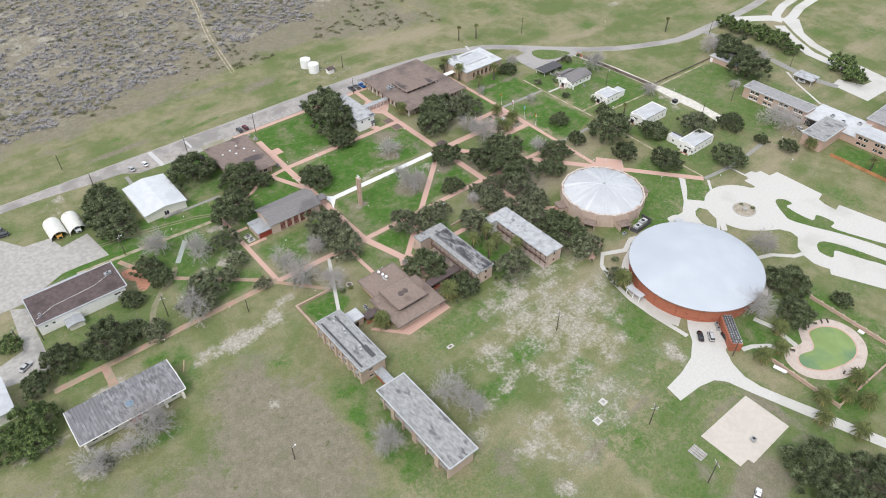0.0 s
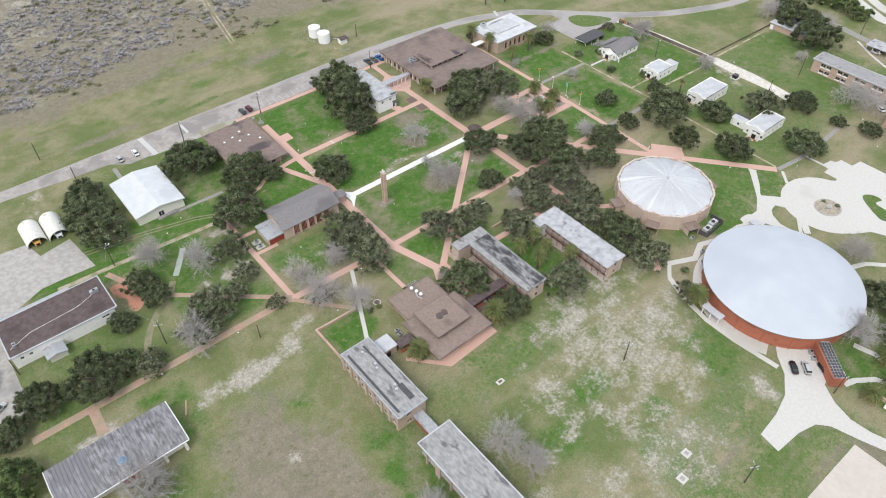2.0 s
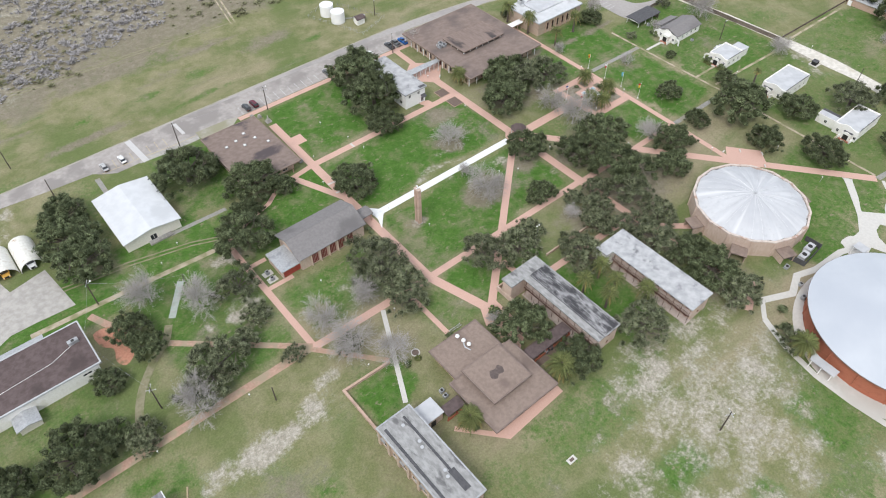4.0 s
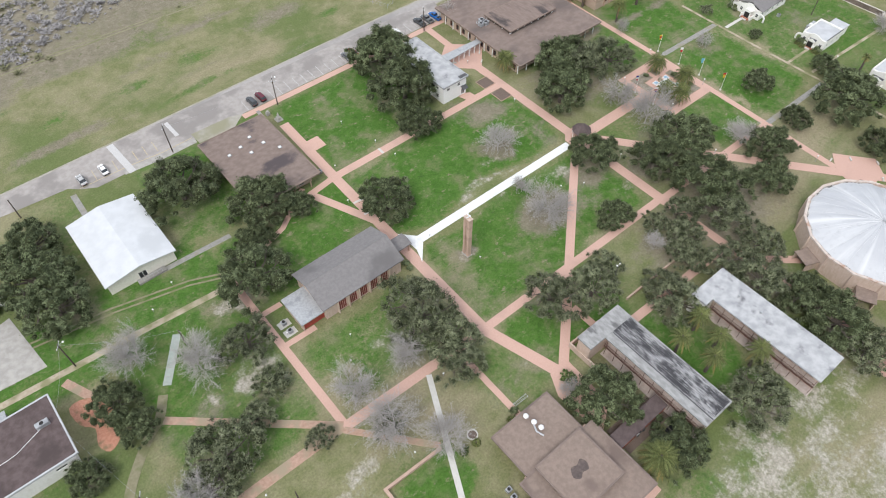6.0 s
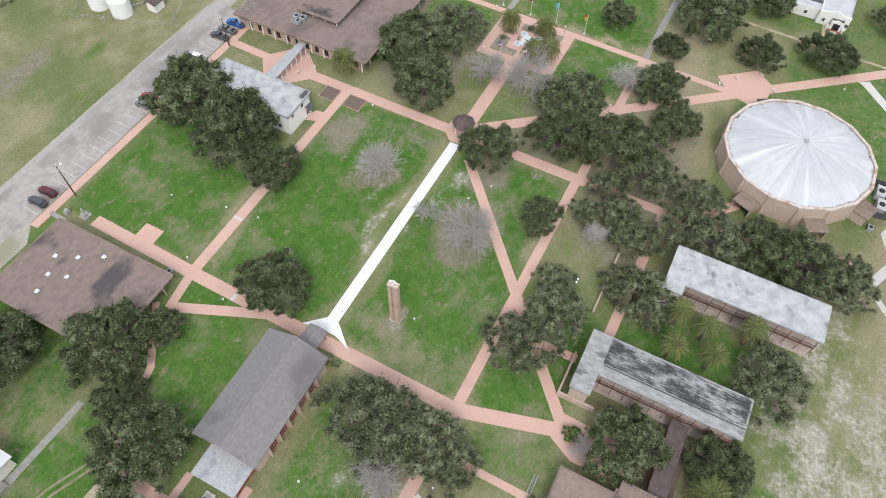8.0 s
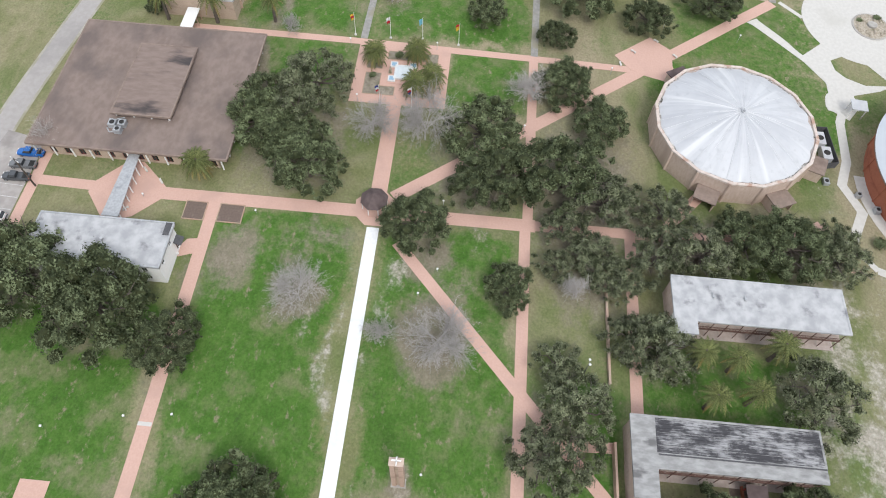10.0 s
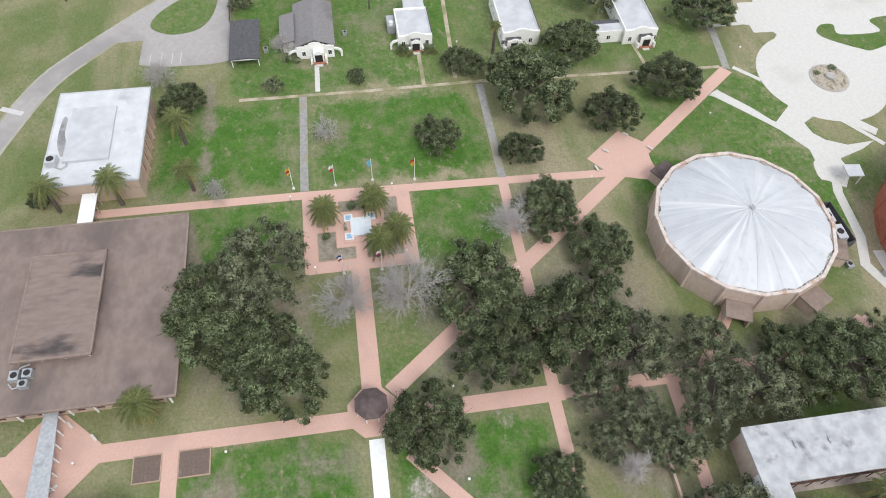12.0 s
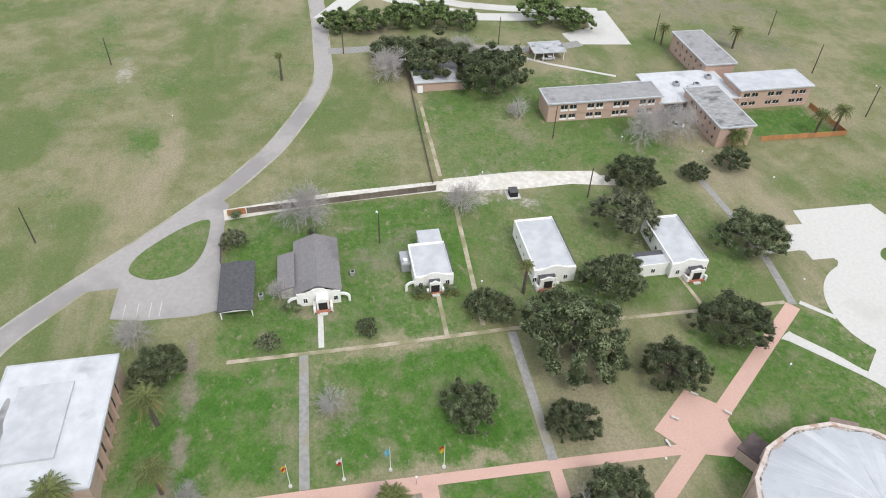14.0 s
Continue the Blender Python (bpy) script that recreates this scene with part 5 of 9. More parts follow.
def low_hall():
    t = thing("dining_hall", -14, -66, "low brown flat-roofed hall with stepped roofs", "building")
    shell(t, -21.6, -7.8, -62.6, -53.6, 3.4, BRICK_PINK, north=bays(-20, -9, 3, 1.6, [(0.9, 2.4)]), west=bays(-61.5, -54.5, 2, 1.6, [(0.9, 2.4)]))
    flat_roof(t, -22.9, -6.9, -63.0, -52.5, 3.95, BROWN_ROOF_PALE, edge=BROWN_ROOF, rim=0.08)
    shell(t, -23.2, -5.8, -79.0, -62.62, 3.38, BRICK_PINK, south=bays(-22, -7, 6, 1.5, [(1.2, 2.2)]), west=bays(-77.5, -64, 5, 1.6, [(0.9, 2.4)]), east=[(-78, -75, [(0.1, 2.6)])])
    flat_roof(t, -25.0, -4.2, -80.4, -63.05, 3.9, BROWN_ROOF_PALE, edge=BROWN_ROOF, rim=0.08)
    part("clerestory_wall", Geo().box(-19.9, -9.2, -74.2, -63.6, 3.9, 5.1), DARK, t)
    flat_roof(t, -20.9, -8.2, -75.0, -62.9, 5.5, BROWN_ROOF_PALE, edge=BROWN_ROOF, rim=0.06)
    part("roof_patch", Geo().prism(smooth([(-16.6, -69.2), (-15.6, -67.6), (-14.2, -67.9), (-12.9, -67.4), (-12.3, -68.6), (-13.0, -69.9), (-14.4, -69.7), (-15.6, -70.3)]), 5.5, 5.512), ROOF_PATCH, t)
    part("maroon_canopy", Geo().box(-5.7, -3.9, -77.6, -75.8, 2.3, 2.7), MAROON, t)
    for p in ((-14.3, -53.8), (-13.9, -55.8), (-13.6, -57.6)):
        v = thing("roof_exhaust", *p, "white metal kitchen exhaust hood on the brown roof", "vent", "roof exhausts", z=3.95)
        part("curb", Geo().box(p[0] - 0.4, p[0] + 0.4, p[1] - 0.4, p[1] + 0.4, 3.95, 4.3), METAL_GREY, v)
        part("hood", Geo().disc(p[0], p[1], 4.3, 4.75, 0.62, 12, 0.4).disc(p[0], p[1], 4.75, 4.9, 0.4, 12, 0.1), WHITE_PAINT, v)
    part("roof_duct", Geo().pipe([(-14.2, -56.0, 4.1), (-14.9, -57.6, 4.15), (-14.4, -59.2, 4.15)], 0.2, 6), ROOF_PALE, t)
    t = thing("covered_walkway", 4, -69.3, "brown-roofed link with red brick sides between hall and dormitory", "walkway")
    part("roof", Geo().box(-4.2, 11.0, -71.0, -67.6, 2.75, 3.0), DARK_ROOF, t)
    for y in (-70.8, -68.0):
        part("wall", Geo().box(-4, 11.2, y, y + 0.2, 0, 0.9), BRICK_RED, t)
        for i in range(6):
            part("post", Geo().box(-3.6 + i * 2.8, -3.4 + i * 2.8, y, y + 0.2, 0.9, 2.75), RED_PAINT, t)
    t = thing("covered_walkway", -28.2, -67.6, "dark-roofed link with red brick sides between hall and dormitory", "walkway")
    part("roof", Geo().box(-30.6, -25.0, -69.4, -66.2, 2.6, 2.85), DARK_ROOF, t)
    for y in (-69.2, -66.5):
        part("wall", Geo().box(-30.5, -25, y, y + 0.2, 0, 1.0), BRICK_RED, t)
        for x in (-30.3, -27.8, -25.4):
            part("post", Geo().box(x, x + 0.2, y, y + 0.2, 1.0, 2.6), RED_PAINT, t)
    for p in ((-26.6, -63.6), (-26.4, -61.9)):
        ac_unit(*p, 0, 1.2, 1.0, 1.0)
    for p in ((5.6, -75.6), (8.2, -74.4)):
        g = thing("waste_bin", *p, "dark wheeled waste bin by the hall link", "bin", "waste bins")
        part("body", Geo().box(p[0] - 0.7, p[0] + 0.7, p[1] - 0.5, p[1] + 0.5, 0.1, 1.2), SLATE, g)
        part("lid", Geo().box(p[0] - 0.74, p[0] + 0.74, p[1] - 0.54, p[1] + 0.54, 1.2, 1.3), RUBBER, g)


low_hall()


def gable(g, x0, x1, y0, y1, ze, zr, thick=0.25, axis="x"):
    """A gabled roof with its ridge along an axis."""
    if axis == "x":
        m = (y0 + y1) / 2
        rows = [((x0, y0, ze), (x1, y0, ze), (x1, m, zr), (x0, m, zr)), ((x0, m, zr), (x1, m, zr), (x1, y1, ze), (x0, y1, ze))]
        ends = [[(x, y0, ze), (x, m, zr), (x, y1, ze)] for x in (x0, x1)]
    else:
        m = (x0 + x1) / 2
        rows = [((x0, y1, ze), (x0, y0, ze), (m, y0, zr), (m, y1, zr)), ((m, y1, zr), (m, y0, zr), (x1, y0, ze), (x1, y1, ze))]
        ends = [[(x0, y, ze), (m, y, zr), (x1, y, ze)] for y in (y0, y1)]
    for r in rows:
        g.face(r)
        g.face([(p[0], p[1], p[2] - thick) for p in r[::-1]])
    for e in ends:
        g.face(e + [(p[0], p[1], p[2] - thick) for p in e[::-1]])
    for r in (rows[0][:2] if axis == "x" else rows[0][:2], rows[1][2:]):
        g.face([*r, *[(p[0], p[1], p[2] - thick) for p in r[::-1]]])
    return g


def chapel():
    t = thing("chapel", -20.5, 0.8, "chapel with a grey shingle gable roof and tall maroon windows", "building")
    cols = bays(-28.4, -13.2, 5, 2.1, [(0.5, 4.25)])
    shell(t, -31.6, -9.6, -5.2, 7.2, 4.75, PANEL_PINK, south=cols, north=cols, frame_mat=MAROON)
    for x in (-31.6, -9.9):
        part("gable_wall", Geo().face([(x, -5.2, 4.75), (x, 7.2, 4.75), (x, 1.07, 7.4)]).face([(x + 0.3, 1.07, 7.4), (x + 0.3, 7.2, 4.75), (x + 0.3, -5.2, 4.75)]).face([(x, -5.2, 4.75), (x + 0.3, -5.2, 4.75), (x + 0.3, 7.2, 4.75), (x, 7.2, 4.75)]), PANEL_PINK, t)
    part("roof", gable(Geo(), -32.4, -8.8, -5.75, 7.9, 4.85, 7.7), SHINGLE, t)
    part("ridge_cap", Geo().tube((-32.4, 1.07, 7.66), (-8.8, 1.07, 7.66), 0.12, n=5), SHINGLE, t)
    for p0, p1, _ in cols:
        for side, y in ((-1, -5.2), (1, 7.2)):
            part("pilaster", Geo().box(p0 - 0.45, p0 - 0.15, min(y, y + side * 0.55), max(y, y + side * 0.55), 0, 4.4), PANEL_PINK, t)
            if side < 0:
                for k in range(4):
                    x = p0 + 0.09 + k * 0.5
                    part("window_panel", Geo().box(x, x + 0.42, y - 0.02, y + 0.05, 0.5, 4.25), MAROON, t)
                    part("mullion", Geo().box(x - 0.09, x - 0.005, y - 0.07, y + 0.06, 0.5, 4.25), PANEL_PINK, t)
                part("mullion", Geo().box(p0 + 2.01, p0 + 2.09, y - 0.07, y + 0.06, 0.5, 4.25), PANEL_PINK, t)
    part("pilaster", Geo().box(-13.3, -13.0, -5.75, -5.2, 0, 4.4), PANEL_PINK, t)
    part("annex", Geo().box(-37.2, -31.6, -4.2, 3.4, 0, 3.1), RED_PAINT, t)
    part("annex_roof", Geo().box(-37.9, -31.6, -5.0, 4.2, 3.1, 3.4), METAL_GREY, t)
    part("annex_wall", Geo().box(-37.5, -37.2, -4.6, 3.8, 0, 3.1), PANEL_PINK, t)
    part("porch_roof", gable(Geo(), -8.8, -3.6, -2.0, 2.2, 3.3, 3.9), SHINGLE, t)
    for x in (-7.2, -4.2):
        for y in (-1.5, 1.4):
            part("porch_post", Geo().box(x, x + 0.35, y, y + 0.35, 0, 3.2), BRICK_PINK, t)
    part("porch_wall", Geo().box(-9.4, -8.0, -1.4, 1.8, 0, 3.2), RED_PAINT, t)
    for y in (-2.6, 0.2):
        pave("pavement", CONCRETE, "small concrete pad for a cooling unit", "slab", [(-41.6, y - 1.0), (-38.6, y - 1.0), (-38.6, y + 1.0), (-41.6, y + 1.0)])
        ac_unit(-40.1, y, 0.06, 1.1, 1.1, 1.0)


chapel()


def bell_tower():
    t = thing("bell_tower", 6.6, -11.6, "slender brick bell tower of twin slabs with a cross on top", "tower")
    for y in (-12.5, -11.2):
        part("slab", Geo().box(6.0, 7.1, y, y + 0.75, 0, 13.8), BRICK_PINK, t)
    part("core", Geo().box(6.25, 6.85, -11.75, -11.2, 0, 13.2), BRICK_TAN, t)
    part("cap", Geo().box(5.9, 7.2, -12.6, -10.35, 13.8, 14.0), PANEL_PINK, t)
    part("cross", Geo().box(6.45, 6.65, -11.62, -11.42, 14.0, 15.4).box(6.45, 6.65, -12.25, -10.8, 14.75, 14.93), WHITE_PAINT, t)
    part("cross_arm", Geo().box(5.9, 7.2, -11.6, -11.44, 14.3, 14.46), WHITE_PAINT, t)
    part("base", Geo().box(5.8, 7.3, -12.7, -10.25, -0.05, 0.12), CONCRETE_OLD, t)


bell_tower()


def barn():
    t = thing("metal_hall", -59, 45.7, "white metal shed with a low gable roof", "building")
    shell(t, -67.6, -50.6, 33.9, 57.4, 3.7, PAINTED_CREAM, south=[(-60.2, -58.2, [(0.1, 2.3)])])
    part("roof", gable(Geo(), -68.2, -50.0, 33.2, 58.0, 3.9, 5.3, axis="y"), METAL_WHITE, t)
    for y in (33.92, 57.1):
        part("gable_wall", Geo().prism([(-67.6, y), (-50.6, y), (-50.6, y + 0.28), (-67.6, y + 0.28)], 3.6, 3.72).face([(-67.6, y, 3.7), (-50.6, y, 3.7), (-59.1, y, 5.05)]).face([(-59.1, y + 0.28, 5.05), (-50.6, y + 0.28, 3.7), (-67.6, y + 0.28, 3.7)]), PAINTED_CREAM, t)
    part("stoop", Geo().box(-61.2, -54.0, 32.2, 33.8, 0, 0.5), CONCRETE_OLD, t)
    for i in range(6):
        part("rail_post", Geo().tube((-61 + i * 1.2, 32.4, 0.5), (-61 + i * 1.2, 32.4, 1.5), 0.04, n=4), METAL_GREY, t)
    part("rail", Geo().tube((-61, 32.4, 1.5), (-55, 32.4, 1.5), 0.04, n=4), METAL_GREY, t)


barn()


def brown_office():
    t = thing("office_building", -18, 48.5, "low building with a stained brown flat roof beside the parking strip", "building")
    shell(t, -27.4, -9.6, 35.0, 62.2, 3.5, BRICK_TAN, east=bays(36.5, 61, 8, 1.6, [(0.9, 2.5)]), south=bays(-26, -11, 4, 1.8, [(0.5, 2.6)]))
    flat_roof(t, -28.4, -7.7, 32.6, 63.6, 4.1, BROWN_ROOF_STAINED, edge=BROWN_ROOF_PALE, rim=0.08)
    for x in (-26, -21, -16, -11):
        part("porch_post", Geo().box(x, x + 0.25, 33.2, 33.45, 0, 3.7), BRICK_PINK, t)
    for x, y in ((-15.5, 57), (-19.5, 55), (-13.6, 52.6), (-18.2, 51.2), (-23.5, 54), (-11, 48), (-24, 38.5)):
        s = thing("skylight", x, y, "small white roof skylight", "skylight", "roof skylights", z=4.1)
        part("curb", Geo().box(x - 0.5, x + 0.5, y - 0.5, y + 0.5, 4.1, 4.3), METAL_GREY, s)
        part("dome", Geo().disc(x, y, 4.3, 4.55, 0.45, 10, 0.2), WHITE_PAINT, s)
    ac_unit(-6.2, 36.2, 0, 1.2, 1.0, 1.0)
    s = thing("statue", -3.3, 62.6, "weathered grey stone garden statue on a stepped plinth", "statue")
    part("figure", Geo().box(-4.3, -2.3, 61.6, 63.6, 0, 0.35).box(-3.9, -2.7, 62.0, 63.2, 0.35, 1.1).disc(-3.3, 62.6, 1.1, 2.3, 0.42, 8, 0.24).disc(-3.3, 62.6, 2.3, 2.75, 0.2, 8, 0.12), CONCRETE_OLD, s)
    s = thing("stone_marker", -4.6, 66.6, "squat grey stone marker beside the parking strip", "marker")
    part("block", Geo().box(-5.2, -4.0, 66.1, 67.1, 0, 0.9).box(-5.0, -4.2, 66.3, 66.9, 0.9, 1.4), CONCRETE_OLD, s)
    pave("pavement", CONCRETE_OLD, "short concrete step to the parking strip", "path", [(-6.2, 70.2), (-6.4, 66.0)], 1.1)


brown_office()


def white_house():
    t = thing("house", 43.6, 48.6, "two-storey white clapboard house with a pale mildewed roof", "building")
    shell(t, 39.0, 48.0, 36.4, 61.0, 6.0, WHITE_PAINT, south=[(44.6, 45.6, [(4.0, 5.2)]), (40.5, 41.5, [(4.0, 5.2)]), (46.2, 47.4, [(0.1, 2.3)])], west=bays(37.5, 60, 6, 1.1, [(1.0, 2.4), (3.9, 5.2)]))
    flat_roof(t, 38.6, 48.5, 35.9, 61.5, 6.45, ROOF_WHITE, edge=METAL_GREY, rim=0.12)
    part("awning", Geo().face([(45.8, 36.4, 3.4), (47.8, 36.4, 3.4), (47.8, 35.0, 2.8), (45.8, 35.0, 2.8)]).face([(45.8, 35.0, 2.74), (47.8, 35.0, 2.74), (47.8, 36.4, 3.34), (45.8, 36.4, 3.34)]), SLATE, t)
    part("parapet_patch", Geo().box(45.6, 48.3, 36.2, 37.4, 6.5, 6.62), SLATE, t)
    roof_vent(43.5, 48, 6.45)


white_house()


def assembly_building():
    t = thing("school_building", 84.5, 51, "wide low building with a stained brown flat roof and raised clerestory", "building")
    cols = bays(33, 70, 12, 1.3, [(0.6, 2.6)])
    shell(t, 66.8, 101, 33.5, 71, 3.9, BRICK_TAN, west=cols, south=bays(69.5, 100, 10, 1.4, [(0.6, 2.6)]), frame_mat=MAROON)
    flat_roof(t, 65.6, 103.1, 30.8, 72.8, 4.5, BROWN_ROOF, 0.45, BROWN_ROOF_PALE, 0.06)
    for i in range(11):
        y = 32.5 + i * 3.95
        part("column", Geo().box(66.4, 66.65, y, y + 0.25, 0, 4.05), WHITE_PAINT, t)
    for i in range(9):
        x = 70 + i * 3.9
        part("column", Geo().box(x, x + 0.25, 32.2, 32.45, 0, 4.05), WHITE_PAINT, t)
    part("clerestory", Geo().box(75.2, 94.4, 45.4, 56.6, 4.5, 5.5), DARK, t)
    for i in range(7):
        x = 75.0 + i * 3.15
        for y in (45.1, 56.55):
            part("clerestory_post", Geo().box(x, x + 0.25, y, y + 0.3, 4.5, 5.55), WHITE_PAINT, t)
    for i in range(4):
        y = 45.2 + i * 3.75
        for x in (74.7, 94.4):
            part("clerestory_post", Geo().box(x, x + 0.3, y, y + 0.25, 4.5, 5.55), WHITE_PAINT, t)
    flat_roof(t, 74.2, 95.3, 44.5, 57.4, 6.0, ROOF_SOOT, 0.4, BROWN_ROOF_PALE, 0.05)
    for x, y, w in ((72.2, 56.4, 1.7), (72.4, 54.4, 1.5), (70.6, 54.8, 1.3)):
        ac_unit(x, y, 4.5, w, 1.5, 1.1)
    part("roof_duct", Geo().pipe([(72.2, 56.4, 4.6), (73.8, 56.0, 4.75), (74.3, 54.6, 4.75)], 0.16, 6).pipe([(70.6, 54.8, 4.6), (70.2, 56.6, 4.7), (71.2, 57.4, 4.7)], 0.14, 6), METAL_GREY, t)
    t = thing("covered_walkway", 59.2, 50.8, "grey metal roofed walkway on white posts", "walkway")
    part("roof", Geo().prism([(66.3, 51.8), (66.3, 49.6), (50.9, 48.9), (50.9, 52.3)], 2.75, 2.95), METAL_GREY, t)
    for i in range(7):
        x = 52 + i * 2.2
        for y in (49.4, 51.4):
            part("post", Geo().box(x, x + 0.18, y, y + 0.18, 0, 2.75), WHITE_PAINT, t)


assembly_building()


def white_roof_hall():
    t = thing("library_building", 124.8, 49.5, "tan building with a pale coated flat roof", "building")
    cols = bays(116, 134, 6, 1.3, [(1.2, 4.2)])
    shell(t, 112.0, 137.5, 41.0, 58.6, 5.6, BRICK_TAN, south=cols, frame_mat=MAROON)
    for p0, p1, _ in cols:
        part("fin", Geo().box(p0 - 0.6, p0 - 0.3, 40.55, 41.0, 0, 5.6), BRICK_PINK, t)
    flat_roof(t, 111.6, 138.0, 40.5, 59.2, 6.0, ROOF_CLEAN, edge=ROOF_PALE, rim=0.06)
    part("raised_roof", Geo().box(117.5, 132.5, 46.8, 55.6, 6.0, 6.55), ROOF_PALE, t)
    ac_unit(117.6, 57.4, 6.0, 2.2, 2.0, 1.6, 0, "white rooftop air conditioning unit with a round fan")
    part("roof_duct", Geo().pipe([(116.6, 57.0, 6.1), (115.8, 55.6, 6.25), (116.6, 54.6, 6.25), (117.8, 55.0, 6.1)], 0.17, 6), METAL_GREY, t)
    part("roof_stain", Geo().prism(smooth([(119.4, 56.2), (123.0, 57.5), (127.2, 57.7), (130.6, 57.3), (130.0, 56.5), (125.6, 56.4), (121.6, 55.3)]), 6.0, 6.006), ROOF_GREY, t)
    t = thing("covered_walkway", 107.4, 49, "white roofed walkway between two buildings", "walkway")
    part("roof", Geo().box(103.2, 111.6, 49.3, 52.2, 2.9, 3.1), WHITE_PAINT, t)
    for x in (103.8, 106.2, 108.6, 111):
        for y in (49.4, 51.9):
            part("post", Geo().box(x, x + 0.2, y, y + 0.2, 0, 2.9), BRICK_PINK, t)


white_roof_hall()


COPING = surface("pale_pink_coping", (0.50, 0.42, 0.37), (0.60, 0.53, 0.48), 1.2, (0.40, 0.27, 0.21), 0.5, (0.5, 0.65), 0.85)


def domed_hall(cx=86.7, cy=-75.0, R=17.35, n=16, H=5.9):
    t = thing("auditorium", cx, cy, "sixteen-sided pinkish hall with a silver ribbed dome", "building")
    ring = lambda r: [(cx + r * math.cos(2 * math.pi * (i + 0.5) / n), cy + r * math.sin(2 * math.pi * (i + 0.5) / n)) for i in range(n)]
    a, b = ring(R), ring(R - 0.4)
    for i in range(n):
        j = (i + 1) % n
        part("wall_panel", Geo().prism([a[i], a[j], b[j], b[i]], 0, H), PANEL_PINK, t)
        part("pilaster", Geo().disc(a[i][0], a[i][1], 0, H, 0.28, 6), PANEL_PINK, t)
    c, d = ring(R + 0.15), ring(R - 0.5)
    for i in range(n):
        j = (i + 1) % n
        cop = part("coping", Geo().prism([c[i], c[j], d[j], d[i]], H, H + 0.4), COPING, t)
    g = Geo()
    m, rings = 96, 10
    rd = R - 0.75
    for k in range(rings + 1):
        f = k / rings
        r = rd * (1 - f)
        for i in range(m):
            ang = 2 * math.pi * i / m
            crease = (0.16 * abs(math.cos(ang * 8 + 0.6)) + 0.1 * math.sin(ang * 23 + 4 * f)) * (1 - f) ** 0.5
            rr = r * (1 - 0.012 * (1 + math.cos(ang * 16)))
            g.v.append((cx + rr * math.cos(ang), cy + rr * math.sin(ang), H + 3.7 * (1 - (1 - f) ** 2.0) + crease))
    for k in range(rings):
        for i in range(m):
            j = (i + 1) % m
            g.f.append((k * m + i, k * m + j, (k + 1) * m + j, (k + 1) * m + i))
    dome = part("dome", g, METAL_DOME, t)
    for i in range(24):
        ang = 2 * math.pi * (i + 0.3 * math.sin(i * 2.3)) / 24
        rib = Geo()
        last = None
        for k in range(9):
            f = k / 8 * 0.94
            p = (cx + rd * (1 - f) * math.cos(ang), cy + rd * (1 - f) * math.sin(ang), H + 0.04 + 3.7 * (1 - (1 - f) ** 2))
            if last:
                rib.tube(last, p, 0.03, 0.03, 4)
            last = p
        part("seam", rib, DOME_SEAM, dome)
    e, f = ring(R - 0.5), ring(R - 1.15)
    for i in range(n):
        j = (i + 1) % n
        part("gutter", Geo().prism([e[i], e[j], f[j], f[i]], H - 0.3, H + 0.12), DEBRIS, t)
    part("finial", Geo().disc(cx, cy, H + 3.6, H + 3.9, 0.5, 8, 0.3).tube((cx - 0.8, cy, H + 4.0), (cx + 0.5, cy + 0.5, H + 4.1), 0.09).tube((cx - 0.4, cy - 0.5, H + 4.0), (cx + 0.6, cy - 0.2, H + 4.1), 0.09), METAL_GREY, t)
    for ang in (158, 206, 248, 30, 335):
        u = Vector((math.cos(radians(ang)), math.sin(radians(ang))))
        s = Vector((-u.y, u.x))
        o = Vector((cx, cy)) + u * (R - 0.6)
        corners = lambda w, l: [tuple(o + s * w), tuple(o + s * w + u * l), tuple(o - s * w + u * l), tuple(o - s * w)]
        p = part("porch_roof", Geo().prism(corners(2.4, 4.2), 2.7, 2.95), DARK_ROOF if ang == 30 else BROWN_ROOF_PALE, t)
        part("porch_wall", Geo().prism([tuple(o + s * 2.2), tuple(o + s * 2.2 + u * 3.9), tuple(o + s * 2.0 + u * 3.9), tuple(o + s * 2.0)], 0, 2.7), PANEL_PINK, p)
        part("porch_wall", Geo().prism([tuple(o - s * 2.2), tuple(o - s * 2.2 + u * 3.9), tuple(o - s * 2.0 + u * 3.9), tuple(o - s * 2.0)], 0, 2.7), PANEL_PINK, p)


domed_hall()


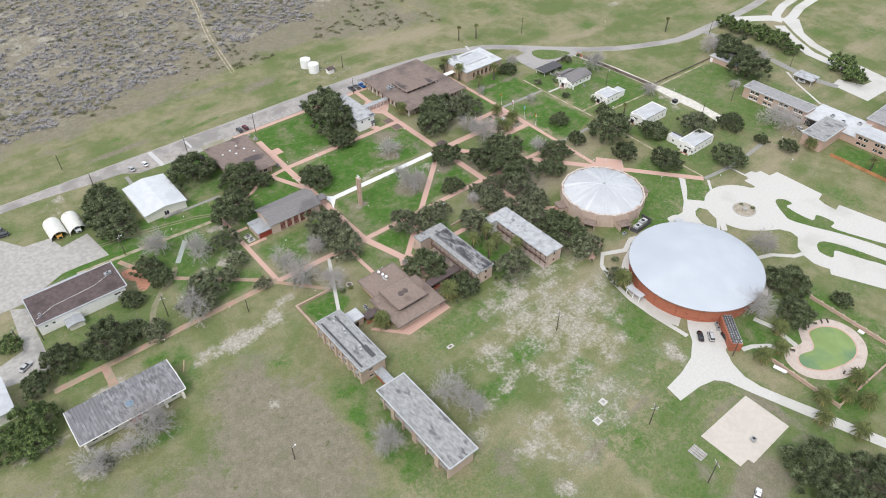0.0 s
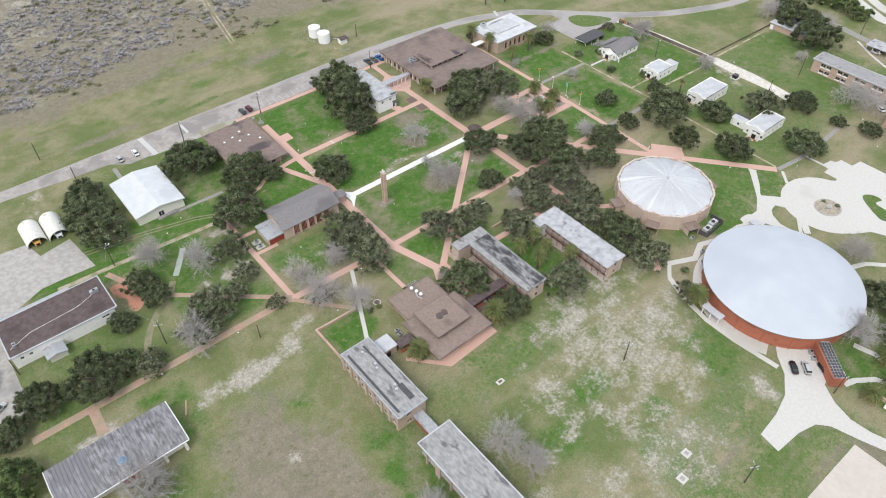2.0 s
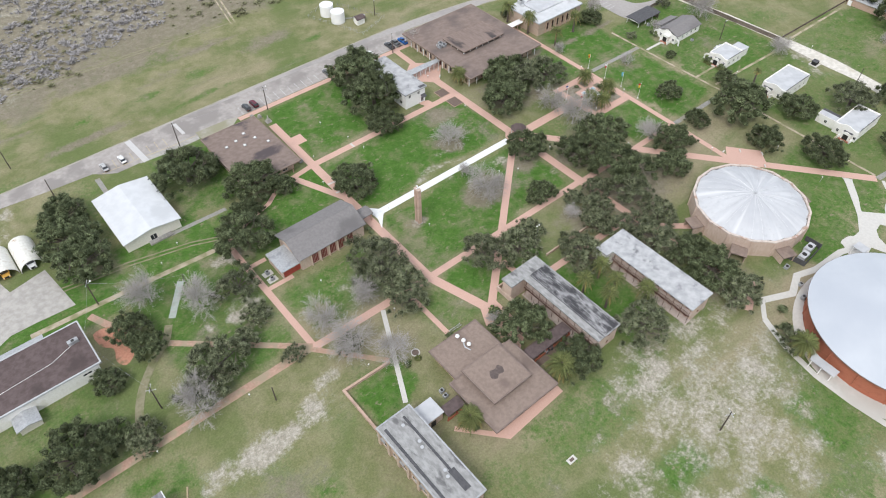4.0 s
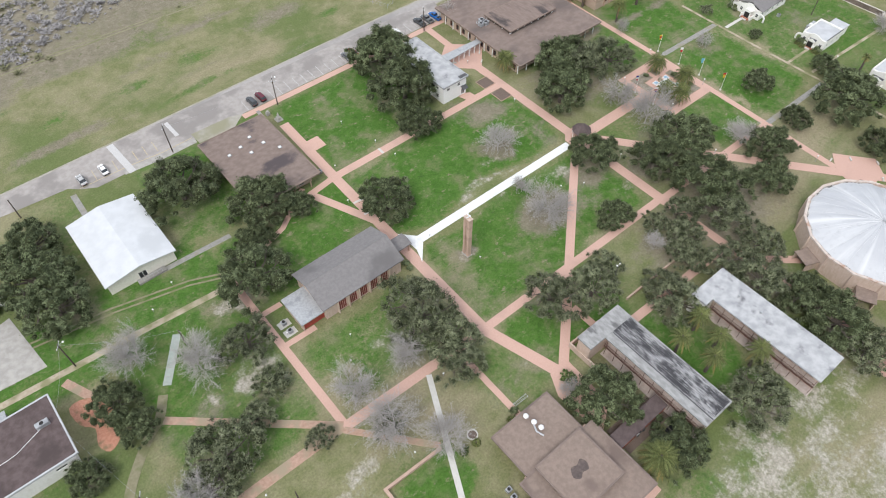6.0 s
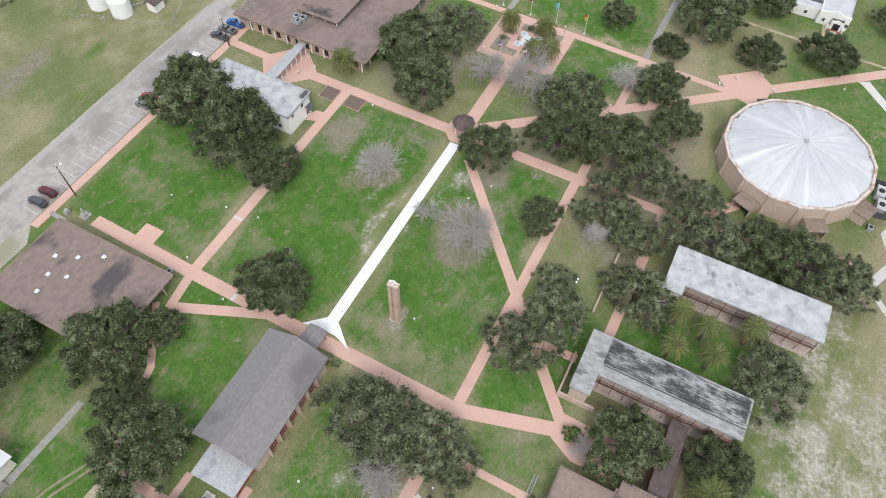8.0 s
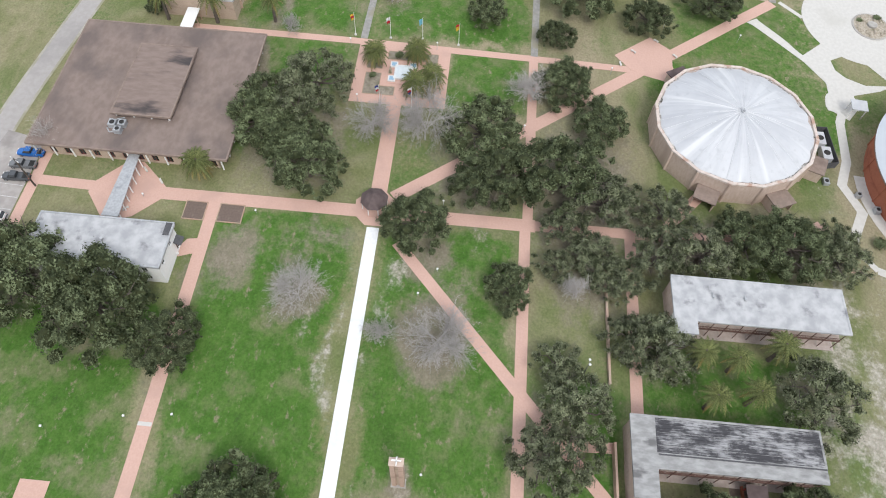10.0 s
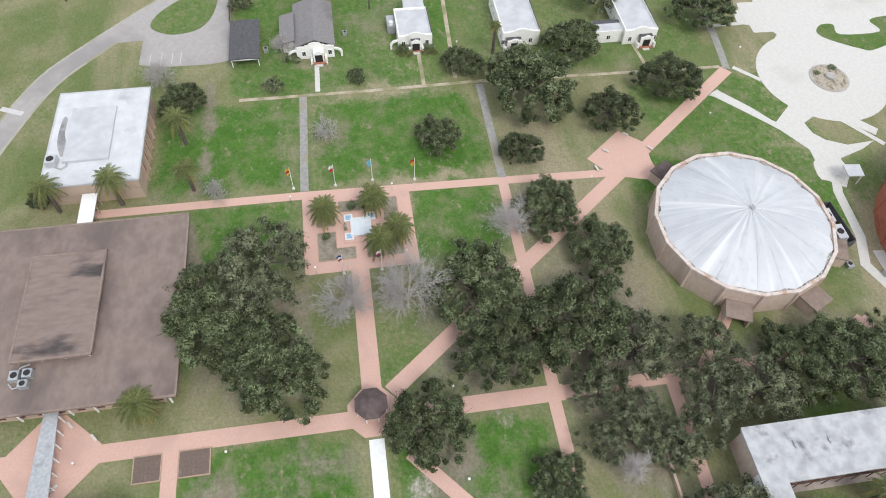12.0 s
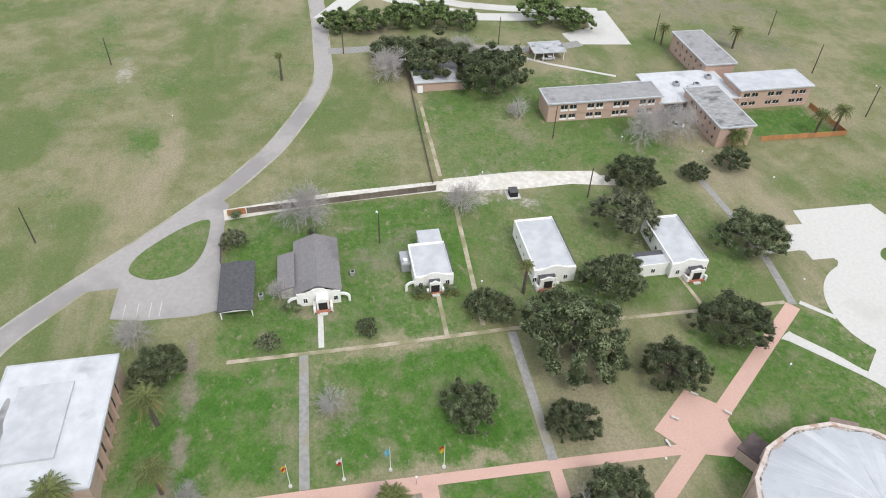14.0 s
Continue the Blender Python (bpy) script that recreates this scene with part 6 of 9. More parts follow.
def oval_hall(cx=77.4, cy=-127.2, rx=24.5, ry=24.3):
    t = thing("gymnasium", cx, cy, "red brick oval hall under a smooth pale blue-grey domed roof", "building")
    m = 72
    e = lambda r, i: (cx + (rx + r) * math.cos(2 * math.pi * i / m), cy + (ry + r) * math.sin(2 * math.pi * i / m))
    for i in range(0, m, 4):
        part("wall_panel", Geo().prism([e(-1.2, i + k) for k in range(5)] + [e(-1.7, i + 4 - k) for k in range(5)], 0, 6.6), BRICK_RED, t)
        part("pilaster", Geo().disc(*e(-1.2, i), 0, 6.6, 0.22, 6), BRICK_RED, t)
    g = Geo()
    rings = 16
    for k in range(rings):
        f = k / rings
        for i in range(m):
            a = 2 * math.pi * i / m
            g.v.append((cx + rx * (1 - f) * math.cos(a), cy + ry * (1 - f) * math.sin(a), 6.7 + 3.9 * (1 - (1 - f) ** 2)))
    g.v.append((cx, cy, 10.6))
    for k in range(rings - 1):
        for i in range(m):
            j = (i + 1) % m
            g.f.append((k * m + i, k * m + j, (k + 1) * m + j, (k + 1) * m + i))
    for i in range(m):
        g.f.append(((rings - 1) * m + i, (rings - 1) * m + (i + 1) % m, rings * m))
    roof = part("roof", g, MEMBRANE, t)
    for p in roof.data.polygons:
        p.use_smooth = True
    g = Geo()
    for i in range(0, m, 2):
        g.prism([e(0.06, i), e(0.06, i + 1), e(0.06, i + 2), e(-1.6, i + 2), e(-1.6, i + 1), e(-1.6, i)], 6.4, 6.7)
    part("eave", g, BROWN_ROOF, t)
    t2 = thing("entrance_canopy", 52.6, -120.2, "pale flat canopy on white posts at the brick hall", "canopy")
    part("roof", Geo().prism([(51.0, -116.6), (53.6, -116.4), (53.2, -123.6), (50.6, -123.4)], 2.8, 3.05), ROOF_PALE, t2)
    for y in (-117.2, -120, -122.8):
        part("post", Geo().box(51.1, 51.35, y - 0.12, y + 0.12, 0, 2.8), WHITE_PAINT, t2)
    t3 = thing("carport", 62.6, -153.2, "brick garage wing with a grey panelled roof", "building")
    u = Vector((-0.66, -0.75))
    s = Vector((0.75, -0.66))
    o = Vector((66.6, -147.6))
    q = lambda a, b: tuple(o + u * a + s * b)
    part("wall", Geo().prism([q(0, -1.9), q(13.6, -1.9), q(13.6, -1.4), q(0, -1.4)], 0, 3.6), BRICK_RED, t3)
    part("wall", Geo().prism([q(13.1, -1.4), q(13.6, -1.4), q(13.6, 2.0), q(13.1, 2.0)], 0, 3.4), BRICK_RED, t3)
    part("roof", Geo().prism([q(0, -1.4), q(13.1, -1.4), q(13.1, 2.2), q(0, 2.2)], 3.1, 3.35), METAL_GREY, t3)
    for i in range(12):
        for k in range(4):
            part("roof_panel", Geo().prism([q(0.5 + i * 1.04, -1.25 + k * 0.86), q(1.4 + i * 1.04, -1.25 + k * 0.86), q(1.4 + i * 1.04, -0.55 + k * 0.86), q(0.5 + i * 1.04, -0.55 + k * 0.86)], 3.35, 3.42), SLATE, t3)
    for a, b in ((2.0, -2.9), (4.2, -2.9)):
        ac_unit(*q(a, b), 0, 1.3, 1.1, 1.2, 40)
    for x, y in ((88.4, -95.6), (84.2, -96.2)):
        ac_unit(x, y, 0.15, 3.4, 2.0, 1.7, 0, "large white rooftop-type cooling unit in a fenced yard")
    f = thing("equipment_fence", 86.5, -96.8, "dark screen fence round the cooling units", "fence")
    for a, b in (((80.8, -93.4), (81.6, -98.2)), ((81.6, -98.2), (91.6, -97.6)), ((91.6, -97.6), (91.4, -92.6))):
        part("panel", Geo().strip([a, b], 0.12, 0, 1.9), SLATE, f)
    ac_unit(77.2, -95.2, 0.05, 1.6, 1.2, 0.8)
    ac_unit(70.5, -104.4, 0.05, 1.4, 1.1, 1.1)
    ac_unit(74.2, -101.4, 0.05, 1.1, 1.0, 1.0)
    t4 = thing("entrance_canopy", 98, -105.8, "pale flat canopy on white posts beside the brick hall", "canopy")
    part("roof", Geo().prism([(96.4, -107.4), (99.6, -107.8), (100.0, -104.2), (96.8, -103.9)], 2.8, 3.0), ROOF_PALE, t4)
    for x, y in ((96.7, -107.1), (99.3, -107.4), (99.6, -104.5), (97.1, -104.2)):
        part("post", Geo().box(x - 0.1, x + 0.1, y - 0.1, y + 0.1, 0, 2.8), WHITE_PAINT, t4)


oval_hall()

# ---- cottages on the far side ----
def mission_front(x, y0, y1, h, rise):
    """The stepped and curved outline of a mission-style parapet, facing -x."""
    w = y1 - y0
    pts = [(y0, 0), (y1, 0), (y1, h)]
    for f, k in ((0.80, 0.0), (0.76, 0.35), (0.68, 0.45), (0.62, 0.85), (0.5, 1.0), (0.38, 0.85), (0.32, 0.45), (0.24, 0.35), (0.20, 0.0)):
        pts.append((y0 + w * f, h + rise * k))
    pts.append((y0, h))
    g = Geo()
    g.face([(x, y, z) for y, z in pts])
    g.face([(x + 0.35, y, z) for y, z in pts[::-1]])
    for a, b in zip(pts, pts[1:] + pts[:1]):
        g.face([(x, a[0], a[1]), (x + 0.35, a[0], a[1]), (x + 0.35, b[0], b[1]), (x, b[0], b[1])])
    return g


def cottage(x0, x1, y0, y1, h, label, gabled=False, porch=(0.3, 0.7), depth=2.2, wing=None, arch=0, ext=None):
    t = thing("house", (x0 + x1) / 2, (y0 + y1) / 2, label, "house", "white cottages")
    step = 3.0
    cols = [(x, x + 1.0, [(1.0, 2.3)]) for x in np.arange(x0 + 1.5, x1 - 1.5, step)]
    p0, p1 = y0 + (y1 - y0) * porch[0], y0 + (y1 - y0) * porch[1]
    shell(t, x0 + 0.36, x1, y0, y1, h - 0.35, STUCCO_WHITE, south=cols, north=cols)
    part("front_wall", mission_front(x0, y0 - 0.05, y1 + 0.05, h - 0.3, 0.9 if not gabled else 1.2), STUCCO_WHITE, t)
    for y in (y0 + (p0 - y0) * 0.5, p1 + (y1 - p1) * 0.5):
        pane_in(t, "y", y - 0.45, y + 0.45, x0 - 0.06, x0 - 0.02, 0.9, 2.2)
    if gabled:
        part("roof", gable(Geo(), x0 + 0.36, x1 + 0.5, y0 - 0.4, y1 + 0.4, h - 0.3, h + 1.5), SHINGLE, t)
        part("gable_end", Geo().face([(x1 - 0.02, y0, h - 0.4), (x1 - 0.02, y1, h - 0.4), (x1 - 0.02, (y0 + y1) / 2, h + 1.2)]).face([(x1 - 0.2, (y0 + y1) / 2, h + 1.2), (x1 - 0.2, y1, h - 0.4), (x1 - 0.2, y0, h - 0.4)]), STUCCO_WHITE, t)
    else:
        part("roof", Geo().box(x0 + 0.36, x1 - 0.2, y0 + 0.2, y1 - 0.2, h - 0.75, h - 0.45), ROOF_PALE, t)
        for b in ((x0 + 0.36, x1, y0 - 0.03, y0 + 0.25), (x0 + 0.36, x1, y1 - 0.25, y1 + 0.03), (x1 - 0.25, x1 + 0.03, y0 + 0.25, y1 - 0.25)):
            part("parapet", Geo().box(*b, h - 0.35, h), STUCCO_WHITE, t)
        part("coping", Geo().box(x0 + 0.4, x1, y0 - 0.06, y0 + 0.2, h, h + 0.06), SLATE, t)
    # porch
    part("porch_floor", Geo().box(x0 - depth, x0, p0, p1, 0, 0.45), surface("red_tile_floor", (0.34, 0.13, 0.08), (0.42, 0.18, 0.12), 3) if "red_tile_floor" not in bpy.data.materials else bpy.data.materials["red_tile_floor"], t)
    roof = part("porch_roof", Geo().box(x0 - depth * 0.6, x0, p0 + 0.5, p1 - 0.5, 2.6, 2.85), SLATE if not gabled else STUCCO_WHITE, t)
    part("porch_front", mission_front(x0 - depth * 0.62 - 0.35, p0 + 0.5, p1 - 0.5, 3.0, 0.4), STUCCO_WHITE, roof)
    part("door", Geo().box(x0 - depth * 0.62 - 0.42, x0 - depth * 0.62 - 0.36, (p0 + p1) / 2 - 0.9, (p0 + p1) / 2 + 0.9, 0.45, 2.4), DARK, t)
    for a, b in ((p0 - 0.2, p0 + 0.3), (p1 - 0.3, p1 + 0.2)):
        part("porch_wall", Geo().box(x0 - depth, x0, a, b, 0, 1.1), STUCCO_WHITE, t)
        part("porch_post", Geo().box(x0 - depth, x0 - depth + 0.6, a, b, 1.1, 1.5), STUCCO_WHITE, t)
    part("step", Geo().box(x0 - depth - 0.7, x0 - depth, (p0 + p1) / 2 - 0.8, (p0 + p1) / 2 + 0.8, 0, 0.25), CONCRETE, t)
    for side in ([1, -1] if arch == 2 else [1] if arch == 1 else []):
        e = y1 if side > 0 else y0
        outer = [(e + side * 2.05 * math.sin(radians(15 * i)), 1.2 + 1.45 * math.cos(radians(15 * i))) for i in range(7)] + [(e + side * 2.05, 0)]
        inner = [(e + side * 1.55 * math.sin(radians(15 * i)), 1.2 + 0.95 * math.cos(radians(15 * i))) for i in range(7)] + [(e + side * 1.55, 0)]
        g = Geo()
        for row, x in ((outer, x0), (inner, x0), (inner, x0 + 0.4), (outer, x0 + 0.4)):
            g.v += [(x, y, z) for y, z in row]
        for b in range(4):
            for i in range(7):
                p, q = 8 * b + i, 8 * ((b + 1) % 4) + i
                g.f.append((p, p + 1, q + 1, q))
        part("garden_arch", g, STUCCO_WHITE, t)
    if wing:
        wx0, wx1, wy0, wy1, wh = wing
        part("wing", Geo().box(wx0, wx1, wy0, wy1, 0, wh), STUCCO_WHITE, t)
        part("wing_roof", Geo().box(wx0 + 0.2, wx1 - 0.2, wy0 + 0.2, wy1 - 0.2, wh, wh + 0.06), ROOF_PALE, t)
        part("wing_coping", Geo().box(wx1 - 1.3, wx1 + 0.05, wy0 + 0.2, wy1, wh + 0.06, wh + 0.14), SLATE, t)
        pane_in(t, "y", (wy0 + wy1) / 2 - 0.5, (wy0 + wy1) / 2 + 0.5, wx0 - 0.06, wx0 - 0.02, 1.0, 2.2)
    if ext:
        ex0, ex1, ey0, ey1, eh = ext
        part("rear_wing", Geo().box(ex0, ex1, ey0, ey1, 0, eh), STUCCO_WHITE, t)
        part("rear_roof", Geo().box(ex0 - 0.1, ex1 + 0.2, ey0 - 0.2, ey1 + 0.2, eh, eh + 0.15), ROOF_PALE, t)
    return t


cottage(150.6, 167.0, 0.6, 9.4, 3.6, "white mission-style cottage with a grey-brown gable roof and porch", True, (0.22, 0.62), 2.6, None, 2, None)
t = thing("house_wing", 158, 11.4, "side wing of the gabled cottage under a shingle roof", "house")
part("wall", Geo().box(153.4, 163.0, 9.5, 12.6, 0, 3.0), STUCCO_WHITE, t)
part("roof", Geo().face([(152.6, 9.6, 4.0), (163.6, 9.6, 4.0), (163.6, 13.2, 3.0), (152.6, 13.2, 3.0)][::-1]).face([(152.6, 9.6, 3.8), (163.6, 9.6, 3.8), (163.6, 13.2, 2.8), (152.6, 13.2, 2.8)]).face([(152.6, 9.6, 3.8), (152.6, 13.2, 2.8), (152.6, 13.2, 3.0), (152.6, 9.6, 4.0)]).face([(152.6, 13.2, 2.8), (163.6, 13.2, 2.8), (163.6, 13.2, 3.0), (152.6, 13.2, 3.0)]), SHINGLE, t)
cottage(151.6, 162.2, -23.2, -15.0, 3.9, "white mission-style cottage with a flat pale roof and curved parapet", False, (0.3, 0.7), 1.8, None, 1, (162.2, 167.0, -22.6, -17.8, 3.2))
cottage(149.4, 166.4, -49.4, -40.2, 4.4, "white mission-style cottage with a patched pale flat roof", False, (0.45, 0.95), 2.2, None, 0, None)
cottage(147.0, 163.0, -78.8, -70.4, 4.3, "white mission-style cottage with a flat roof and red-floored porch", False, (0.1, 0.6), 2.2, (148.2, 152.4, -70.4, -63.4, 3.4), 0, None)


def carport_dark():
    t = thing("carport", 156, 21.4, "open carport with a dark grey shingle roof on white posts", "carport")
    part("roof", gable(Geo(), 148.8, 163.2, 17.9, 25.0, 2.7, 3.1), SLATE, t)
    for x in (149.4, 154, 158.5, 162.4):
        for y in (18.3, 24.4):
            part("post", Geo().box(x, x + 0.2, y, y + 0.2, 0, 2.6), WHITE_PAINT, t)
    part("back_wall", Geo().box(162.4, 162.7, 18.2, 24.6, 0, 2.5), WOOD_FENCE, t)
    part("beam", Geo().box(149.0, 149.2, 18.2, 24.7, 2.2, 2.45), WHITE_PAINT, t)
    ac_unit(154.2, 16.8, 0, 1.0, 1.0, 1.2)
    ac_unit(158.6, -2.4, 0, 1.0, 1.0, 0.9)
    t = thing("lean_to", 160, -13.9, "grey lean-to shed with a water heater beside the cottage", "shed")
    part("body", Geo().box(157.6, 162.0, -14.9, -13.0, 0, 2.2), METAL_GREY, t)
    part("tank", Geo().disc(158.4, -13.9, 2.2, 3.0, 0.5, 10), WHITE_PAINT, t)


carport_dark()


def board_fence(name, pts, mat, h, label, step=2.4):
    t = thing(name, pts[0][0], pts[0][1], label, "fence")
    for a, b in zip(pts, pts[1:]):
        a, b = Vector(a), Vector(b)
        n = max(1, round((b - a).length / step))
        for i in range(n):
            p, q = a + (b - a) * (i / n), a + (b - a) * ((i + 0.97) / n)
            part("panel", Geo().strip([tuple(p), tuple(q)], 0.08, 0.05, h - 0.1 + 0.05 * (i % 2)), mat, t)
            part("post", Geo().box(p.x - 0.08, p.x + 0.08, p.y - 0.08, p.y + 0.08, 0, h), mat, t)
    return t


board_fence("fence", [(183.4, 20.5), (186.0, -25.6)], WOOD_FENCE, 1.8, "weathered dark board fence behind the cottages")
board_fence("fence", [(183.1, 25.0), (183.4, 20.8)], WOOD_NEW, 1.8, "new cedar board fence by the lane")
board_fence("fence", [(166, 25.6), (174, 26.0)], WOOD_FENCE, 1.5, "dark board fence beside the carport")
board_fence("fence", [(189, -25.2), (248, -27)], WOOD_FENCE, 1.0, "low dark wire and post fence across the grass", 3.0)
board_fence("fence", [(211.6, -145.4), (195.2, -146.6), (195.8, -120)], WOOD_NEW, 1.7, "reddish cedar fence round the motel garden")


def motel_wing(t, x0, x1, y0, y1, h, roof, cols_west=(), cols_south=(), cols_north=()):
    shell(t, x0, x1, y0, y1, h - 0.4, BRICK_PINK, west=cols_west, south=cols_south, north=cols_north)
    flat_roof(t, x0 - 0.5, x1 + 0.5, y0 - 0.5, y1 + 0.5, h, roof, edge=ROOF_PALE, rim=0.05)


def residence():
    t = thing("residence_hall", 219, -106, "two-storey pink brick residence hall of four wings with pale flat roofs", "building")
    rows = [(1.0, 2.3), (3.8, 5.2)]
    cols = bays(-95.5, -63.6, 12, 2.2, rows)
    motel_wing(t, 213.9, 222.4, -97.0, -62.8, 6.2, ROOF_GREY, [c for i, c in enumerate(cols) if i % 3 != 2])
    cols2 = bays(-144, -123, 8, 2.1, rows)
    motel_wing(t, 213.4, 223.4, -145.2, -122.0, 6.5, ROOF_PALE, [c for i, c in enumerate(cols2) if i % 3 != 2])
    motel_wing(t, 194.6, 216.6, -115.6, -105.6, 6.5, ROOF_STREAK, [(-113, -111, rows)], (), bays(196, 213, 6, 1.0, rows))
    motel_wing(t, 230.4, 254.6, -129.2, -119.2, 6.5, ROOF_GREY, (), (), bays(232, 252, 6, 1.0, rows))
    part("lobby", Geo().box(213.6, 231.4, -122.2, -97.2, 0, 3.7), BRICK_PINK, t)
    part("lobby_roof", Geo().box(213.2, 231.8, -122.6, -96.6, 3.7, 4.05), ROOF_CLEAN, t)
    part("entrance", Geo().box(212.6, 213.7, -104.6, -98.2, 0.05, 3.2), DARK, t)
    part("lobby_canopy", Geo().box(222.8, 228.4, -96.6, -90.6, 3.2, 3.5), ROOF_PALE, t)
    for p in ((222.9, -95.8), (228.0, -95.8), (222.9, -91.2), (228.0, -91.2)):
        part("canopy_post", Geo().box(p[0], p[0] + 0.25, p[1], p[1] + 0.25, 0, 3.2), WHITE_PAINT, t)
    for yy in (i for i, c in enumerate(cols) if i % 3 != 2):
        p0, p1, _ = cols[yy]
        for z in (0.5, 3.3):
            part("spandrel", Geo().box(213.8, 213.9, p0, p1, z, z + 0.45), WHITE_PAINT, t)
    for x, y in ((223, -106), (221.6, -112), (226, -118)):
        ac_unit(x, y, 4.05, 1.8, 1.6, 1.1)
    part("penthouse", Geo().box(217.6, 221, -112.5, -108.5, 4.0, 5.0), ROOF_PALE, t)
    t = thing("pavilion", 256, -75, "small open pavilion with a white roof", "pavilion")
    part("roof", Geo().box(251.6, 260.2, -80.8, -69.6, 2.8, 3.1), ROOF_WHITE, t)
    for x in (252, 259.5):
        for y in (-80.2, -76.6, -73.2, -70.2):
            part("post", Geo().box(x, x + 0.2, y, y + 0.2, 0, 2.8), WHITE_PAINT, t)
    part("back_wall", Geo().box(258.6, 258.9, -80, -70, 0, 2.4), BRICK_PINK, t)
    t = thing("guest_house", 244, -36, "low house half hidden under oaks with a grey flat roof", "house")
    part("wall", Geo().box(236.5, 250, -46, -28, 0, 3.0), BRICK_PINK, t)
    part("roof", Geo().box(236, 250.5, -46.5, -27.5, 3.0, 3.3), ROOF_PALE, t)
    part("gate", Geo().box(236.0, 236.4, -30, -28.4, 0, 2.2), WHITE_PAINT, t)
    t = thing("dumpster", 181.4, -44.2, "black steel dumpster on a concrete pad beside the lane", "dumpster")
    part("pad", Geo().box(179.6, 183.2, -45.9, -42.5, -0.1, 0.12), CONCRETE, t)
    part("body", Geo().box(180.3, 182.5, -45.2, -43.2, 0.12, 1.5), RUBBER, t)
    part("lid", Geo().box(180.2, 182.6, -45.3, -43.1, 1.5, 1.62), SLATE, t)


residence()


# ---- pool and its walled garden ----
def pool_garden():
    deck = [(84.6, -166.3), (90, -167.6), (95.2, -170.2), (97.8, -174.4), (98.0, -178.8), (96.2, -183), (93.2, -186), (88.8, -188), (84, -189), (79, -188.4), (74, -186.6), (69.8, -183.6), (66.8, -180), (65.8, -176.2), (66.6, -172.4), (69, -169.6), (72.4, -168.8), (76, -170), (78.8, -170.4), (81.2, -168.4)]
    pave("patio", surface("pinkish_pool_deck", (0.48, 0.40, 0.35), (0.56, 0.48, 0.42), 1.5, (0.42, 0.35, 0.30), 0.3), "pinkish concrete pool deck", "patio", smooth(deck))
    water = [(85.2, -169.8), (88.6, -170.4), (91.6, -172), (93.9, -174.8), (94.2, -178), (92.6, -181.6), (89.6, -184), (86, -184.9), (81.6, -184.4), (77, -183), (73.4, -181.4), (70.8, -178.8), (69.6, -176.2), (70.4, -174.2), (72.6, -173), (75.4, -173.6), (78.4, -174.6), (81, -173.6), (83, -171.4)]
    t = thing("swimming_pool", 83, -177.6, "kidney-shaped swimming pool full of green water with a terracotta rim", "swimming pool")
    water = smooth(water)
    cx, cy = 82.6, -177.4
    grown = [(cx + (x - cx) * 1.045, cy + (y - cy) * 1.06) for x, y in water]
    part("rim", Geo().prism(grown, 0, LAYER[0] + 0.05), PAVER, t)
    part("water", Geo().prism(water, 0, LAYER[0] + 0.062), POOL_WATER, t)
    for pts in ([(101, -161.5), (99.8, -189.8)], [(63.4, -167.6), (62.6, -191.5), (91.5, -193.4), (110, -194.6)]):
        w = thing("garden_wall", pts[0][0], pts[0][1], "low tan brick garden wall round the pool", "wall")
        for a, b in zip(pts, pts[1:]):
            a, b = Vector(a), Vector(b)
            n = max(1, round((b - a).length / 4))
            for i in range(n):
                p, q = a + (b - a) * (i / n), a + (b - a) * ((i + 1) / n)
                part("wall_section", Geo().strip([tuple(p), tuple(q)], 0.4, 0, 1.4), BRICK_PINK, w)
                part("pier", Geo().box(p.x - 0.35, p.x + 0.35, p.y - 0.35, p.y + 0.35, 0, 1.65), BRICK_TAN, w)
    tank = thing("propane_tank", 61.6, -172, "white propane tank on two saddles", "tank")
    part("vessel", Geo().tube((61.2, -169.9, 0.85), (62.0, -174.1, 0.85), 0.6, n=12), WHITE_PAINT, tank)
    for y in (-170.8, -173.2):
        part("saddle", Geo().box(61.2, 62.1, y - 0.15, y + 0.15, 0, 0.5), CONCRETE_OLD, tank)
    for x, y, a in ((85.6, -167.6, 20), (87.2, -168.2, 25), (92.8, -170, 40), (72.5, -170.4, -60), (77, -186, 10), (80.6, -187.4, 5), (94.6, -171.2, 45)):
        b = thing("garden_bench", x, y, "dark wooden garden bench on the pool deck", "bench", "pool benches")
        z0 = LAYER[0]
        part("seat", Geo().box(x - 0.8, x + 0.8, y - 0.22, y + 0.22, z0 + 0.42, z0 + 0.48), WOOD_DARK, b)
        part("backrest", Geo().box(x - 0.8, x + 0.8, y + 0.2, y + 0.26, z0 + 0.48, z0 + 0.9), WOOD_DARK, b)
        for dx in (-0.7, 0.6):
            part("leg", Geo().box(x + dx, x + dx + 0.1, y - 0.2, y + 0.2, z0, z0 + 0.42), WOOD_DARK, b)
        b.rotation_euler[2] = radians(a)
    solid("board", Geo().box(98.2, 99.4, -182.2, -180.2, 0, 0.5), WHITE_PAINT, "pale plastic box on the grass", "box")
    ac_unit(31.4, -180.8, 0.04, 1.3, 1.5, 1.1)
    solid("table", Geo().box(65.6, 68.6, -208, -205, 0, 0.3), PAVER, "tan paved corner pad by the drive", "slab")


pool_garden()

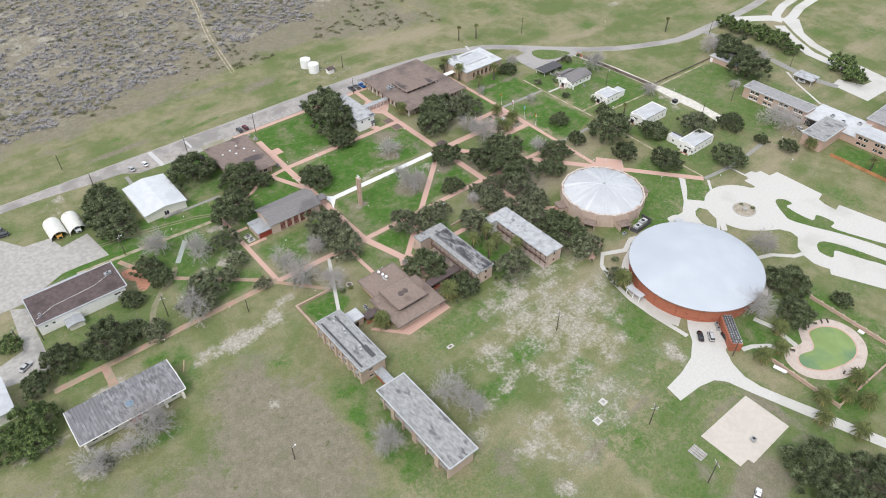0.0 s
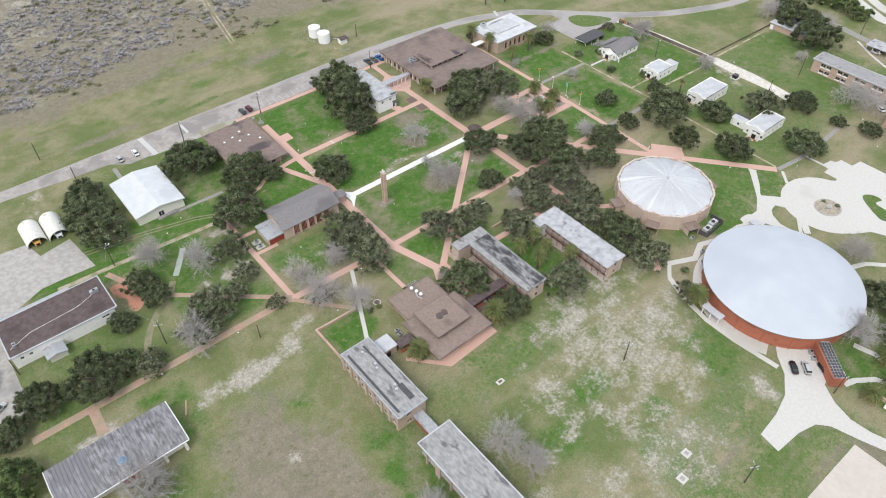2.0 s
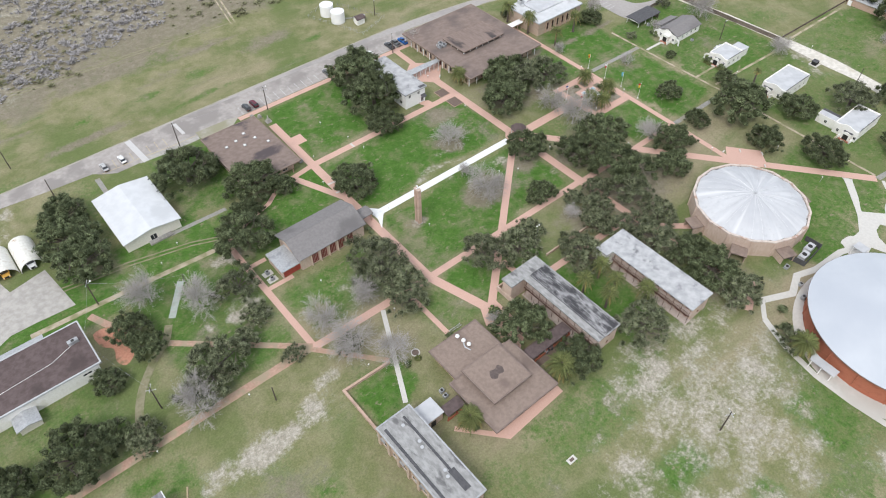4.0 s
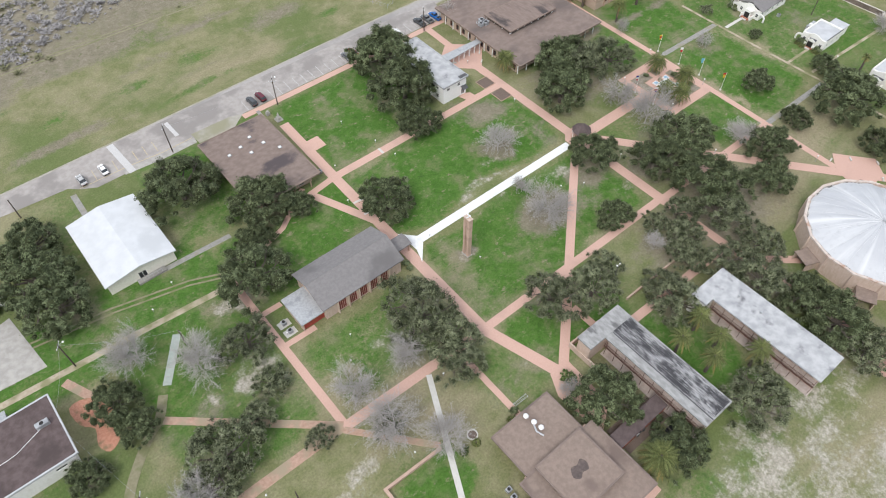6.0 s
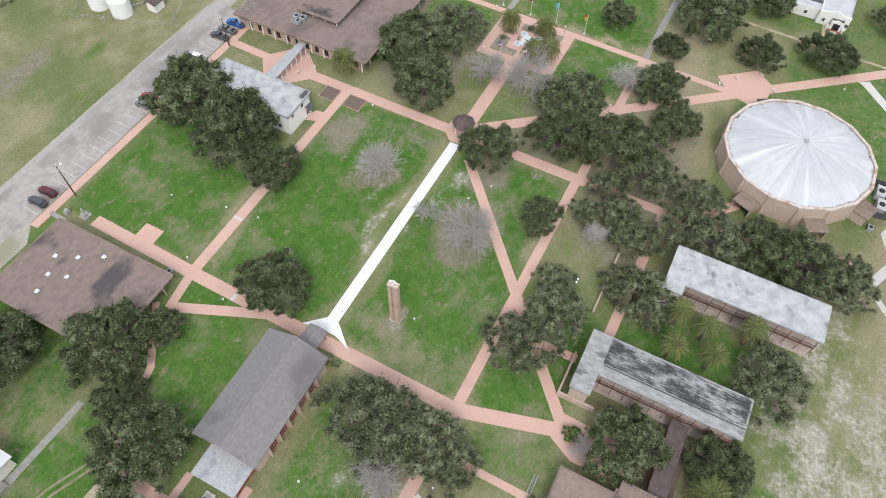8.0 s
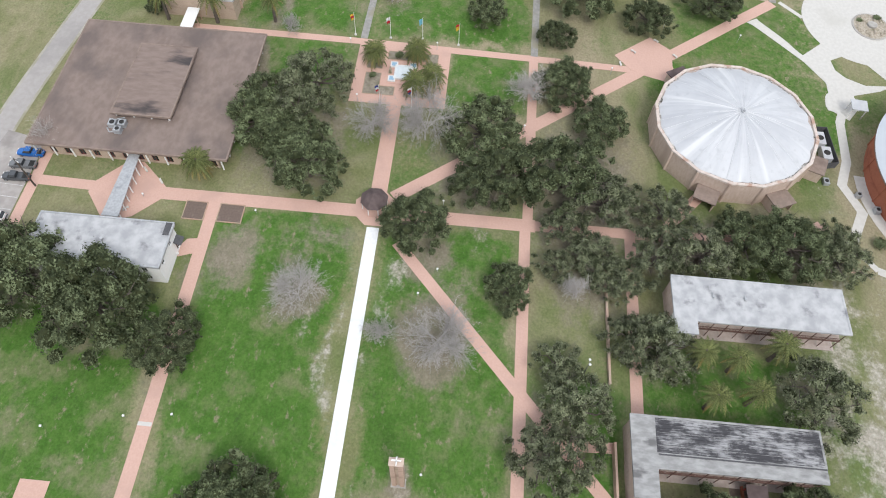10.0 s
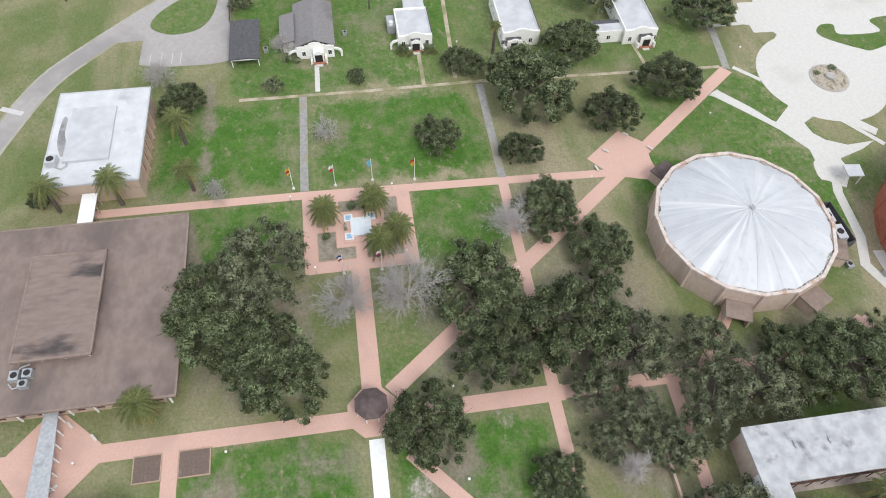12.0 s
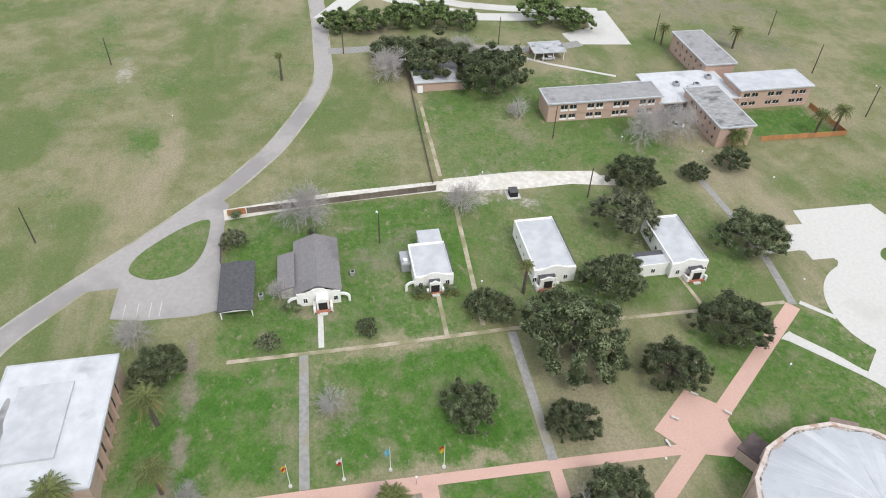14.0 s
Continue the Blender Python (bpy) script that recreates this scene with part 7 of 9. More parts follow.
# pads and small covers in the south field
for x, y, sx, sy in ((7.6, -143.1, 2.2, 2.2), (0.9, -146.7, 2.4, 2.4), (-14.7, -95.3, 2.4, 1.4)):
    c = thing("well_cover", x, y, "square concrete cover lying in the grass", "cover", "concrete covers")
    part("slab", Geo().box(x - sx / 2, x + sx / 2, y - sy / 2, y + sy / 2, -0.05, 0.22), CONCRETE, c)
    part("hatch", Geo().box(x - sx / 4, x + sx / 4, y - sy / 4, y + sy / 4, 0.22, 0.28), CONCRETE_OLD if y < -100 else MULCH, c)
t = thing("picnic_table", 15.2, -172.6, "grey weathered pallet stack lying in the grass", "pallet")
for k in range(4):
    part("plank", Geo().box(13.4 + 0.9 * k, 14.1 + 0.9 * k, -175, -170.4, 0, 0.25), CONCRETE_OLD, t)


# ---- west yard: gymnasium, arched sheds, tanks ----
def west_yard():
    t = thing("workshop", -104, 5.5, "long white building with a dark brown flat roof", "building")
    shell(t, -119.2, -89.4, -2.2, 13.6, 4.6, STUCCO_WHITE, south=bays(-118, -113, 2, 1.0, [(2.6, 3.6)]) + [(-93.5, -91.2, [(2.8, 3.6)])])
    flat_roof(t, -119.6, -88.4, -2.4, 14.2, 5.0, DARK_ROOF, edge=ROOF_PALE, rim=0.15)
    part("lean_roof", Geo().face([(-119.5, 14.2, 3.6), (-97.2, 14.2, 3.6), (-97.2, 18.0, 2.8), (-119.5, 18.0, 2.8)][::-1]).face([(-119.5, 14.2, 3.45), (-97.2, 14.2, 3.45), (-97.2, 18.0, 2.65), (-119.5, 18.0, 2.65)]).face([(-119.5, 18, 2.65), (-97.2, 18, 2.65), (-97.2, 18, 2.8), (-119.5, 18, 2.8)][::-1]), METAL_GREY, t)
    for x in (-119, -113, -107, -101, -97.6):
        part("lean_post", Geo().box(x, x + 0.2, 17.6, 17.8, 0, 2.7), METAL_GREY, t)
    part("porch", Geo().box(-111, -106, -6.4, -2.2, 0, 2.2), PAINTED_CREAM, t)
    part("porch_roof", gable(Geo(), -111.6, -105.6, -7.0, -1.9, 2.4, 3.2, axis="y"), METAL_GREY, t)
    part("roof_pipe", Geo().pipe([(-118.4, 1.0, 5.1), (-112, 4, 5.1), (-98, 5, 5.1), (-92, 7.4, 5.1)], 0.07, 4), WHITE_PAINT, t)
    ac_unit(-91.6, 7.8, 5.0, 2.6, 1.2, 1.0)
    ac_unit(-117, 1.6, 5.0, 0.9, 1.6, 1.0)
    for x0, y0, x1, y1, busmat, lab in ((-98.2, 46.6, -98.2, 58.4, None, "yellow"), (-91.2, 45.6, -91.2, 58.0, None, "white")):
        t = thing("quonset_hut", (x0 + x1) / 2, (y0 + y1) / 2, "arched white corrugated metal shed with an open end", "shed", "arched sheds")
        d = Vector((x1 - x0, y1 - y0))
        length = d.length
        d.normalize()
        s = Vector((d.y, -d.x))
        R = 3.35
        g = Geo()
        steps, rings = 14, 16
        for shell_r in (R, R - 0.12):
            base = len(g.v)
            for k in range(rings + 1):
                for i in range(steps + 1):
                    a = math.pi * i / steps
                    r = shell_r + (0.04 if k % 2 else 0)
                    c = Vector((x0, y0)) + d * (length * k / rings) + s * (r * math.cos(a))
                    g.v.append((c.x, c.y, r * math.sin(a)))
            for k in range(rings):
                for i in range(steps):
                    q = base + k * (steps + 1) + i
                    g.f.append((q, q + 1, q + steps + 2, q + steps + 1))
        part("arched_shell", g, surface("rusty_white_sheet", (0.62, 0.61, 0.55), (0.72, 0.71, 0.66), 1.5, (0.42, 0.30, 0.22), 0.5, (0.62, 0.75)) if "rusty_white_sheet" not in bpy.data.materials else bpy.data.materials["rusty_white_sheet"], t)
        g = Geo()
        e = Vector((x1, y1))
        g.face([(e.x + s.x * R * math.cos(math.pi * i / 14), e.y + s.y * R * math.cos(math.pi * i / 14), R * math.sin(math.pi * i / 14)) for i in range(15)])
        part("end_wall", g, METAL_GREY, t)
        bus(x0 + d.x * 3.5, y0 + d.y * 3.5, math.degrees(math.atan2(-d.y, -d.x)), lab)
    for x, y, r in ((54.8, 112.0, 2.9), (55.2, 104.2, 2.9)):
        t = thing("water_tank", x, y, "white cylindrical water tank in the open field", "tank", "water tanks")
        part("shell", Geo().disc(x, y, 0, 4.8, r, 24), WHITE_PAINT, t)
        part("lid", Geo().disc(x, y, 4.8, 5.4, r + 0.05, 24, 0.4), WHITE_PAINT, t)
        part("ladder", Geo().box(x + r, x + r + 0.1, y - 0.3, y + 0.3, 0, 5.0), METAL_GREY, t)
    t = thing("pump_house", 61.4, 97.4, "small white pump house with a brown roof", "shed")
    part("wall", Geo().box(59.6, 63.2, 95.9, 98.9, 0, 2.8), STUCCO_WHITE, t)
    part("roof", gable(Geo(), 59.2, 63.6, 95.5, 99.3, 2.7, 3.6), DARK_ROOF, t)
    t = thing("equipment_box", 64.5, 99.5, "grey pump equipment beside the tanks", "machine")
    part("body", Geo().box(63.9, 65.6, 98.9, 100.5, 0, 1.6), METAL_GREY, t)
    part("pipe", Geo().tube((58, 104, 0.5), (64, 100, 0.5), 0.15), METAL_GREY, t)
    t = thing("house", -137, -24, "white building beside the side drive", "building")
    part("wall", Geo().box(-150, -134.8, -32, -17, 0, 4.0), STUCCO_WHITE, t)
    part("roof", Geo().box(-150.5, -134.3, -32.5, -16.5, 4.0, 4.3), ROOF_PALE, t)


# ---- vehicles ----


def wheel(t, x, y, r=0.33, w=0.24):
    k = part("wheel", Geo().tube((x, y - w / 2, r), (x, y + w / 2, r), r, n=12), RUBBER, t)
    side = 1 if y > 0 else -1
    part("rim", Geo().tube((x, y + side * (w / 2 - 0.02), r), (x, y + side * (w / 2 + 0.02), r), r * 0.6, n=8), METAL_GREY, k)


def loft(profile, stations):
    """A body from cross-sections: stations of (x, half width, z bottom, z top, top half width)."""
    g = Geo()
    rings = []
    for x, hw, zb, zt, tw in stations:
        k = len(g.v)
        zm = zb + (zt - zb) * 0.62
        g.v += [(x, -hw * 0.94, zb), (x, -hw, zm), (x, -tw, zt), (x, tw, zt), (x, hw, zm), (x, hw * 0.94, zb)]
        rings.append(range(k, k + 6))
    for a, b in zip(rings, rings[1:]):
        for i in range(6):
            j = (i + 1) % 6
            g.f.append((a[i], a[j], b[j], b[i]))
    g.f.append(tuple(rings[0])[::-1])
    g.f.append(tuple(rings[-1]))
    return g


def car(x, y, turn, colour, label, kind="sedan"):
    """A parked car: its nose points along +x before the turn."""
    t = new("car")
    mat = bpy.data.materials.get("paint_" + colour[0]) or gloss("paint_" + colour[0], colour[1], 0.25)
    L = {"sedan": 4.7, "suv": 4.8, "pickup": 5.6}[kind]
    top = {"sedan": 0.95, "suv": 1.1, "pickup": 1.1}[kind]
    roof = {"sedan": 1.45, "suv": 1.75, "pickup": 1.8}[kind]
    h = L / 2
    part("body", loft(None, [(-h, 0.7, 0.4, top - 0.12, 0.62), (-h + 0.2, 0.88, 0.25, top, 0.8), (-0.8, 0.92, 0.22, top + 0.02, 0.84), (0.9, 0.92, 0.22, top, 0.84), (h - 0.6, 0.88, 0.24, top - 0.14, 0.78), (h, 0.68, 0.36, top - 0.3, 0.56)]), mat, t)
    if kind == "pickup":
        a, b, c, d = -0.5, -0.35, 0.75, 1.45
        part("bed", Geo().box(-h + 0.25, -0.6, -0.72, 0.72, top - 0.02, top + 0.012), RUBBER, t)
    elif kind == "suv":
        a, b, c, d = -h + 0.12, -h + 0.5, 0.45, 1.25
    else:
        a, b, c, d = -h + 0.65, -h + 1.35, 0.35, 1.2
    part("cabin_glazing", loft(None, [(a, 0.78, top - 0.05, top, 0.7), (b, 0.80, top - 0.05, roof - 0.06, 0.62), (c, 0.80, top - 0.05, roof - 0.06, 0.62), (d, 0.78, top - 0.05, top, 0.7)]), GLASS, t)
    part("roof_panel", Geo().box(b - 0.05, c + 0.05, -0.63, 0.63, roof - 0.07, roof), mat, t)
    for sx in (-h + 0.85, h - 0.9):
        for sy in (-0.82, 0.82):
            wheel(t, sx, sy)
    for sy in (-0.55, 0.55):
        part("headlight", Geo().box(h - 0.16, h + 0.0, sy - 0.14, sy + 0.14, top - 0.36, top - 0.24), WHITE_PAINT, t)
        part("tail_light", Geo().box(-h - 0.01, -h + 0.1, sy - 0.14, sy + 0.14, top - 0.34, top - 0.18), RED_PAINT, t)
    part("bumper", Geo().box(-h - 0.05, -h + 0.15, -0.7, 0.7, 0.35, 0.55).box(h - 0.1, h + 0.05, -0.62, 0.62, 0.32, 0.5), RUBBER, t)
    t.matrix_basis = pose(x, y, 0.09, 0, 0, turn)
    tagged(t, label, "car", "parked cars")
    return t


def bus(x, y, turn, colour):
    t = new("bus")
    mat = gloss("bus_" + colour, (0.62, 0.36, 0.08) if colour == "yellow" else (0.72, 0.73, 0.74), 0.4)
    part("body", Geo().box(-4.6, 2.8, -1.15, 1.15, 0.5, 2.9), mat, t)
    part("hood", Geo().box(2.8, 4.0, -1.0, 1.0, 0.5, 1.5), mat, t)
    part("windscreen", Geo().box(2.78, 2.86, -1.0, 1.0, 1.6, 2.6), GLASS, t)
    part("grille", Geo().box(4.0, 4.06, -0.6, 0.6, 0.6, 1.2), DARK, t)
    for k in range(5):
        for sy in (-1.17, 1.13):
            part("side_window", Geo().box(-4.2 + k * 1.3, -3.2 + k * 1.3, sy, sy + 0.04, 1.7, 2.5), GLASS, t)
    for sx in (-3.0, 2.9):
        for sy in (-1.0, 1.0):
            wheel(t, sx, sy, 0.45, 0.3)
    for sy in (-0.75, 0.75):
        part("headlight", Geo().box(4.0, 4.05, sy - 0.12, sy + 0.12, 0.9, 1.1), WHITE_PAINT, t)
    t.matrix_basis = pose(x, y, 0.1, 0, 0, turn)
    tagged(t, f"{colour} minibus parked inside an arched shed", "bus", "parked buses")


west_yard()
BLACK, SILVER, WHITE, DKGREY, RED, MAROON_C, BLUE, GREY = ("black", (0.012, 0.012, 0.014)), ("silver", (0.42, 0.42, 0.42)), ("white", (0.70, 0.70, 0.70)), ("charcoal", (0.06, 0.065, 0.07)), ("red", (0.32, 0.02, 0.03)), ("maroon", (0.10, 0.012, 0.025)), ("blue", (0.015, 0.11, 0.36)), ("grey", (0.14, 0.145, 0.15))
car(-58.4, 75.4, 92, SILVER, "silver saloon car parked nose to the road", "sedan")
car(-52.2, 75.4, 92, WHITE, "white saloon car parked beside the lawn", "sedan")
car(-5.6, 74.4, 92, DKGREY, "charcoal sports utility car parked on the strip", "suv")
car(-2.4, 74.6, 92, MAROON_C, "dark maroon sports utility car parked on the strip", "suv")
car(29.6, 74.4, 92, GREY, "grey car parked on the strip", "sedan")
car(32.4, 74.9, 92, RED, "bright red car parked under the oak", "sedan")
car(40.4, 75.6, 92, BLACK, "black car half hidden under the oak", "sedan")
car(49.8, 74.4, 92, WHITE, "white sports utility car parked under the oak", "suv")
car(59.7, 73.9, 92, DKGREY, "dark pickup truck parked by the walkway", "pickup")
car(62.9, 73.8, 92, GREY, "grey pickup truck parked by the walkway", "pickup")
car(66.1, 73.4, 92, BLUE, "bright blue pickup truck parked by the walkway", "pickup")
car(54.1, -146.8, 46, BLACK, "black saloon car on the white drive", "sedan")
car(56.8, -149.2, 46, SILVER, "silver car on the white drive", "suv")
car(60.4, -152.6, 60, BLACK, "black compact car beside the brick garage", "sedan")
car(15.7, -191.6, 20, WHITE, "white pickup truck at the field's edge", "pickup").location[2] = 0.01
for x, y, c in ((-116.5, 66.5, GREY), (-115.5, 62.5, DKGREY), (-121, 64.4, BLACK)):
    car(x, y, 170, c, "dark car parked on the old yard", "suv")
car(-127.5, -13.5, 30, SILVER, "silver car half under a tree on the side drive", "sedan")
car(252.8, -75, 90, SILVER, "silver car under the pavilion roof", "sedan")
car(206.5, -99.4, 60, WHITE, "small white utility cart by the residence hall", "sedan")

# ---- fountain plaza ----
def plaza():
    LAYER[0] += 0.004
    z = LAYER[0]
    solid("pavement", Geo().box(88.8, 108.6, -12.0, 9.9, -0.1, z), PAVER, "terracotta paved plaza round the fountain", "path", kind="structure")
    for pts in ([(102.1, 7.2), (102.1, 3.6), (99.7, 3.6), (99.7, 7.2)], [(105.7, 2.7), (105.7, -9.2), (100.1, -9.2), (100.1, -6.3), (103.0, -6.3), (103.0, 2.7)],
                [(96.4, -2.2), (91.4, -2.2), (91.4, -9.3), (96.4, -9.3)], [(98.2, 7.2), (98.2, 3.6), (94.2, 3.6), (94.2, 0), (91.5, 0), (91.5, 7.2)]):
        b = thing("planting_bed", sum(p[0] for p in pts) / len(pts), sum(p[1] for p in pts) / len(pts), "bare grey-brown planting bed set in the paving", "flower bed", "planting beds")
        part("soil", Geo().prism(pts, 0, z + 0.02), BED_SOIL, b)
        for p, q in zip(pts, pts[1:] + pts[:1]):
            g = Geo()
            g.strip([p, q], 0.14, 0, z + 0.07)
            part("edging", g, PAVER_WORN, b)
    t = thing("fountain", 98.7, -1.4, "square pale blue tiled fountain basin with corner troughs", "fountain")
    part("plinth", Geo().box(95.2, 102.4, -5.4, 2.2, z, z + 0.12), PAVER, t)
    for b in ((96.5, 96.8, -3.5, 0.6), (100.6, 100.9, -3.5, 0.6), (96.8, 100.6, -3.5, -3.2), (96.8, 100.6, 0.3, 0.6)):
        part("basin_wall", Geo().box(*b, z + 0.12, z + 0.55), BASIN_RIM, t)
    part("basin_floor", Geo().box(96.8, 100.6, -3.2, 0.3, z + 0.12, z + 0.4), FOUNTAIN_FLOOR, t)
    for x, y in ((101.1, 0.9), (101.1, -3.6), (96.5, 1.0), (96.5, -3.7)):
        k = part("trough", Geo().box(x - 0.85, x + 0.85, y - 0.85, y + 0.85, z + 0.12, z + 0.45), BASIN_RIM, t)
        part("trough_water", Geo().box(x - 0.55, x + 0.55, y - 0.55, y + 0.55, z + 0.45, z + 0.47), BLUE_TILE, k)
    s = thing("statue", 98.9, 1.6, "small brown stone statue group beside the fountain", "statue")
    part("figure", Geo().box(98.2, 99.6, 1.2, 2.0, z + 0.12, z + 0.3).disc(98.5, 1.6, z + 0.3, z + 1.4, 0.3, 8, 0.17).disc(99.3, 1.6, z + 0.3, z + 1.2, 0.3, 8, 0.17), STONE, s)


plaza()


def flag(x, y, colours, label, h=6.5):
    """A limp flag on a pole with a round concrete foot."""
    t = thing("flagpole", x, y, label, "flagpole", "flagpoles")
    part("foot", Geo().disc(x, y, 0, 0.3, 0.34, 12, 0.3), CONCRETE, t)
    part("pole", Geo().tube((x, y, 0.3), (x, y, h), 0.06, 0.04, 8), WHITE_PAINT, t)
    part("ball", Geo().disc(x, y, h, h + 0.15, 0.09, 8, 0.04), METAL_GREY, t)
    n = len(colours)
    for i, c in enumerate(colours):
        z1, z0 = h - 0.1 - 1.7 * i / n, h - 0.1 - 1.7 * (i + 1) / n
        g = Geo()
        k, w = 8, 0.9
        for z in (z1, z0):
            drop = (h - 0.1 - z) * 0.12
            for m in range(k + 1):
                f = m / k
                g.v.append((x - 0.02 - 0.12 * math.sin(f * 9 + i), y + 0.06 + f * (w - drop), z - 0.55 * f))
        for m in range(k):
            g.f.append((m, m + 1, k + 2 + m, k + 1 + m))
        part("cloth", g, bpy.data.materials.get("cloth_%d_%d_%d" % tuple(int(v * 99) for v in c)) or surface("cloth_%d_%d_%d" % tuple(int(v * 99) for v in c), c, tuple(v * 0.85 for v in c), 3, roughness=0.9, bump=0), t)


R_, W_, Y_, B_, L_, G_ = (0.42, 0.02, 0.03), (0.72, 0.72, 0.72), (0.62, 0.42, 0.05), (0.03, 0.05, 0.2), (0.16, 0.42, 0.52), (0.05, 0.25, 0.08)
flag(110.4, 11.5, [Y_, R_, Y_], "white flagpole with a limp yellow and red flag")
flag(110.2, 2.9, [W_, R_], "white flagpole with a limp white and red flag")
flag(110.7, -4.8, [L_, L_], "white flagpole with a limp pale blue flag")
flag(109.8, -13.6, [R_, Y_, Y_], "white flagpole with a limp red and yellow flag")
flag(88.3, 2.6, [B_, W_, R_], "white flagpole with a limp dark blue, white and red flag")
flag(88.3, -4.6, [W_, R_, B_], "white flagpole with a limp striped flag")


def gazebo(x=60.7, y=-0.1):
    t = thing("gazebo", x, y, "octagonal gazebo with a dark brown shingle roof", "gazebo")
    g = Geo()
    ring = [(x + 2.9 * math.cos(radians(45 * i + 22.5)), y + 2.9 * math.sin(radians(45 * i + 22.5))) for i in range(8)]
    for i in range(8):
        a, b = ring[i], ring[(i + 1) % 8]
        g.face([(*a, 2.6), (*b, 2.6), (x, y, 4.6)])
        g.face([(*b, 2.5), (*a, 2.5), (x, y, 4.45)])
        g.face([(*a, 2.5), (*b, 2.5), (*b, 2.6), (*a, 2.6)])
    part("roof", g, DARK_ROOF, t)
    for i in range(8):
        a = ring[i]
        part("post", Geo().tube((x + (a[0] - x) * 0.9, y + (a[1] - y) * 0.9, 0), (x + (a[0] - x) * 0.9, y + (a[1] - y) * 0.9, 2.55), 0.09, n=6), WHITE_PAINT, t)
    part("floor", Geo().prism(ring, 0, 0.25), PAVER, t)


gazebo()

# flat soil beds where the walks meet
for x0, x1, y0, y1 in ((53.7, 57.8, 33.8, 37.9), (53.7, 57.8, 26.2, 30.9)):
    b = thing("planting_bed", (x0 + x1) / 2, (y0 + y1) / 2, "square bed of bare brown soil with a pale border", "flower bed", "planting beds")
    part("soil", Geo().box(x0, x1, y0, y1, 0, 0.16), MULCH, b)
    g = Geo()
    for c in ((x0 - 0.2, x0, y0 - 0.2, y1 + 0.2), (x1, x1 + 0.2, y0 - 0.2, y1 + 0.2), (x0, x1, y0 - 0.2, y0), (x0, x1, y1, y1 + 0.2)):
        g.box(*c, 0, 0.2)
    part("border", g, PAVER_WORN, b)


def rock_island():
    t = thing("rock_garden", 129.0, -117.2, "round rock garden in the middle of the drive", "garden")
    z = LAYER[0]
    part("kerb", Geo().prism(arc(129.0, -117.2, 4.9, 0, 345, 23, 4.7), 0, z + 0.14), CONCRETE_OLD, t)
    part("gravel", Geo().prism(arc(129.0, -117.2, 4.5, 0, 345, 23, 4.3), 0, z + 0.2), STONE, t)
    for i in range(34):
        a, r = i * 2.4, 0.8 + 3.4 * math.sqrt(random.random())
        x, y, s = 129.0 + r * math.cos(a), -117.2 + r * math.sin(a) * 0.95, random.uniform(0.2, 0.55)
        part("rock", Geo().disc(x, y, z + 0.15, z + 0.2 + s * 0.7, s, 6, s * random.uniform(0.4, 0.7)), STONE, t)
    part("ring", Geo().prism(arc(129.2, -117.4, 1.2, 0, 330, 11), 0, z + 0.7), CONCRETE_OLD, t)


rock_island()


# ---- poles, lamps and lines ----
def utility_pole(x, y, h, label, arm=0, lamp=False, turn=0):
    t = thing("utility_pole", x, y, label, "utility pole", "utility poles")
    part("pole", Geo().tube((x, y, 0), (x, y, h), 0.19, 0.13, 8), WOOD_DARK, t)
    for k in range(arm):
        z = h - 0.5 - 0.8 * k
        dx, dy = math.cos(radians(turn + 90 * k)) * 1.2, math.sin(radians(turn + 90 * k)) * 1.2
        a = part("crossarm", Geo().tube((x - dx, y - dy, z), (x + dx, y + dy, z), 0.09, n=4), METAL_GREY, t)
        for f in (-0.9, 0.0, 0.9):
            part("insulator", Geo().disc(x + dx * f, y + dy * f, z + 0.08, z + 0.3, 0.07, 6), WHITE_PAINT, a)
    if lamp:
        part("lamp_arm", Geo().tube((x, y, h - 0.7), (x + 1.1, y + 0.2, h - 0.3), 0.05, n=4), METAL_GREY, t)
        part("lamp_head", Geo().disc(x + 1.2, y + 0.22, h - 0.45, h - 0.25, 0.28, 8, 0.2), WHITE_PAINT, t)
    return t


POLES = [(0.1, 68.8, 10, 2, 1), (-33.9, 70.1, 10, 1, 0), (-81.9, 20.8, 9.5, 1, 1), (-60.2, 9.8, 6.5, 0, 0), (-82.3, -21, 10, 2, 0), (-59.5, -37.1, 6, 0, 0), (-77.1, -98.8, 6.5, 0, 1), (18.4, -113.2, 9, 2, 0), (12.2, -157.5, 9.5, 2, 0), (9.2, -180.2, 10.5, 1, 0)]
POLES_FAR = [(55.2, -158.7, 9, 2, 0), (-82.5, 95.7, 8, 0, 0), (179.6, 66.7, 10, 0, 0), (168.1, -9.3, 8.5, 0, 1), (205.4, -62, 10, 0, 0), (177.6, -62.5, 9, 0, 0), (265.7, -8, 9, 0, 0), (266.9, 65.4, 9, 0, 0), (265.7, -61.1, 10, 0, 0), (262.4, -116.9, 10, 0, 0), (261.8, -161, 9, 0, 0), (232, -159.5, 10, 0, 0), (203.9, -159.4, 10, 0, 1), (58.2, 69.6, 9, 1, 0), (-126, -2, 8, 1, 0), (-119.5, -4.5, 7, 0, 0), (-76, 73, 7, 0, 0), (70, 98, 8, 1, 0)]
for x, y, h, arm, lampy in POLES + POLES_FAR:
    utility_pole(x, y, h, "weathered timber utility pole" + (" with crossarms" if arm else "") + (" and a lamp" if lampy else ""), arm, bool(lampy), 60)


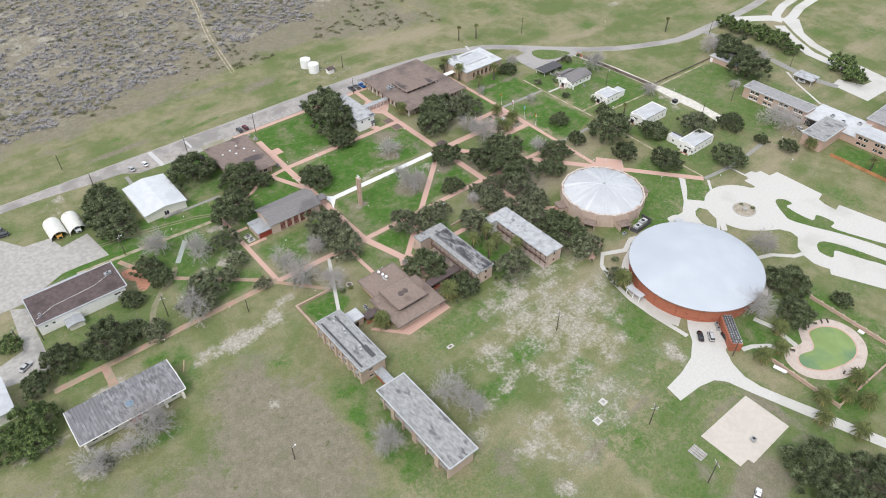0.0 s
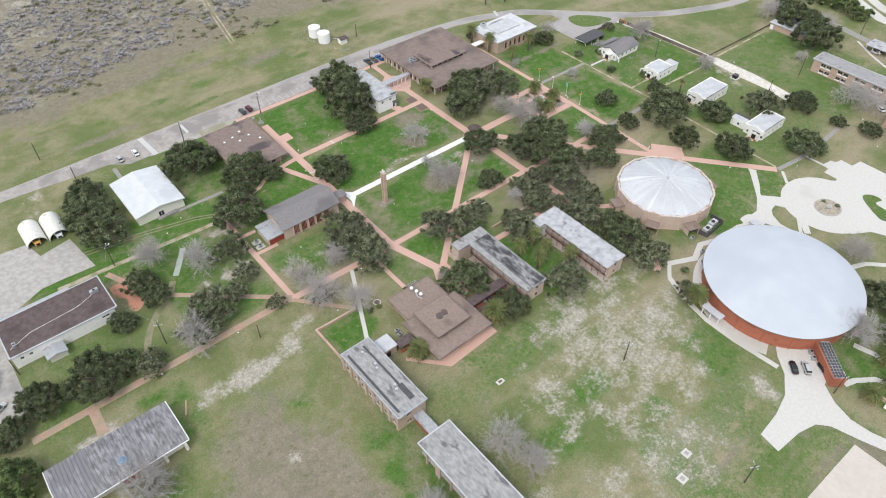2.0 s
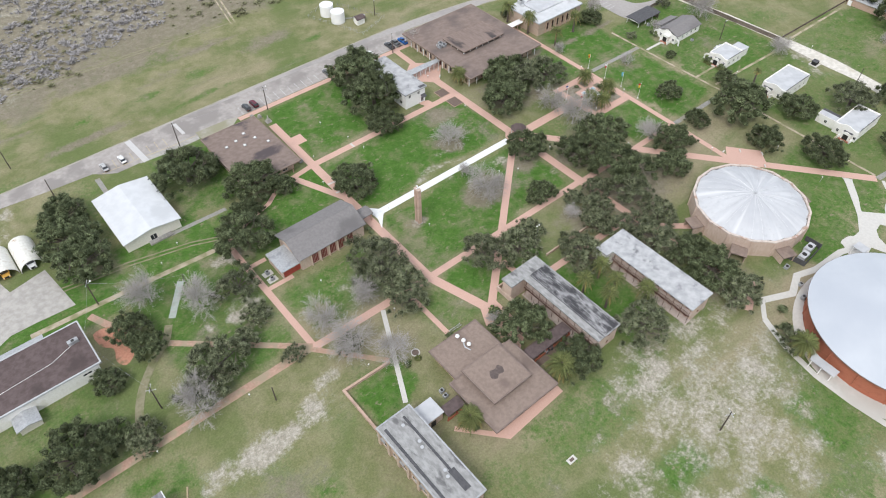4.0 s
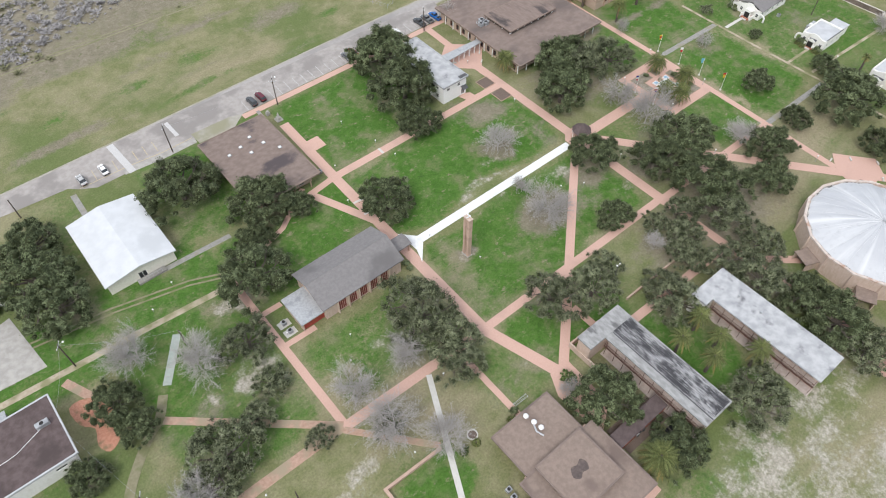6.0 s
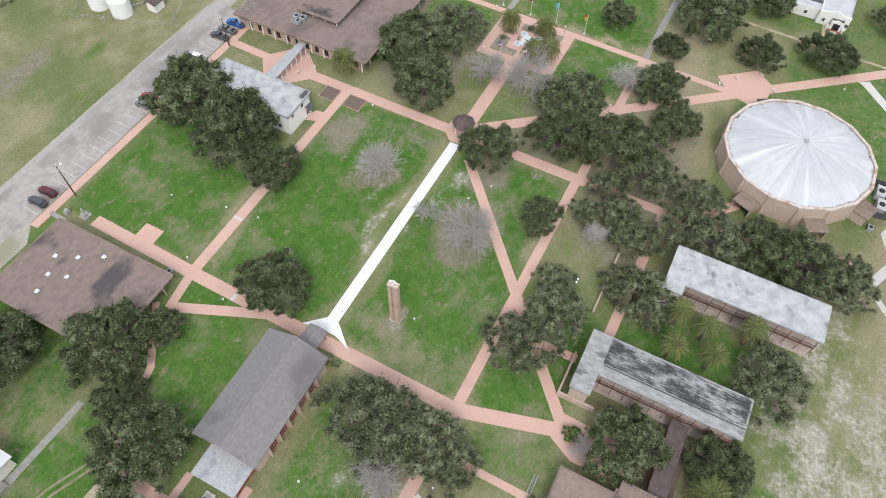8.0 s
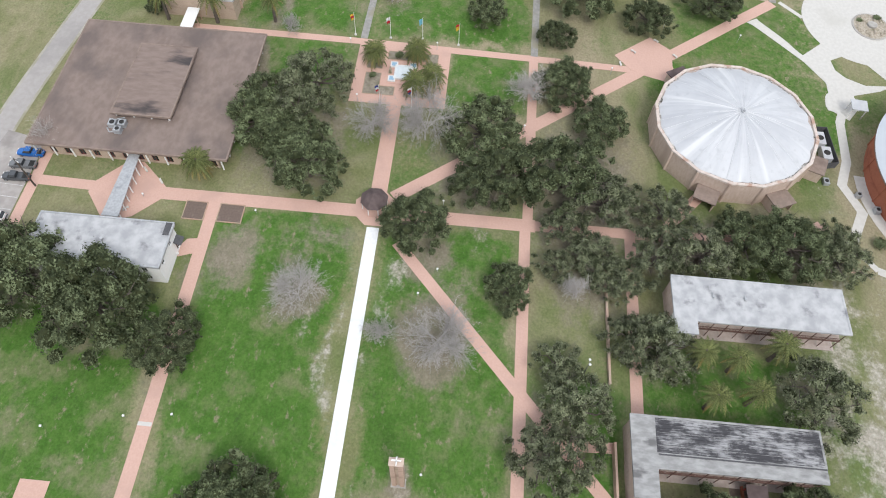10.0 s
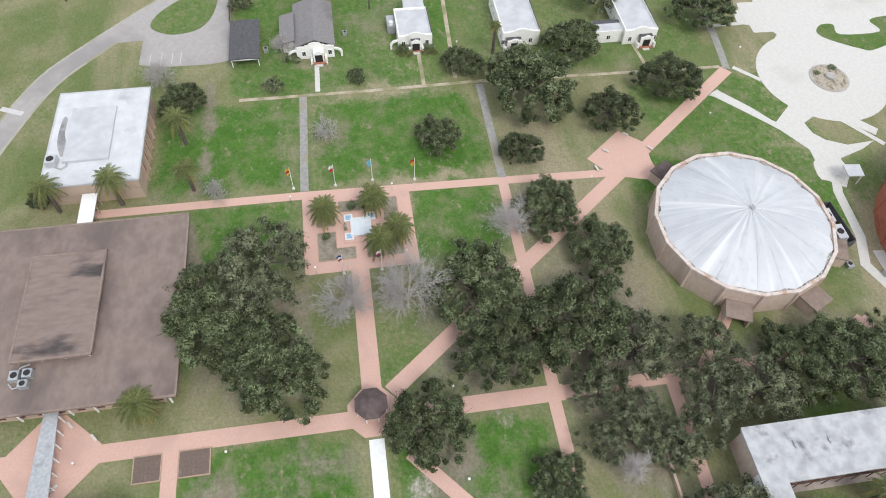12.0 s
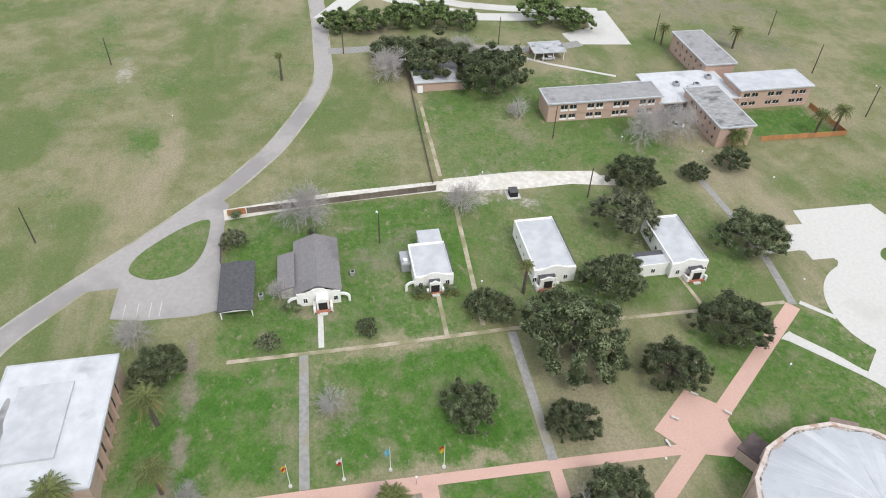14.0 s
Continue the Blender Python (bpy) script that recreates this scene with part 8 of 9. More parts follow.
def wire_fence(corners):
    """Thin metal posts with three strands of wire."""
    t = thing("wire_fence", *corners[0], "thin wire fence on metal posts round the water tanks", "fence")
    for (xa, ya), (xb, yb) in zip(corners, corners[1:] + corners[:1]):
        n = max(2, round(math.hypot(xb - xa, yb - ya) / 3))
        for k in range(n):
            x, y = xa + (xb - xa) * k / n, ya + (yb - ya) * k / n
            part("post", Geo().tube((x, y, 0), (x, y, 1.6), 0.05, n=5), METAL_GREY, t)
        for z in (0.5, 1.0, 1.5):
            part("wire", Geo().tube((xa, ya, z), (xb, yb, z), 0.02, n=3), METAL_GREY, t)


wire_fence([(47, 115), (57, 88.5), (72, 94), (60, 121)])


def cable(a, b, label="thin sagging overhead cable"):
    a, b = Vector(a), Vector(b)
    sag = [a + (b - a) * (i / 10) - Vector((0, 0, 4.8 * (i / 10) * (1 - i / 10))) for i in range(11)]
    solid("cable", Geo().pipe(sag, 0.018, 3), METAL_GREY, label, "cable", "overhead cables")


for a, b in (((-81.9, 20.8, 9), (-88.5, 9, 5.3)), ((-82.3, -21, 9.4), (-88.6, 3, 5.4)), ((-81.9, 20.8, 9.2), (-60.2, 9.8, 6.3)), ((-119.5, -4.5, 6.6), (-118.8, 2, 5.3)), ((0.1, 68.8, 9.4), (-33.9, 70.1, 9.4))):
    cable(a, b)


def garden_lamp(x, y, h=3.0, big=False):
    t = thing("lamp_post", x, y, "slim lamp post with white globe heads" if big else "small white globe garden lamp on a short post", "lamp", "garden lamps")
    part("post", Geo().tube((x, y, 0), (x, y, h), 0.07 if big else 0.05, n=6), SLATE if big else METAL_GREY, t)
    if big:
        part("crossbar", Geo().tube((x - 0.5, y, h), (x + 0.5, y, h), 0.05, n=4), METAL_GREY, t)
    for dx in ((-0.45, 0.45) if big else (0,)):
        part("globe", Geo().disc(x + dx, y, h - 0.05, h + 0.14, 0.12, 8, 0.24).disc(x + dx, y, h + 0.14, h + 0.36, 0.24, 8, 0.1), WHITE_PAINT, t)


garden_lamp(27.4, -41.6, 8.2, True)
LAMPS = [(2.9, -1), (8.0, -15), (41.2, -11.0), (46.8, -14.2), (45, 36), (13, 36), (10, 49), (-1.8, 35), (88.9, 7.8), (107.4, -8.6), (90.6, -9.6), (106.5, 12), (84, -30), (104, -50), (122, -64), (140, -98), (56.5, 23.5), (92, -47), (119, -82), (20, -36)]
LAMPS_WEST = [(-55, 27.5), (-62, 23), (-41, -2.8), (-30, -12.5), (-36, -44), (-88, -31.5), (-64, -32), (-58, 36), (-20, -34), (14, 28), (-6.5, 22), (58, 47), (62, -14), (189, -38), (200, -80), (190, -99), (176, -112), (228, 42), (150, -29), (236, -60)]
for x, y in LAMPS + LAMPS_WEST:
    garden_lamp(x, y, 0.9 if x < 60 else 2.2)
for x, y, a in ((64.6, 48.6, 40), (62.0, 44.6, 40), (54.6, 49.6, -45), (112.4, -56.0, 50), (107.8, -52.6, 10), (116.8, -61.8, 50), (112, -66, 40)):
    b = thing("bench", x, y, "white concrete bench at the edge of the paving", "bench", "white benches")
    part("seat", Geo().box(x - 0.7, x + 0.7, y - 0.2, y + 0.2, 0.4, 0.5), CONCRETE, b)
    for dx in (-0.6, 0.4):
        part("leg", Geo().box(x + dx, x + dx + 0.2, y - 0.16, y + 0.16, 0, 0.4), CONCRETE, b)
    b.rotation_euler[2] = radians(a)
w = thing("retaining_wall", 39, -46.8, "low brown brick wall between lawn and dormitory", "wall")
for i in range(10):
    x = 26.8 + i * 2.5
    part("wall_section", Geo().box(x, x + 2.5, -47.0, -46.6, 0, 0.9), BRICK_PINK if i % 2 else BRICK_TAN, w)

# ---- trees ----
def leaves(rng, centres, n, size, flat=0.75, turn=0.7, loose=0.2):
    """Small leaf sprays, one triangle each, on and in a set of round clumps: (x, y, z, r)."""
    c = np.array(centres)
    weight = c[:, 3] ** 2
    c = c[rng.choice(len(c), n, p=weight / weight.sum())]
    unit = lambda m: m / np.linalg.norm(m, axis=1, keepdims=True)
    d = unit(rng.normal(size=(n, 3)))
    low = d[:, 2] < -0.25
    d[low, 2] *= -0.6
    p = c[:, :3] + d * (c[:, 3] * np.abs(rng.normal(0.86, loose, n)))[:, None] * np.array([1, 1, flat])
    nrm = unit(d + np.array([0, 0, 0.35]) + rng.normal(size=(n, 3)) * turn)
    a = unit(np.cross(nrm, rng.normal(size=(n, 3))))
    b = np.cross(nrm, a)
    s = (size * (0.6 + 0.8 * rng.random(n)))[:, None]
    g = Geo()
    g.v = np.stack([p - a * s * 0.5, p + b * s * 0.55, p + a * s * 0.6 - b * s * 0.2], 1).reshape(-1, 3).tolist()
    g.f = np.arange(3 * n).reshape(-1, 3).tolist()
    return g


def limbs(rng, reach, height, n=6, r=0.42):
    g = Geo()
    fork = Vector((0, 0, height * 0.28))
    g.tube((0, 0, -0.1), fork, r * 1.25, r, 7, False)
    for i in range(n):
        a = 2 * math.pi * (i + rng.random() * 0.6) / n
        mid = Vector((reach * 0.4 * math.cos(a), reach * 0.4 * math.sin(a), height * (0.42 + 0.12 * rng.random())))
        end = Vector((reach * 0.72 * math.cos(a + 0.3), reach * 0.72 * math.sin(a + 0.3), height * (0.5 + 0.14 * rng.random())))
        g.tube(fork, mid, r * 0.6, r * 0.38, 5, False)
        g.tube(mid, end, r * 0.38, r * 0.1, 4, False)
        for k in range(3):
            q = mid + (end - mid) * (0.2 + 0.3 * k)
            g.tube(q, q + Vector((rng.normal() * reach * 0.14, rng.normal() * reach * 0.14, height * (0.1 + 0.08 * rng.random()))), r * 0.2, r * 0.07, 3, False)
    return g


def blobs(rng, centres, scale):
    """Low lumpy bodies inside the leaf heads, which close the crown from within; their dark colour paints its shade."""
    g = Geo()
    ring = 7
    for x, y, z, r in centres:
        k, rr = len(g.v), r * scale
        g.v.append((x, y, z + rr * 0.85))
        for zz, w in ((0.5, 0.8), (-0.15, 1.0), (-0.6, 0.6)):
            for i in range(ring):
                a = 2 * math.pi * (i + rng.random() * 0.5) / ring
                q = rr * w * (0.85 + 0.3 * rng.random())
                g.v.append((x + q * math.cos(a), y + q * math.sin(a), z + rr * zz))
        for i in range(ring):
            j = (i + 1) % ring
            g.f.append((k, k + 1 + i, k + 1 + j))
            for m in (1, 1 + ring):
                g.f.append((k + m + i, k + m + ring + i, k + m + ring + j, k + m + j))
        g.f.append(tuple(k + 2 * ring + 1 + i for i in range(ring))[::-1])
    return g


def make_oak(seed, mat, label, n=18000, open_crown=0.0, name="oak_tree", size=0.30, mossy=False):
    """A broad live oak, crown radius about 8, 8.5 high, of separate leafy heads with gaps between them; built once and copied."""
    rng = np.random.default_rng(seed)
    t = new(name)
    part("trunk", limbs(rng, 8.0, 8.5, 9), BARK, t)
    p2, p3, p5, p8 = rng.uniform(0, 2 * math.pi, 4)
    edge = lambda a: 7.3 * (1 + 0.11 * math.sin(2 * a + p2) + 0.10 * math.sin(3 * a + p3) + 0.09 * math.sin(5 * a + p5) + 0.06 * math.sin(8 * a + p8))
    heads = []
    for i in range(50):
        a, u = i * 2.39996 + rng.normal() * 0.3, math.sqrt((i + 0.5) / 50)
        rr = edge(a) * 0.90 * u * (0.92 + 0.16 * rng.random())
        heads.append((rr * math.cos(a), rr * math.sin(a), 6.3 - 3.0 * u ** 2.3 + 0.9 * rng.normal(), 0.75 + 0.75 * rng.random()))
    for i in range(20):
        a = 2 * math.pi * (i + rng.random() * 0.8) / 20
        rr = edge(a) * (0.82 + 0.15 * rng.random())
        heads.append((rr * math.cos(a), rr * math.sin(a), 2.2 + 1.6 * rng.random(), 0.5 + 0.65 * rng.random()))
    heads = [h for h in heads if rng.random() > open_crown]
    clumps = []
    for x, y, z, r in heads:
        clumps.append((x, y, z, r))
        for k in range(7):
            d = rng.normal(size=3)
            d /= np.linalg.norm(d)
            d[2] = abs(d[2]) * 0.8 - 0.15
            f = 0.75 + 0.45 * rng.random()
            clumps.append((x + d[0] * r * f, y + d[1] * r * f, z + d[2] * r * 0.9, r * (0.2 + 0.32 * rng.random())))
    # added core whose dark colour stands for the shade between the leaf heads
    part("inner_crown", blobs(rng, heads, 0.85 if not mossy else 0.6), CROWN_SHADE, t)
    part("crown", leaves(rng, clumps, n, size, 0.95, 0.62, 0.27), mat, t)
    if mossy:
        g = Geo()
        for i in rng.choice(len(clumps), 420):
            x, y, z, r = clumps[i]
            d = Vector((x * 0.12 + rng.normal() * 0.5, y * 0.12 + rng.normal() * 0.5, 0.35 + 0.4 * rng.random())).normalized()
            p = Vector((x, y, z)) - d * 0.6
            for k in range(3):
                e = (d + Vector(rng.normal(size=3)) * 0.45).normalized()
                side = e.cross(Vector(rng.normal(size=3))).normalized() * 0.04
                q = p + e * (r + 0.9 * rng.random())
                g.face([p - side, p + side, q])
        part("twig_mass", g, BARK_PALE_OAK, t)
    return tagged(t, label, "tree", "live oaks")


def make_bare(seed, label):
    """A leafless grey tree, about 5 in reach and 6.5 high."""
    rng = np.random.default_rng(seed)
    t = new("bare_tree")
    thick, thin = Geo(), Geo()

    def grow(p, d, length, r, level):
        q = p + d * length
        if level == 4:
            side = d.cross(Vector(rng.normal(size=3))).normalized() * 0.013
            thin.face([p - side, p + side, q])
            return
        (thick if level < 2 else thin).tube(p, q, max(r, 0.014), max(r * 0.6, 0.01), 5 if level < 2 else 3, False)
        for k in range((8, 7, 8, 20)[level]):
            w = Vector(rng.normal(size=3)) * (0.8 if level else 0.85) + Vector((0, 0, 0.08))
            e = (d + w).normalized()
            if level == 0:
                e.z = max(e.z, 0.35)
                e.normalize()
            s = p + (q - p) * (0.5 + 0.5 * (k + 1) / 6)
            grow(s, e, length * (0.95 if level == 0 else 0.66) * (0.75 + 0.5 * rng.random()), r * 0.5, level + 1)

    grow(Vector((0, 0, -0.1)), Vector((0.05, 0.02, 1)).normalized(), 2.0, 0.15, 0)
    part("trunk", thick, BARK_PALE, t)
    part("twig_mass", thin, BARK_PALE, t)
    return tagged(t, label, "tree", "bare trees")


def make_palm(seed, trunk_h, label, spread_r=3.5, dense=54, blade=0.5, dry=0.8):
    rng = np.random.default_rng(seed)
    t = new("palm_tree")
    g = Geo()
    z = 0.0
    for k in range(9):
        h = trunk_h / 9
        g.disc(0.02 * k, 0, z, z + h, 0.42 - 0.012 * k, 8, 0.36 - 0.012 * k)
        z += h
    part("trunk", g, BARK, t)
    for k in range(dense):
        a = k * 2.39996
        lift = 1.25 - 2.0 * (k / dense) + 0.12 * rng.normal()
        d = Vector((math.cos(a), math.sin(a), 0))
        side = Vector((-d.y, d.x, 0))
        g = Geo()
        pts = []
        n = 10
        L = spread_r * (0.85 + 0.3 * rng.random())
        for i in range(n + 1):
            f = i / n
            out = L * f * math.cos(lift * 0.75) * (1 - 0.12 * f)
            up = L * f * math.sin(lift * 0.9) - 1.25 * f * f * L * 0.42
            pts.append(Vector((0, 0, trunk_h)) + d * (out + 0.2) + Vector((0, 0, up)))
        for i, (p, q) in enumerate(zip(pts, pts[1:])):
            f = (i + 0.5) / n
            w = blade * (math.sin(math.pi * min(1, 0.18 + 0.8 * f)) + 0.15)
            for s in (1, -1):
                for h0 in (0.0, 0.34, 0.68):
                    a0, a1 = p + (q - p) * h0, p + (q - p) * (h0 + 0.32)
                    tip = a1 + (q - p) * 0.7 + side * (s * w) + Vector((0, 0, -0.55 * w))
                    g.face([a0, a1, tip])
        g.pipe([Vector(v) for v in pts], 0.035, 3)
        part("frond", g, PALM_LEAF if k < dense * dry else PALM_DRY, t)
    return tagged(t, label, "palm", "palms")


def place(pool, spots, base=8.0, squash=0.0):
    for i, (x, y, r) in enumerate(spots):
        rng = random.Random(i * 7 + round(x))
        ob = pool[(i * 5 + round(abs(x))) % len(pool)]
        s = r / base
        hz = s * (0.94 + 0.16 * rng.random()) * (1 + squash * (1 - s))
        copy = copy_thing(ob, pose(x, y, 0, 0, 0, rng.uniform(0, 360)))
        copy.scale = (s * rng.uniform(0.94, 1.06), s * rng.uniform(0.94, 1.06), hz)


OAKS = [make_oak(11 + k, OAK_LEAF, "broad evergreen live oak with a dense dark green crown") for k in range(6)]
OAKS_GREY = [make_oak(31 + k, OAK_LEAF_GREY, "thin grey-green live oak with an open crown", 13000, 0.2, size=0.29, mossy=True) for k in range(4)]
SHRUBS = [make_oak(51, SHRUB_LEAF, "rounded bright green leafy tree", 12000, 0.0, "leafy_tree", 0.34)]
BARES = [make_bare(71 + k, "leafless pale grey tree with fine twigs") for k in range(4)]
PALMS = [make_palm(91, 4.4, "stout date palm with a round crown of arching fronds", 3.3, 76, 0.5, 0.82), make_palm(92, 7.2, "date palm with a tall trunk and arching fronds", 3.0, 44, 0.45, 0.9)]
PALM_SLIM = [make_palm(93, 8.5, "slender fan palm on a thin trunk", 1.5, 30)]
place(OAKS, CENTRAL)
place(OAKS, EAST)
place(OAKS, SOUTH)
place(OAKS, WESTERN)
place(OAKS_GREY, GREY_OAKS)
place(SHRUBS, [(-131, -40, 8.0), (-139, -43, 7.0), (-129, -2, 4.8), (-134, -47, 6), (284, -8, 7.0), (283, -18, 7.4), (286, -30, 7.6), (285, -42, 7.6), (282, -52, 6.0), (283, -82, 8.6), (276, -92, 7), (-28, -50.2, 1.2), (0.6, -52.5, 2.0)])
BARE_SPOTS = [(38, 11, 4.8), (31.5, -16, 6.8), (-70, 12, 6), (-60.5, 2, 6), (-37, -25, 5.4), (-23, -25, 4.6), (-36, -37, 6.2), (-30, -46, 5.4), (81, 3, 5.4), (79.5, -8.5, 7), (94, -32, 4.6), (32, -5, 3.0), (44, -41, 2.8), (124, 4, 3.0), (177, 7, 6.4), (153, 13, 2.6)]
BARE_OUTER = [(146, 40, 3.6), (202, -87, 6.2), (200, -96, 6.2), (218, -55, 3.4), (177, -30, 4.6), (78, -152, 7), (112, -135, 5.2), (-122, -65, 5.4), (-106, -63.5, 6.6), (-55, -112, 5.4), (-28, -110, 5.6), (-27, -119, 4.6), (-75, -27, 6.2), (-1.5, -55, 2.6), (70, 70, 3.6), (246, -20, 6), (258, -46, 5), (110, 27, 2.4), (-113, -66, 4)]
place(BARES, BARE_SPOTS, 3.9)
place(BARES, BARE_OUTER, 3.9)
place(OAKS_GREY, [(-104, -62, 4.4), (-120, -66, 3.2)])
for i, (x, y, k) in enumerate(((110.3, 57.4, 1), (110.6, 45.4, 1), (126, 34.0, 1), (112.6, 31.6, 1), (101.2, 5.4, 0), (102.9, -4.3, 0), (92.6, -4.9, 0), (95.2, -8.6, 0), (65, 37, 0), (197, -138, 1), (198, -145, 1), (194, -111, 0), (259, -118, 1), (253, -142, 1), (25.6, -70.7, 1), (34.5, -76.2, 1), (31.6, -68.2, 1), (32.2, -62.3, 1), (24.2, -63.3, 1), (0, -77.4, 0), (-27, -73.2, 0), (76, -163, 0), (60.6, -166, 0), (68, -168, 0), (60, -187, 0), (53, -191, 0), (76, -190, 0), (69.5, -196.5, 0), (57, -200.5, 0), (67, -191, 0), (53.2, -113.4, 0))):
    copy = copy_thing(PALMS[k], pose(x, y, 0, 0, 0, 67 * i))
    s = 1.06 if 88 < x < 106 else 1.0 if x == 112.6 else 1.14 if x == 126 else 1.0 if y < -160 else (1.12 + 0.06 * (i % 4)) * (0.82 if x > 190 or i in (14, 15, 16, 17, 18) else 1.0)
    copy.scale = (s, s, s)
for x, y in ((147.4, -37.6), (249.6, 12.2), (143.2, 83.2), (153.2, 79.0)):
    copy_thing(PALM_SLIM[0], pose(x, y, 0, 0, 0, 20 + x))
YUCCA = [make_palm(94, 0.7, "dark spiky yucca clump beside the cottage porch", 1.3, 24)]
YUCCA[0].name = "yucca_plant"
tagged(YUCCA[0], "dark spiky yucca clump beside the cottage porch", "yucca", "yuccas")
for x, y, s in ((149.7, -15.4, 0.9), (149.4, -17.2, 1.0), (149.5, -21.6, 0.9), (149.3, -23.4, 0.8), (-24.8, -50.4, 0.8), (-15.8, -51.2, 0.7)):
    copy = copy_thing(YUCCA[0], pose(x, y, 0, 0, 0, 50 * s * x))
    copy.scale = (s, s, s)
for ob in OAKS + OAKS_GREY + SHRUBS + BARES + PALMS + PALM_SLIM + YUCCA:
    for o in (*ob.children_recursive, ob):
        bpy.data.objects.remove(o)


def round_shrub(x, y, r, h, label="dark clipped round shrub"):
    rng = np.random.default_rng(int(abs(x * 7 + y * 13)))
    t = thing("shrub", x, y, label, "shrub", "shrubs")
    part("stem", Geo().tube((x, y, 0), (x, y, h * 0.5), 0.06, n=4), BARK, t)
    part("foliage", leaves(rng, [(x, y, h * 0.55, r * 0.8), (x + r * 0.3, y, h * 0.5, r * 0.6), (x - r * 0.2, y + r * 0.3, h * 0.5, r * 0.6)], int(700 * r), 0.26, h / (2 * r)), OAK_LEAF, t)


for x, y, r, h in ((103.9, 0.0, 1.15, 1.6), (103.9, -2.5, 1.1, 1.5), (103.9, -6.2, 1.1, 1.5), (96.9, 5.4, 0.95, 1.3), (150.6, -15.6, 1.5, 1.9), (150.6, -17.0, 1.2, 1.7), (150.6, -21.6, 1.2, 1.7), (150.4, -23.0, 1.0, 1.5), (-7.4, -4.4, 1.0, 1.2), (-7.6, -6.2, 0.9, 1.1), (149.6, 9.4, 1.0, 1.2), (182.2, 23, 1.6, 1.8), (-45.8, 0.8, 1.4, 2.0), (132.0, -119.2, 1.1, 1.2), (130.8, -114.6, 0.8, 0.9), (150, 11.6, 1.2, 2.0), (-26.6, -75, 1.0, 1.2), (-14, -50.4, 1.1, 1.4), (62, -103, 1.6, 1.6), (57, -107, 1.8, 2.2), (172, 5.5, 1.6, 3)):
    round_shrub(x, y, r, h)


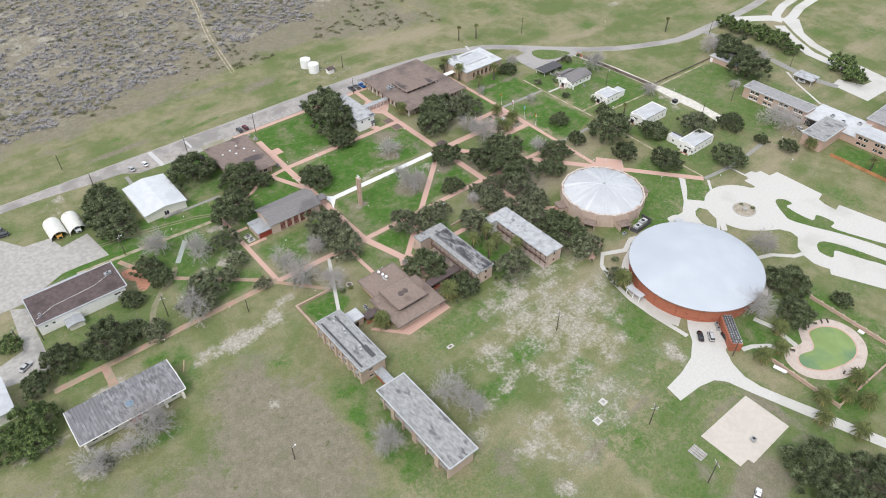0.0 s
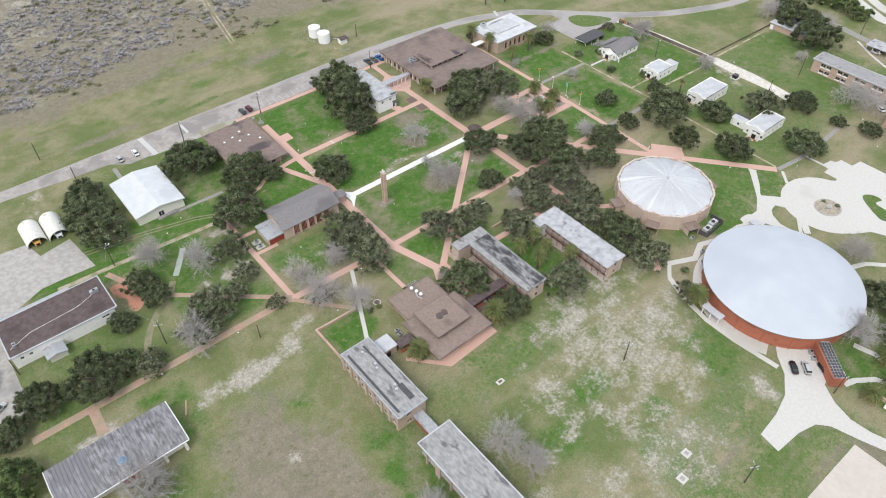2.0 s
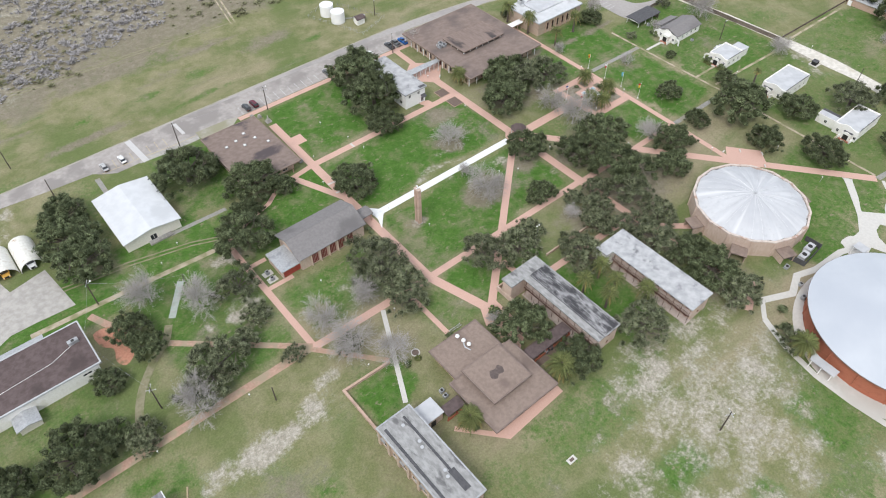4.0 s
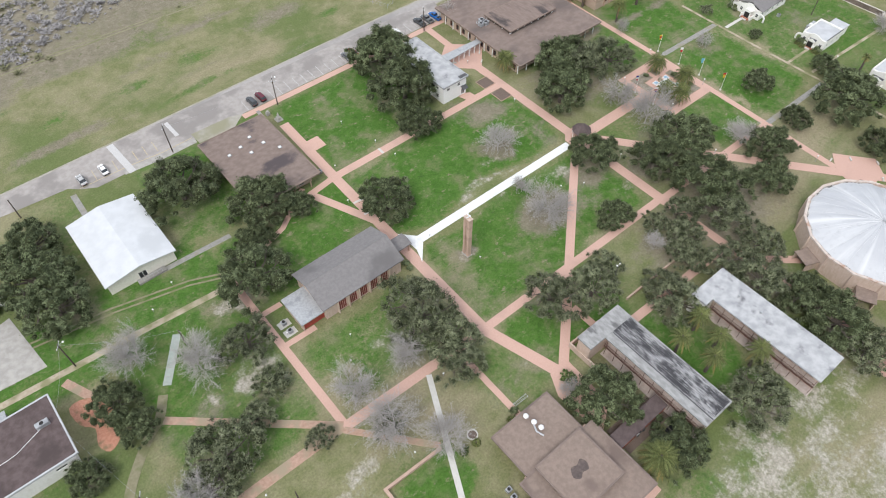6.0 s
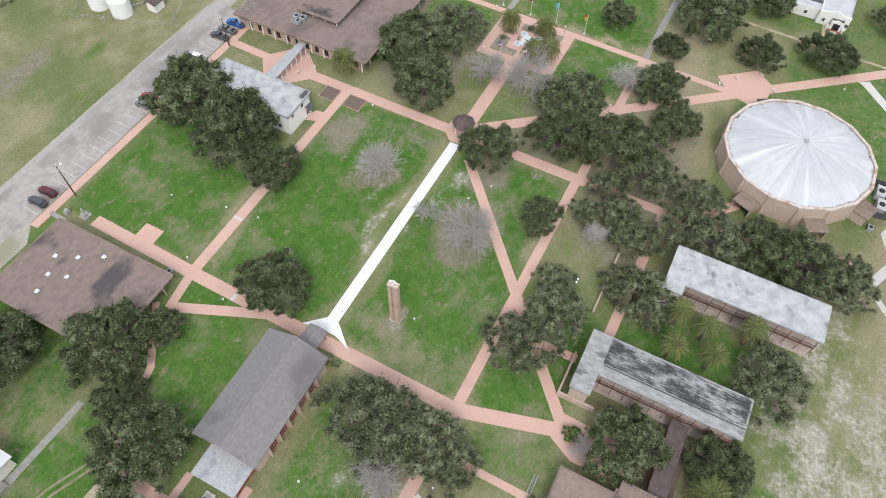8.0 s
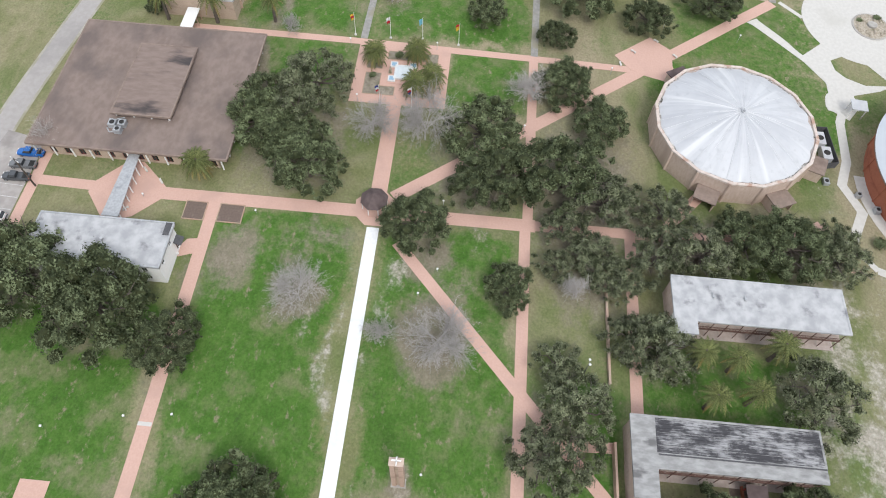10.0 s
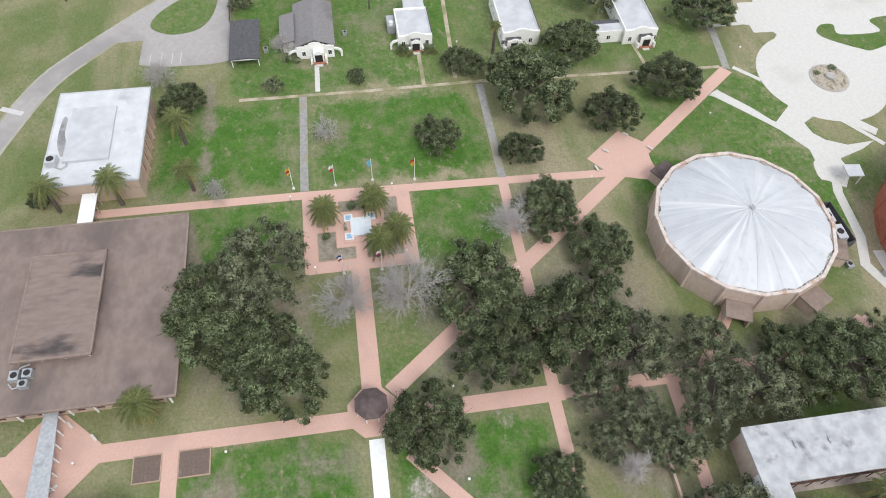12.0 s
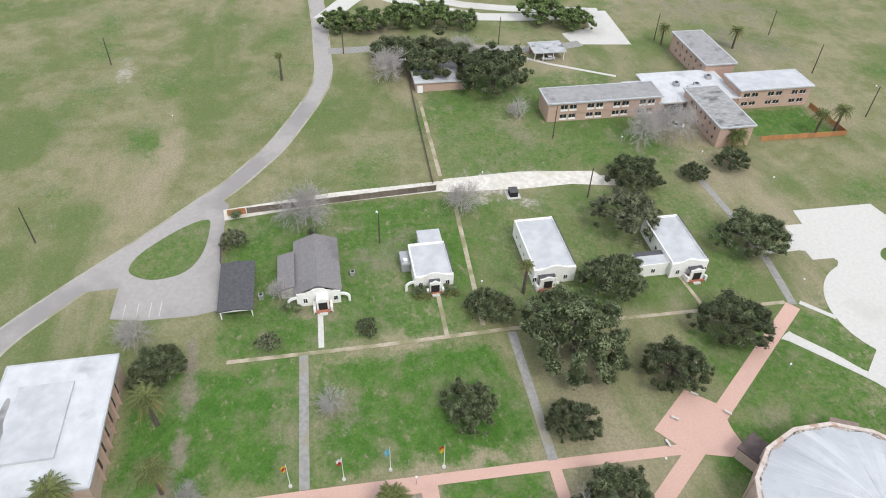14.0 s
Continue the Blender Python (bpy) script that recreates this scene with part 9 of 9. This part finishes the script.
def thicket():
    """The far brush across the road: thousands of small grey bushes of fine twigs, scattered in drifts."""
    rng = np.random.default_rng(5)
    for mat, n, label, seed in ((BRUSH_TWIG, 17000, "grey leafless mesquite brush covering the far field", 1.0), (BRUSH_GREEN, 2600, "olive green brush scattered in the far field", 9.0)):
        spots = []
        made = 0
        while made < n:
            x, y = rng.uniform(-230, 230), (118 if seed < 5 else 90) + 310 * rng.random() ** 1.3
            dense = noise.noise((x * 0.022, y * 0.022, seed)) + 0.5 * noise.noise((x * 0.07, y * 0.07, seed))
            lim = 134 + max(-60, x + 92) * 0.21 if seed < 5 else float(np.interp(x, [-230, 60, 155, 230], [140, 134, 112, 92]))
            if y < lim + 10 * noise.noise((x * 0.05, 0.0, 3.0)) or dense < (-0.42 + max(0, (x - 40) * 0.0025) if seed < 5 else -0.05) or abs(x - float(np.interp(y, [132, 158, 187, 240, 330], [20, 25, 31, 46, 69]))) < 2.4:
                continue
            made += 1
            r = 0.5 + 2.3 * rng.random() ** 2.0
            spots.append((x, y, r))
        c = np.repeat(np.array(spots), 34, axis=0)
        unit = lambda m: m / np.linalg.norm(m, axis=1, keepdims=True)
        d = rng.normal(size=(len(c), 3))
        d[:, 2] = np.abs(d[:, 2]) + 0.15
        d = unit(d)
        flat = np.array([1, 1, 0.5])
        foot = np.column_stack([c[:, :2], np.full(len(c), 0.1)])
        far = (0.75 + 0.5 * rng.random(len(c)))[:, None]
        near = far * (0.12 + 0.45 * rng.random(len(c)))[:, None]
        root, tip = foot + d * c[:, 2:3] * near * flat, foot + d * c[:, 2:3] * far * flat
        a = unit(np.cross(d, [0, 0, 1]) + 0.42 * rng.normal(size=d.shape))
        w = 0.07 + 0.10 * c[:, 2:3]
        v = np.stack([root - a * w, root + a * w, tip], 1).reshape(-1, 3).tolist()
        f = np.arange(3 * len(c)).reshape(-1, 3).tolist()
        g = Geo()
        g.v, g.f = v, f
        solid("brush", g, mat, label, "brush", kind="stuff")


thicket()


# ---- small things about the low hall ----
t = thing("bicycle_rack", -11.1, -49.4, "pale metal bicycle rack standing on the grass", "bicycle rack")
for y in (-49.75, -49.05):
    part("rail", Geo().tube((-13.1, y, 0.45), (-9.2, y, 0.45), 0.05, n=6), ROOF_PALE, t)
for k in range(10):
    part("bar", Geo().tube((-13.0 + 0.42 * k, -49.75, 0.45), (-13.0 + 0.42 * k, -49.05, 0.45), 0.035, n=5), ROOF_PALE, t)
for x in (-13.0, -9.3):
    for y in (-49.75, -49.05):
        part("leg", Geo().tube((x, y, 0), (x, y, 0.45), 0.05, n=6), ROOF_PALE, t)
t = thing("planter_ring", -24.2, -48.5, "low pale stone ring round a small plant bed", "planter")
for k in range(12):
    a = 2 * math.pi * k / 12
    b = 2 * math.pi * (k + 0.92) / 12
    g = Geo().prism([(-24.2 + r * math.cos(w), -48.5 + r * math.sin(w)) for r, w in ((1.25, a), (1.25, b), (0.95, b), (0.95, a))], 0, 0.22)
    part("stone", g, CONCRETE, t)
part("soil", Geo().disc(-24.2, -48.5, 0, 0.12, 0.95, 12), MULCH, t)
t = thing("utility_cart", 3.1, -70.4, "dark utility cart parked on bare soil by the hall", "cart")
part("chassis", Geo().box(1.7, 4.5, -71.0, -69.8, 0.35, 0.6), SLATE, t)
part("bonnet", Geo().box(3.5, 4.5, -70.9, -69.9, 0.6, 1.0), DARK_ROOF, t)
part("seat", Geo().box(2.7, 3.2, -70.9, -69.9, 0.6, 0.95), RUBBER, t)
part("bed", Geo().box(1.7, 2.6, -71.0, -69.8, 0.6, 0.95), METAL_GREY, t)
for x in (2.1, 4.0):
    for y in (-71.0, -69.8):
        part("wheel", Geo().tube((x, y - 0.12, 0.3), (x, y + 0.12, 0.3), 0.3, n=10), RUBBER, t)
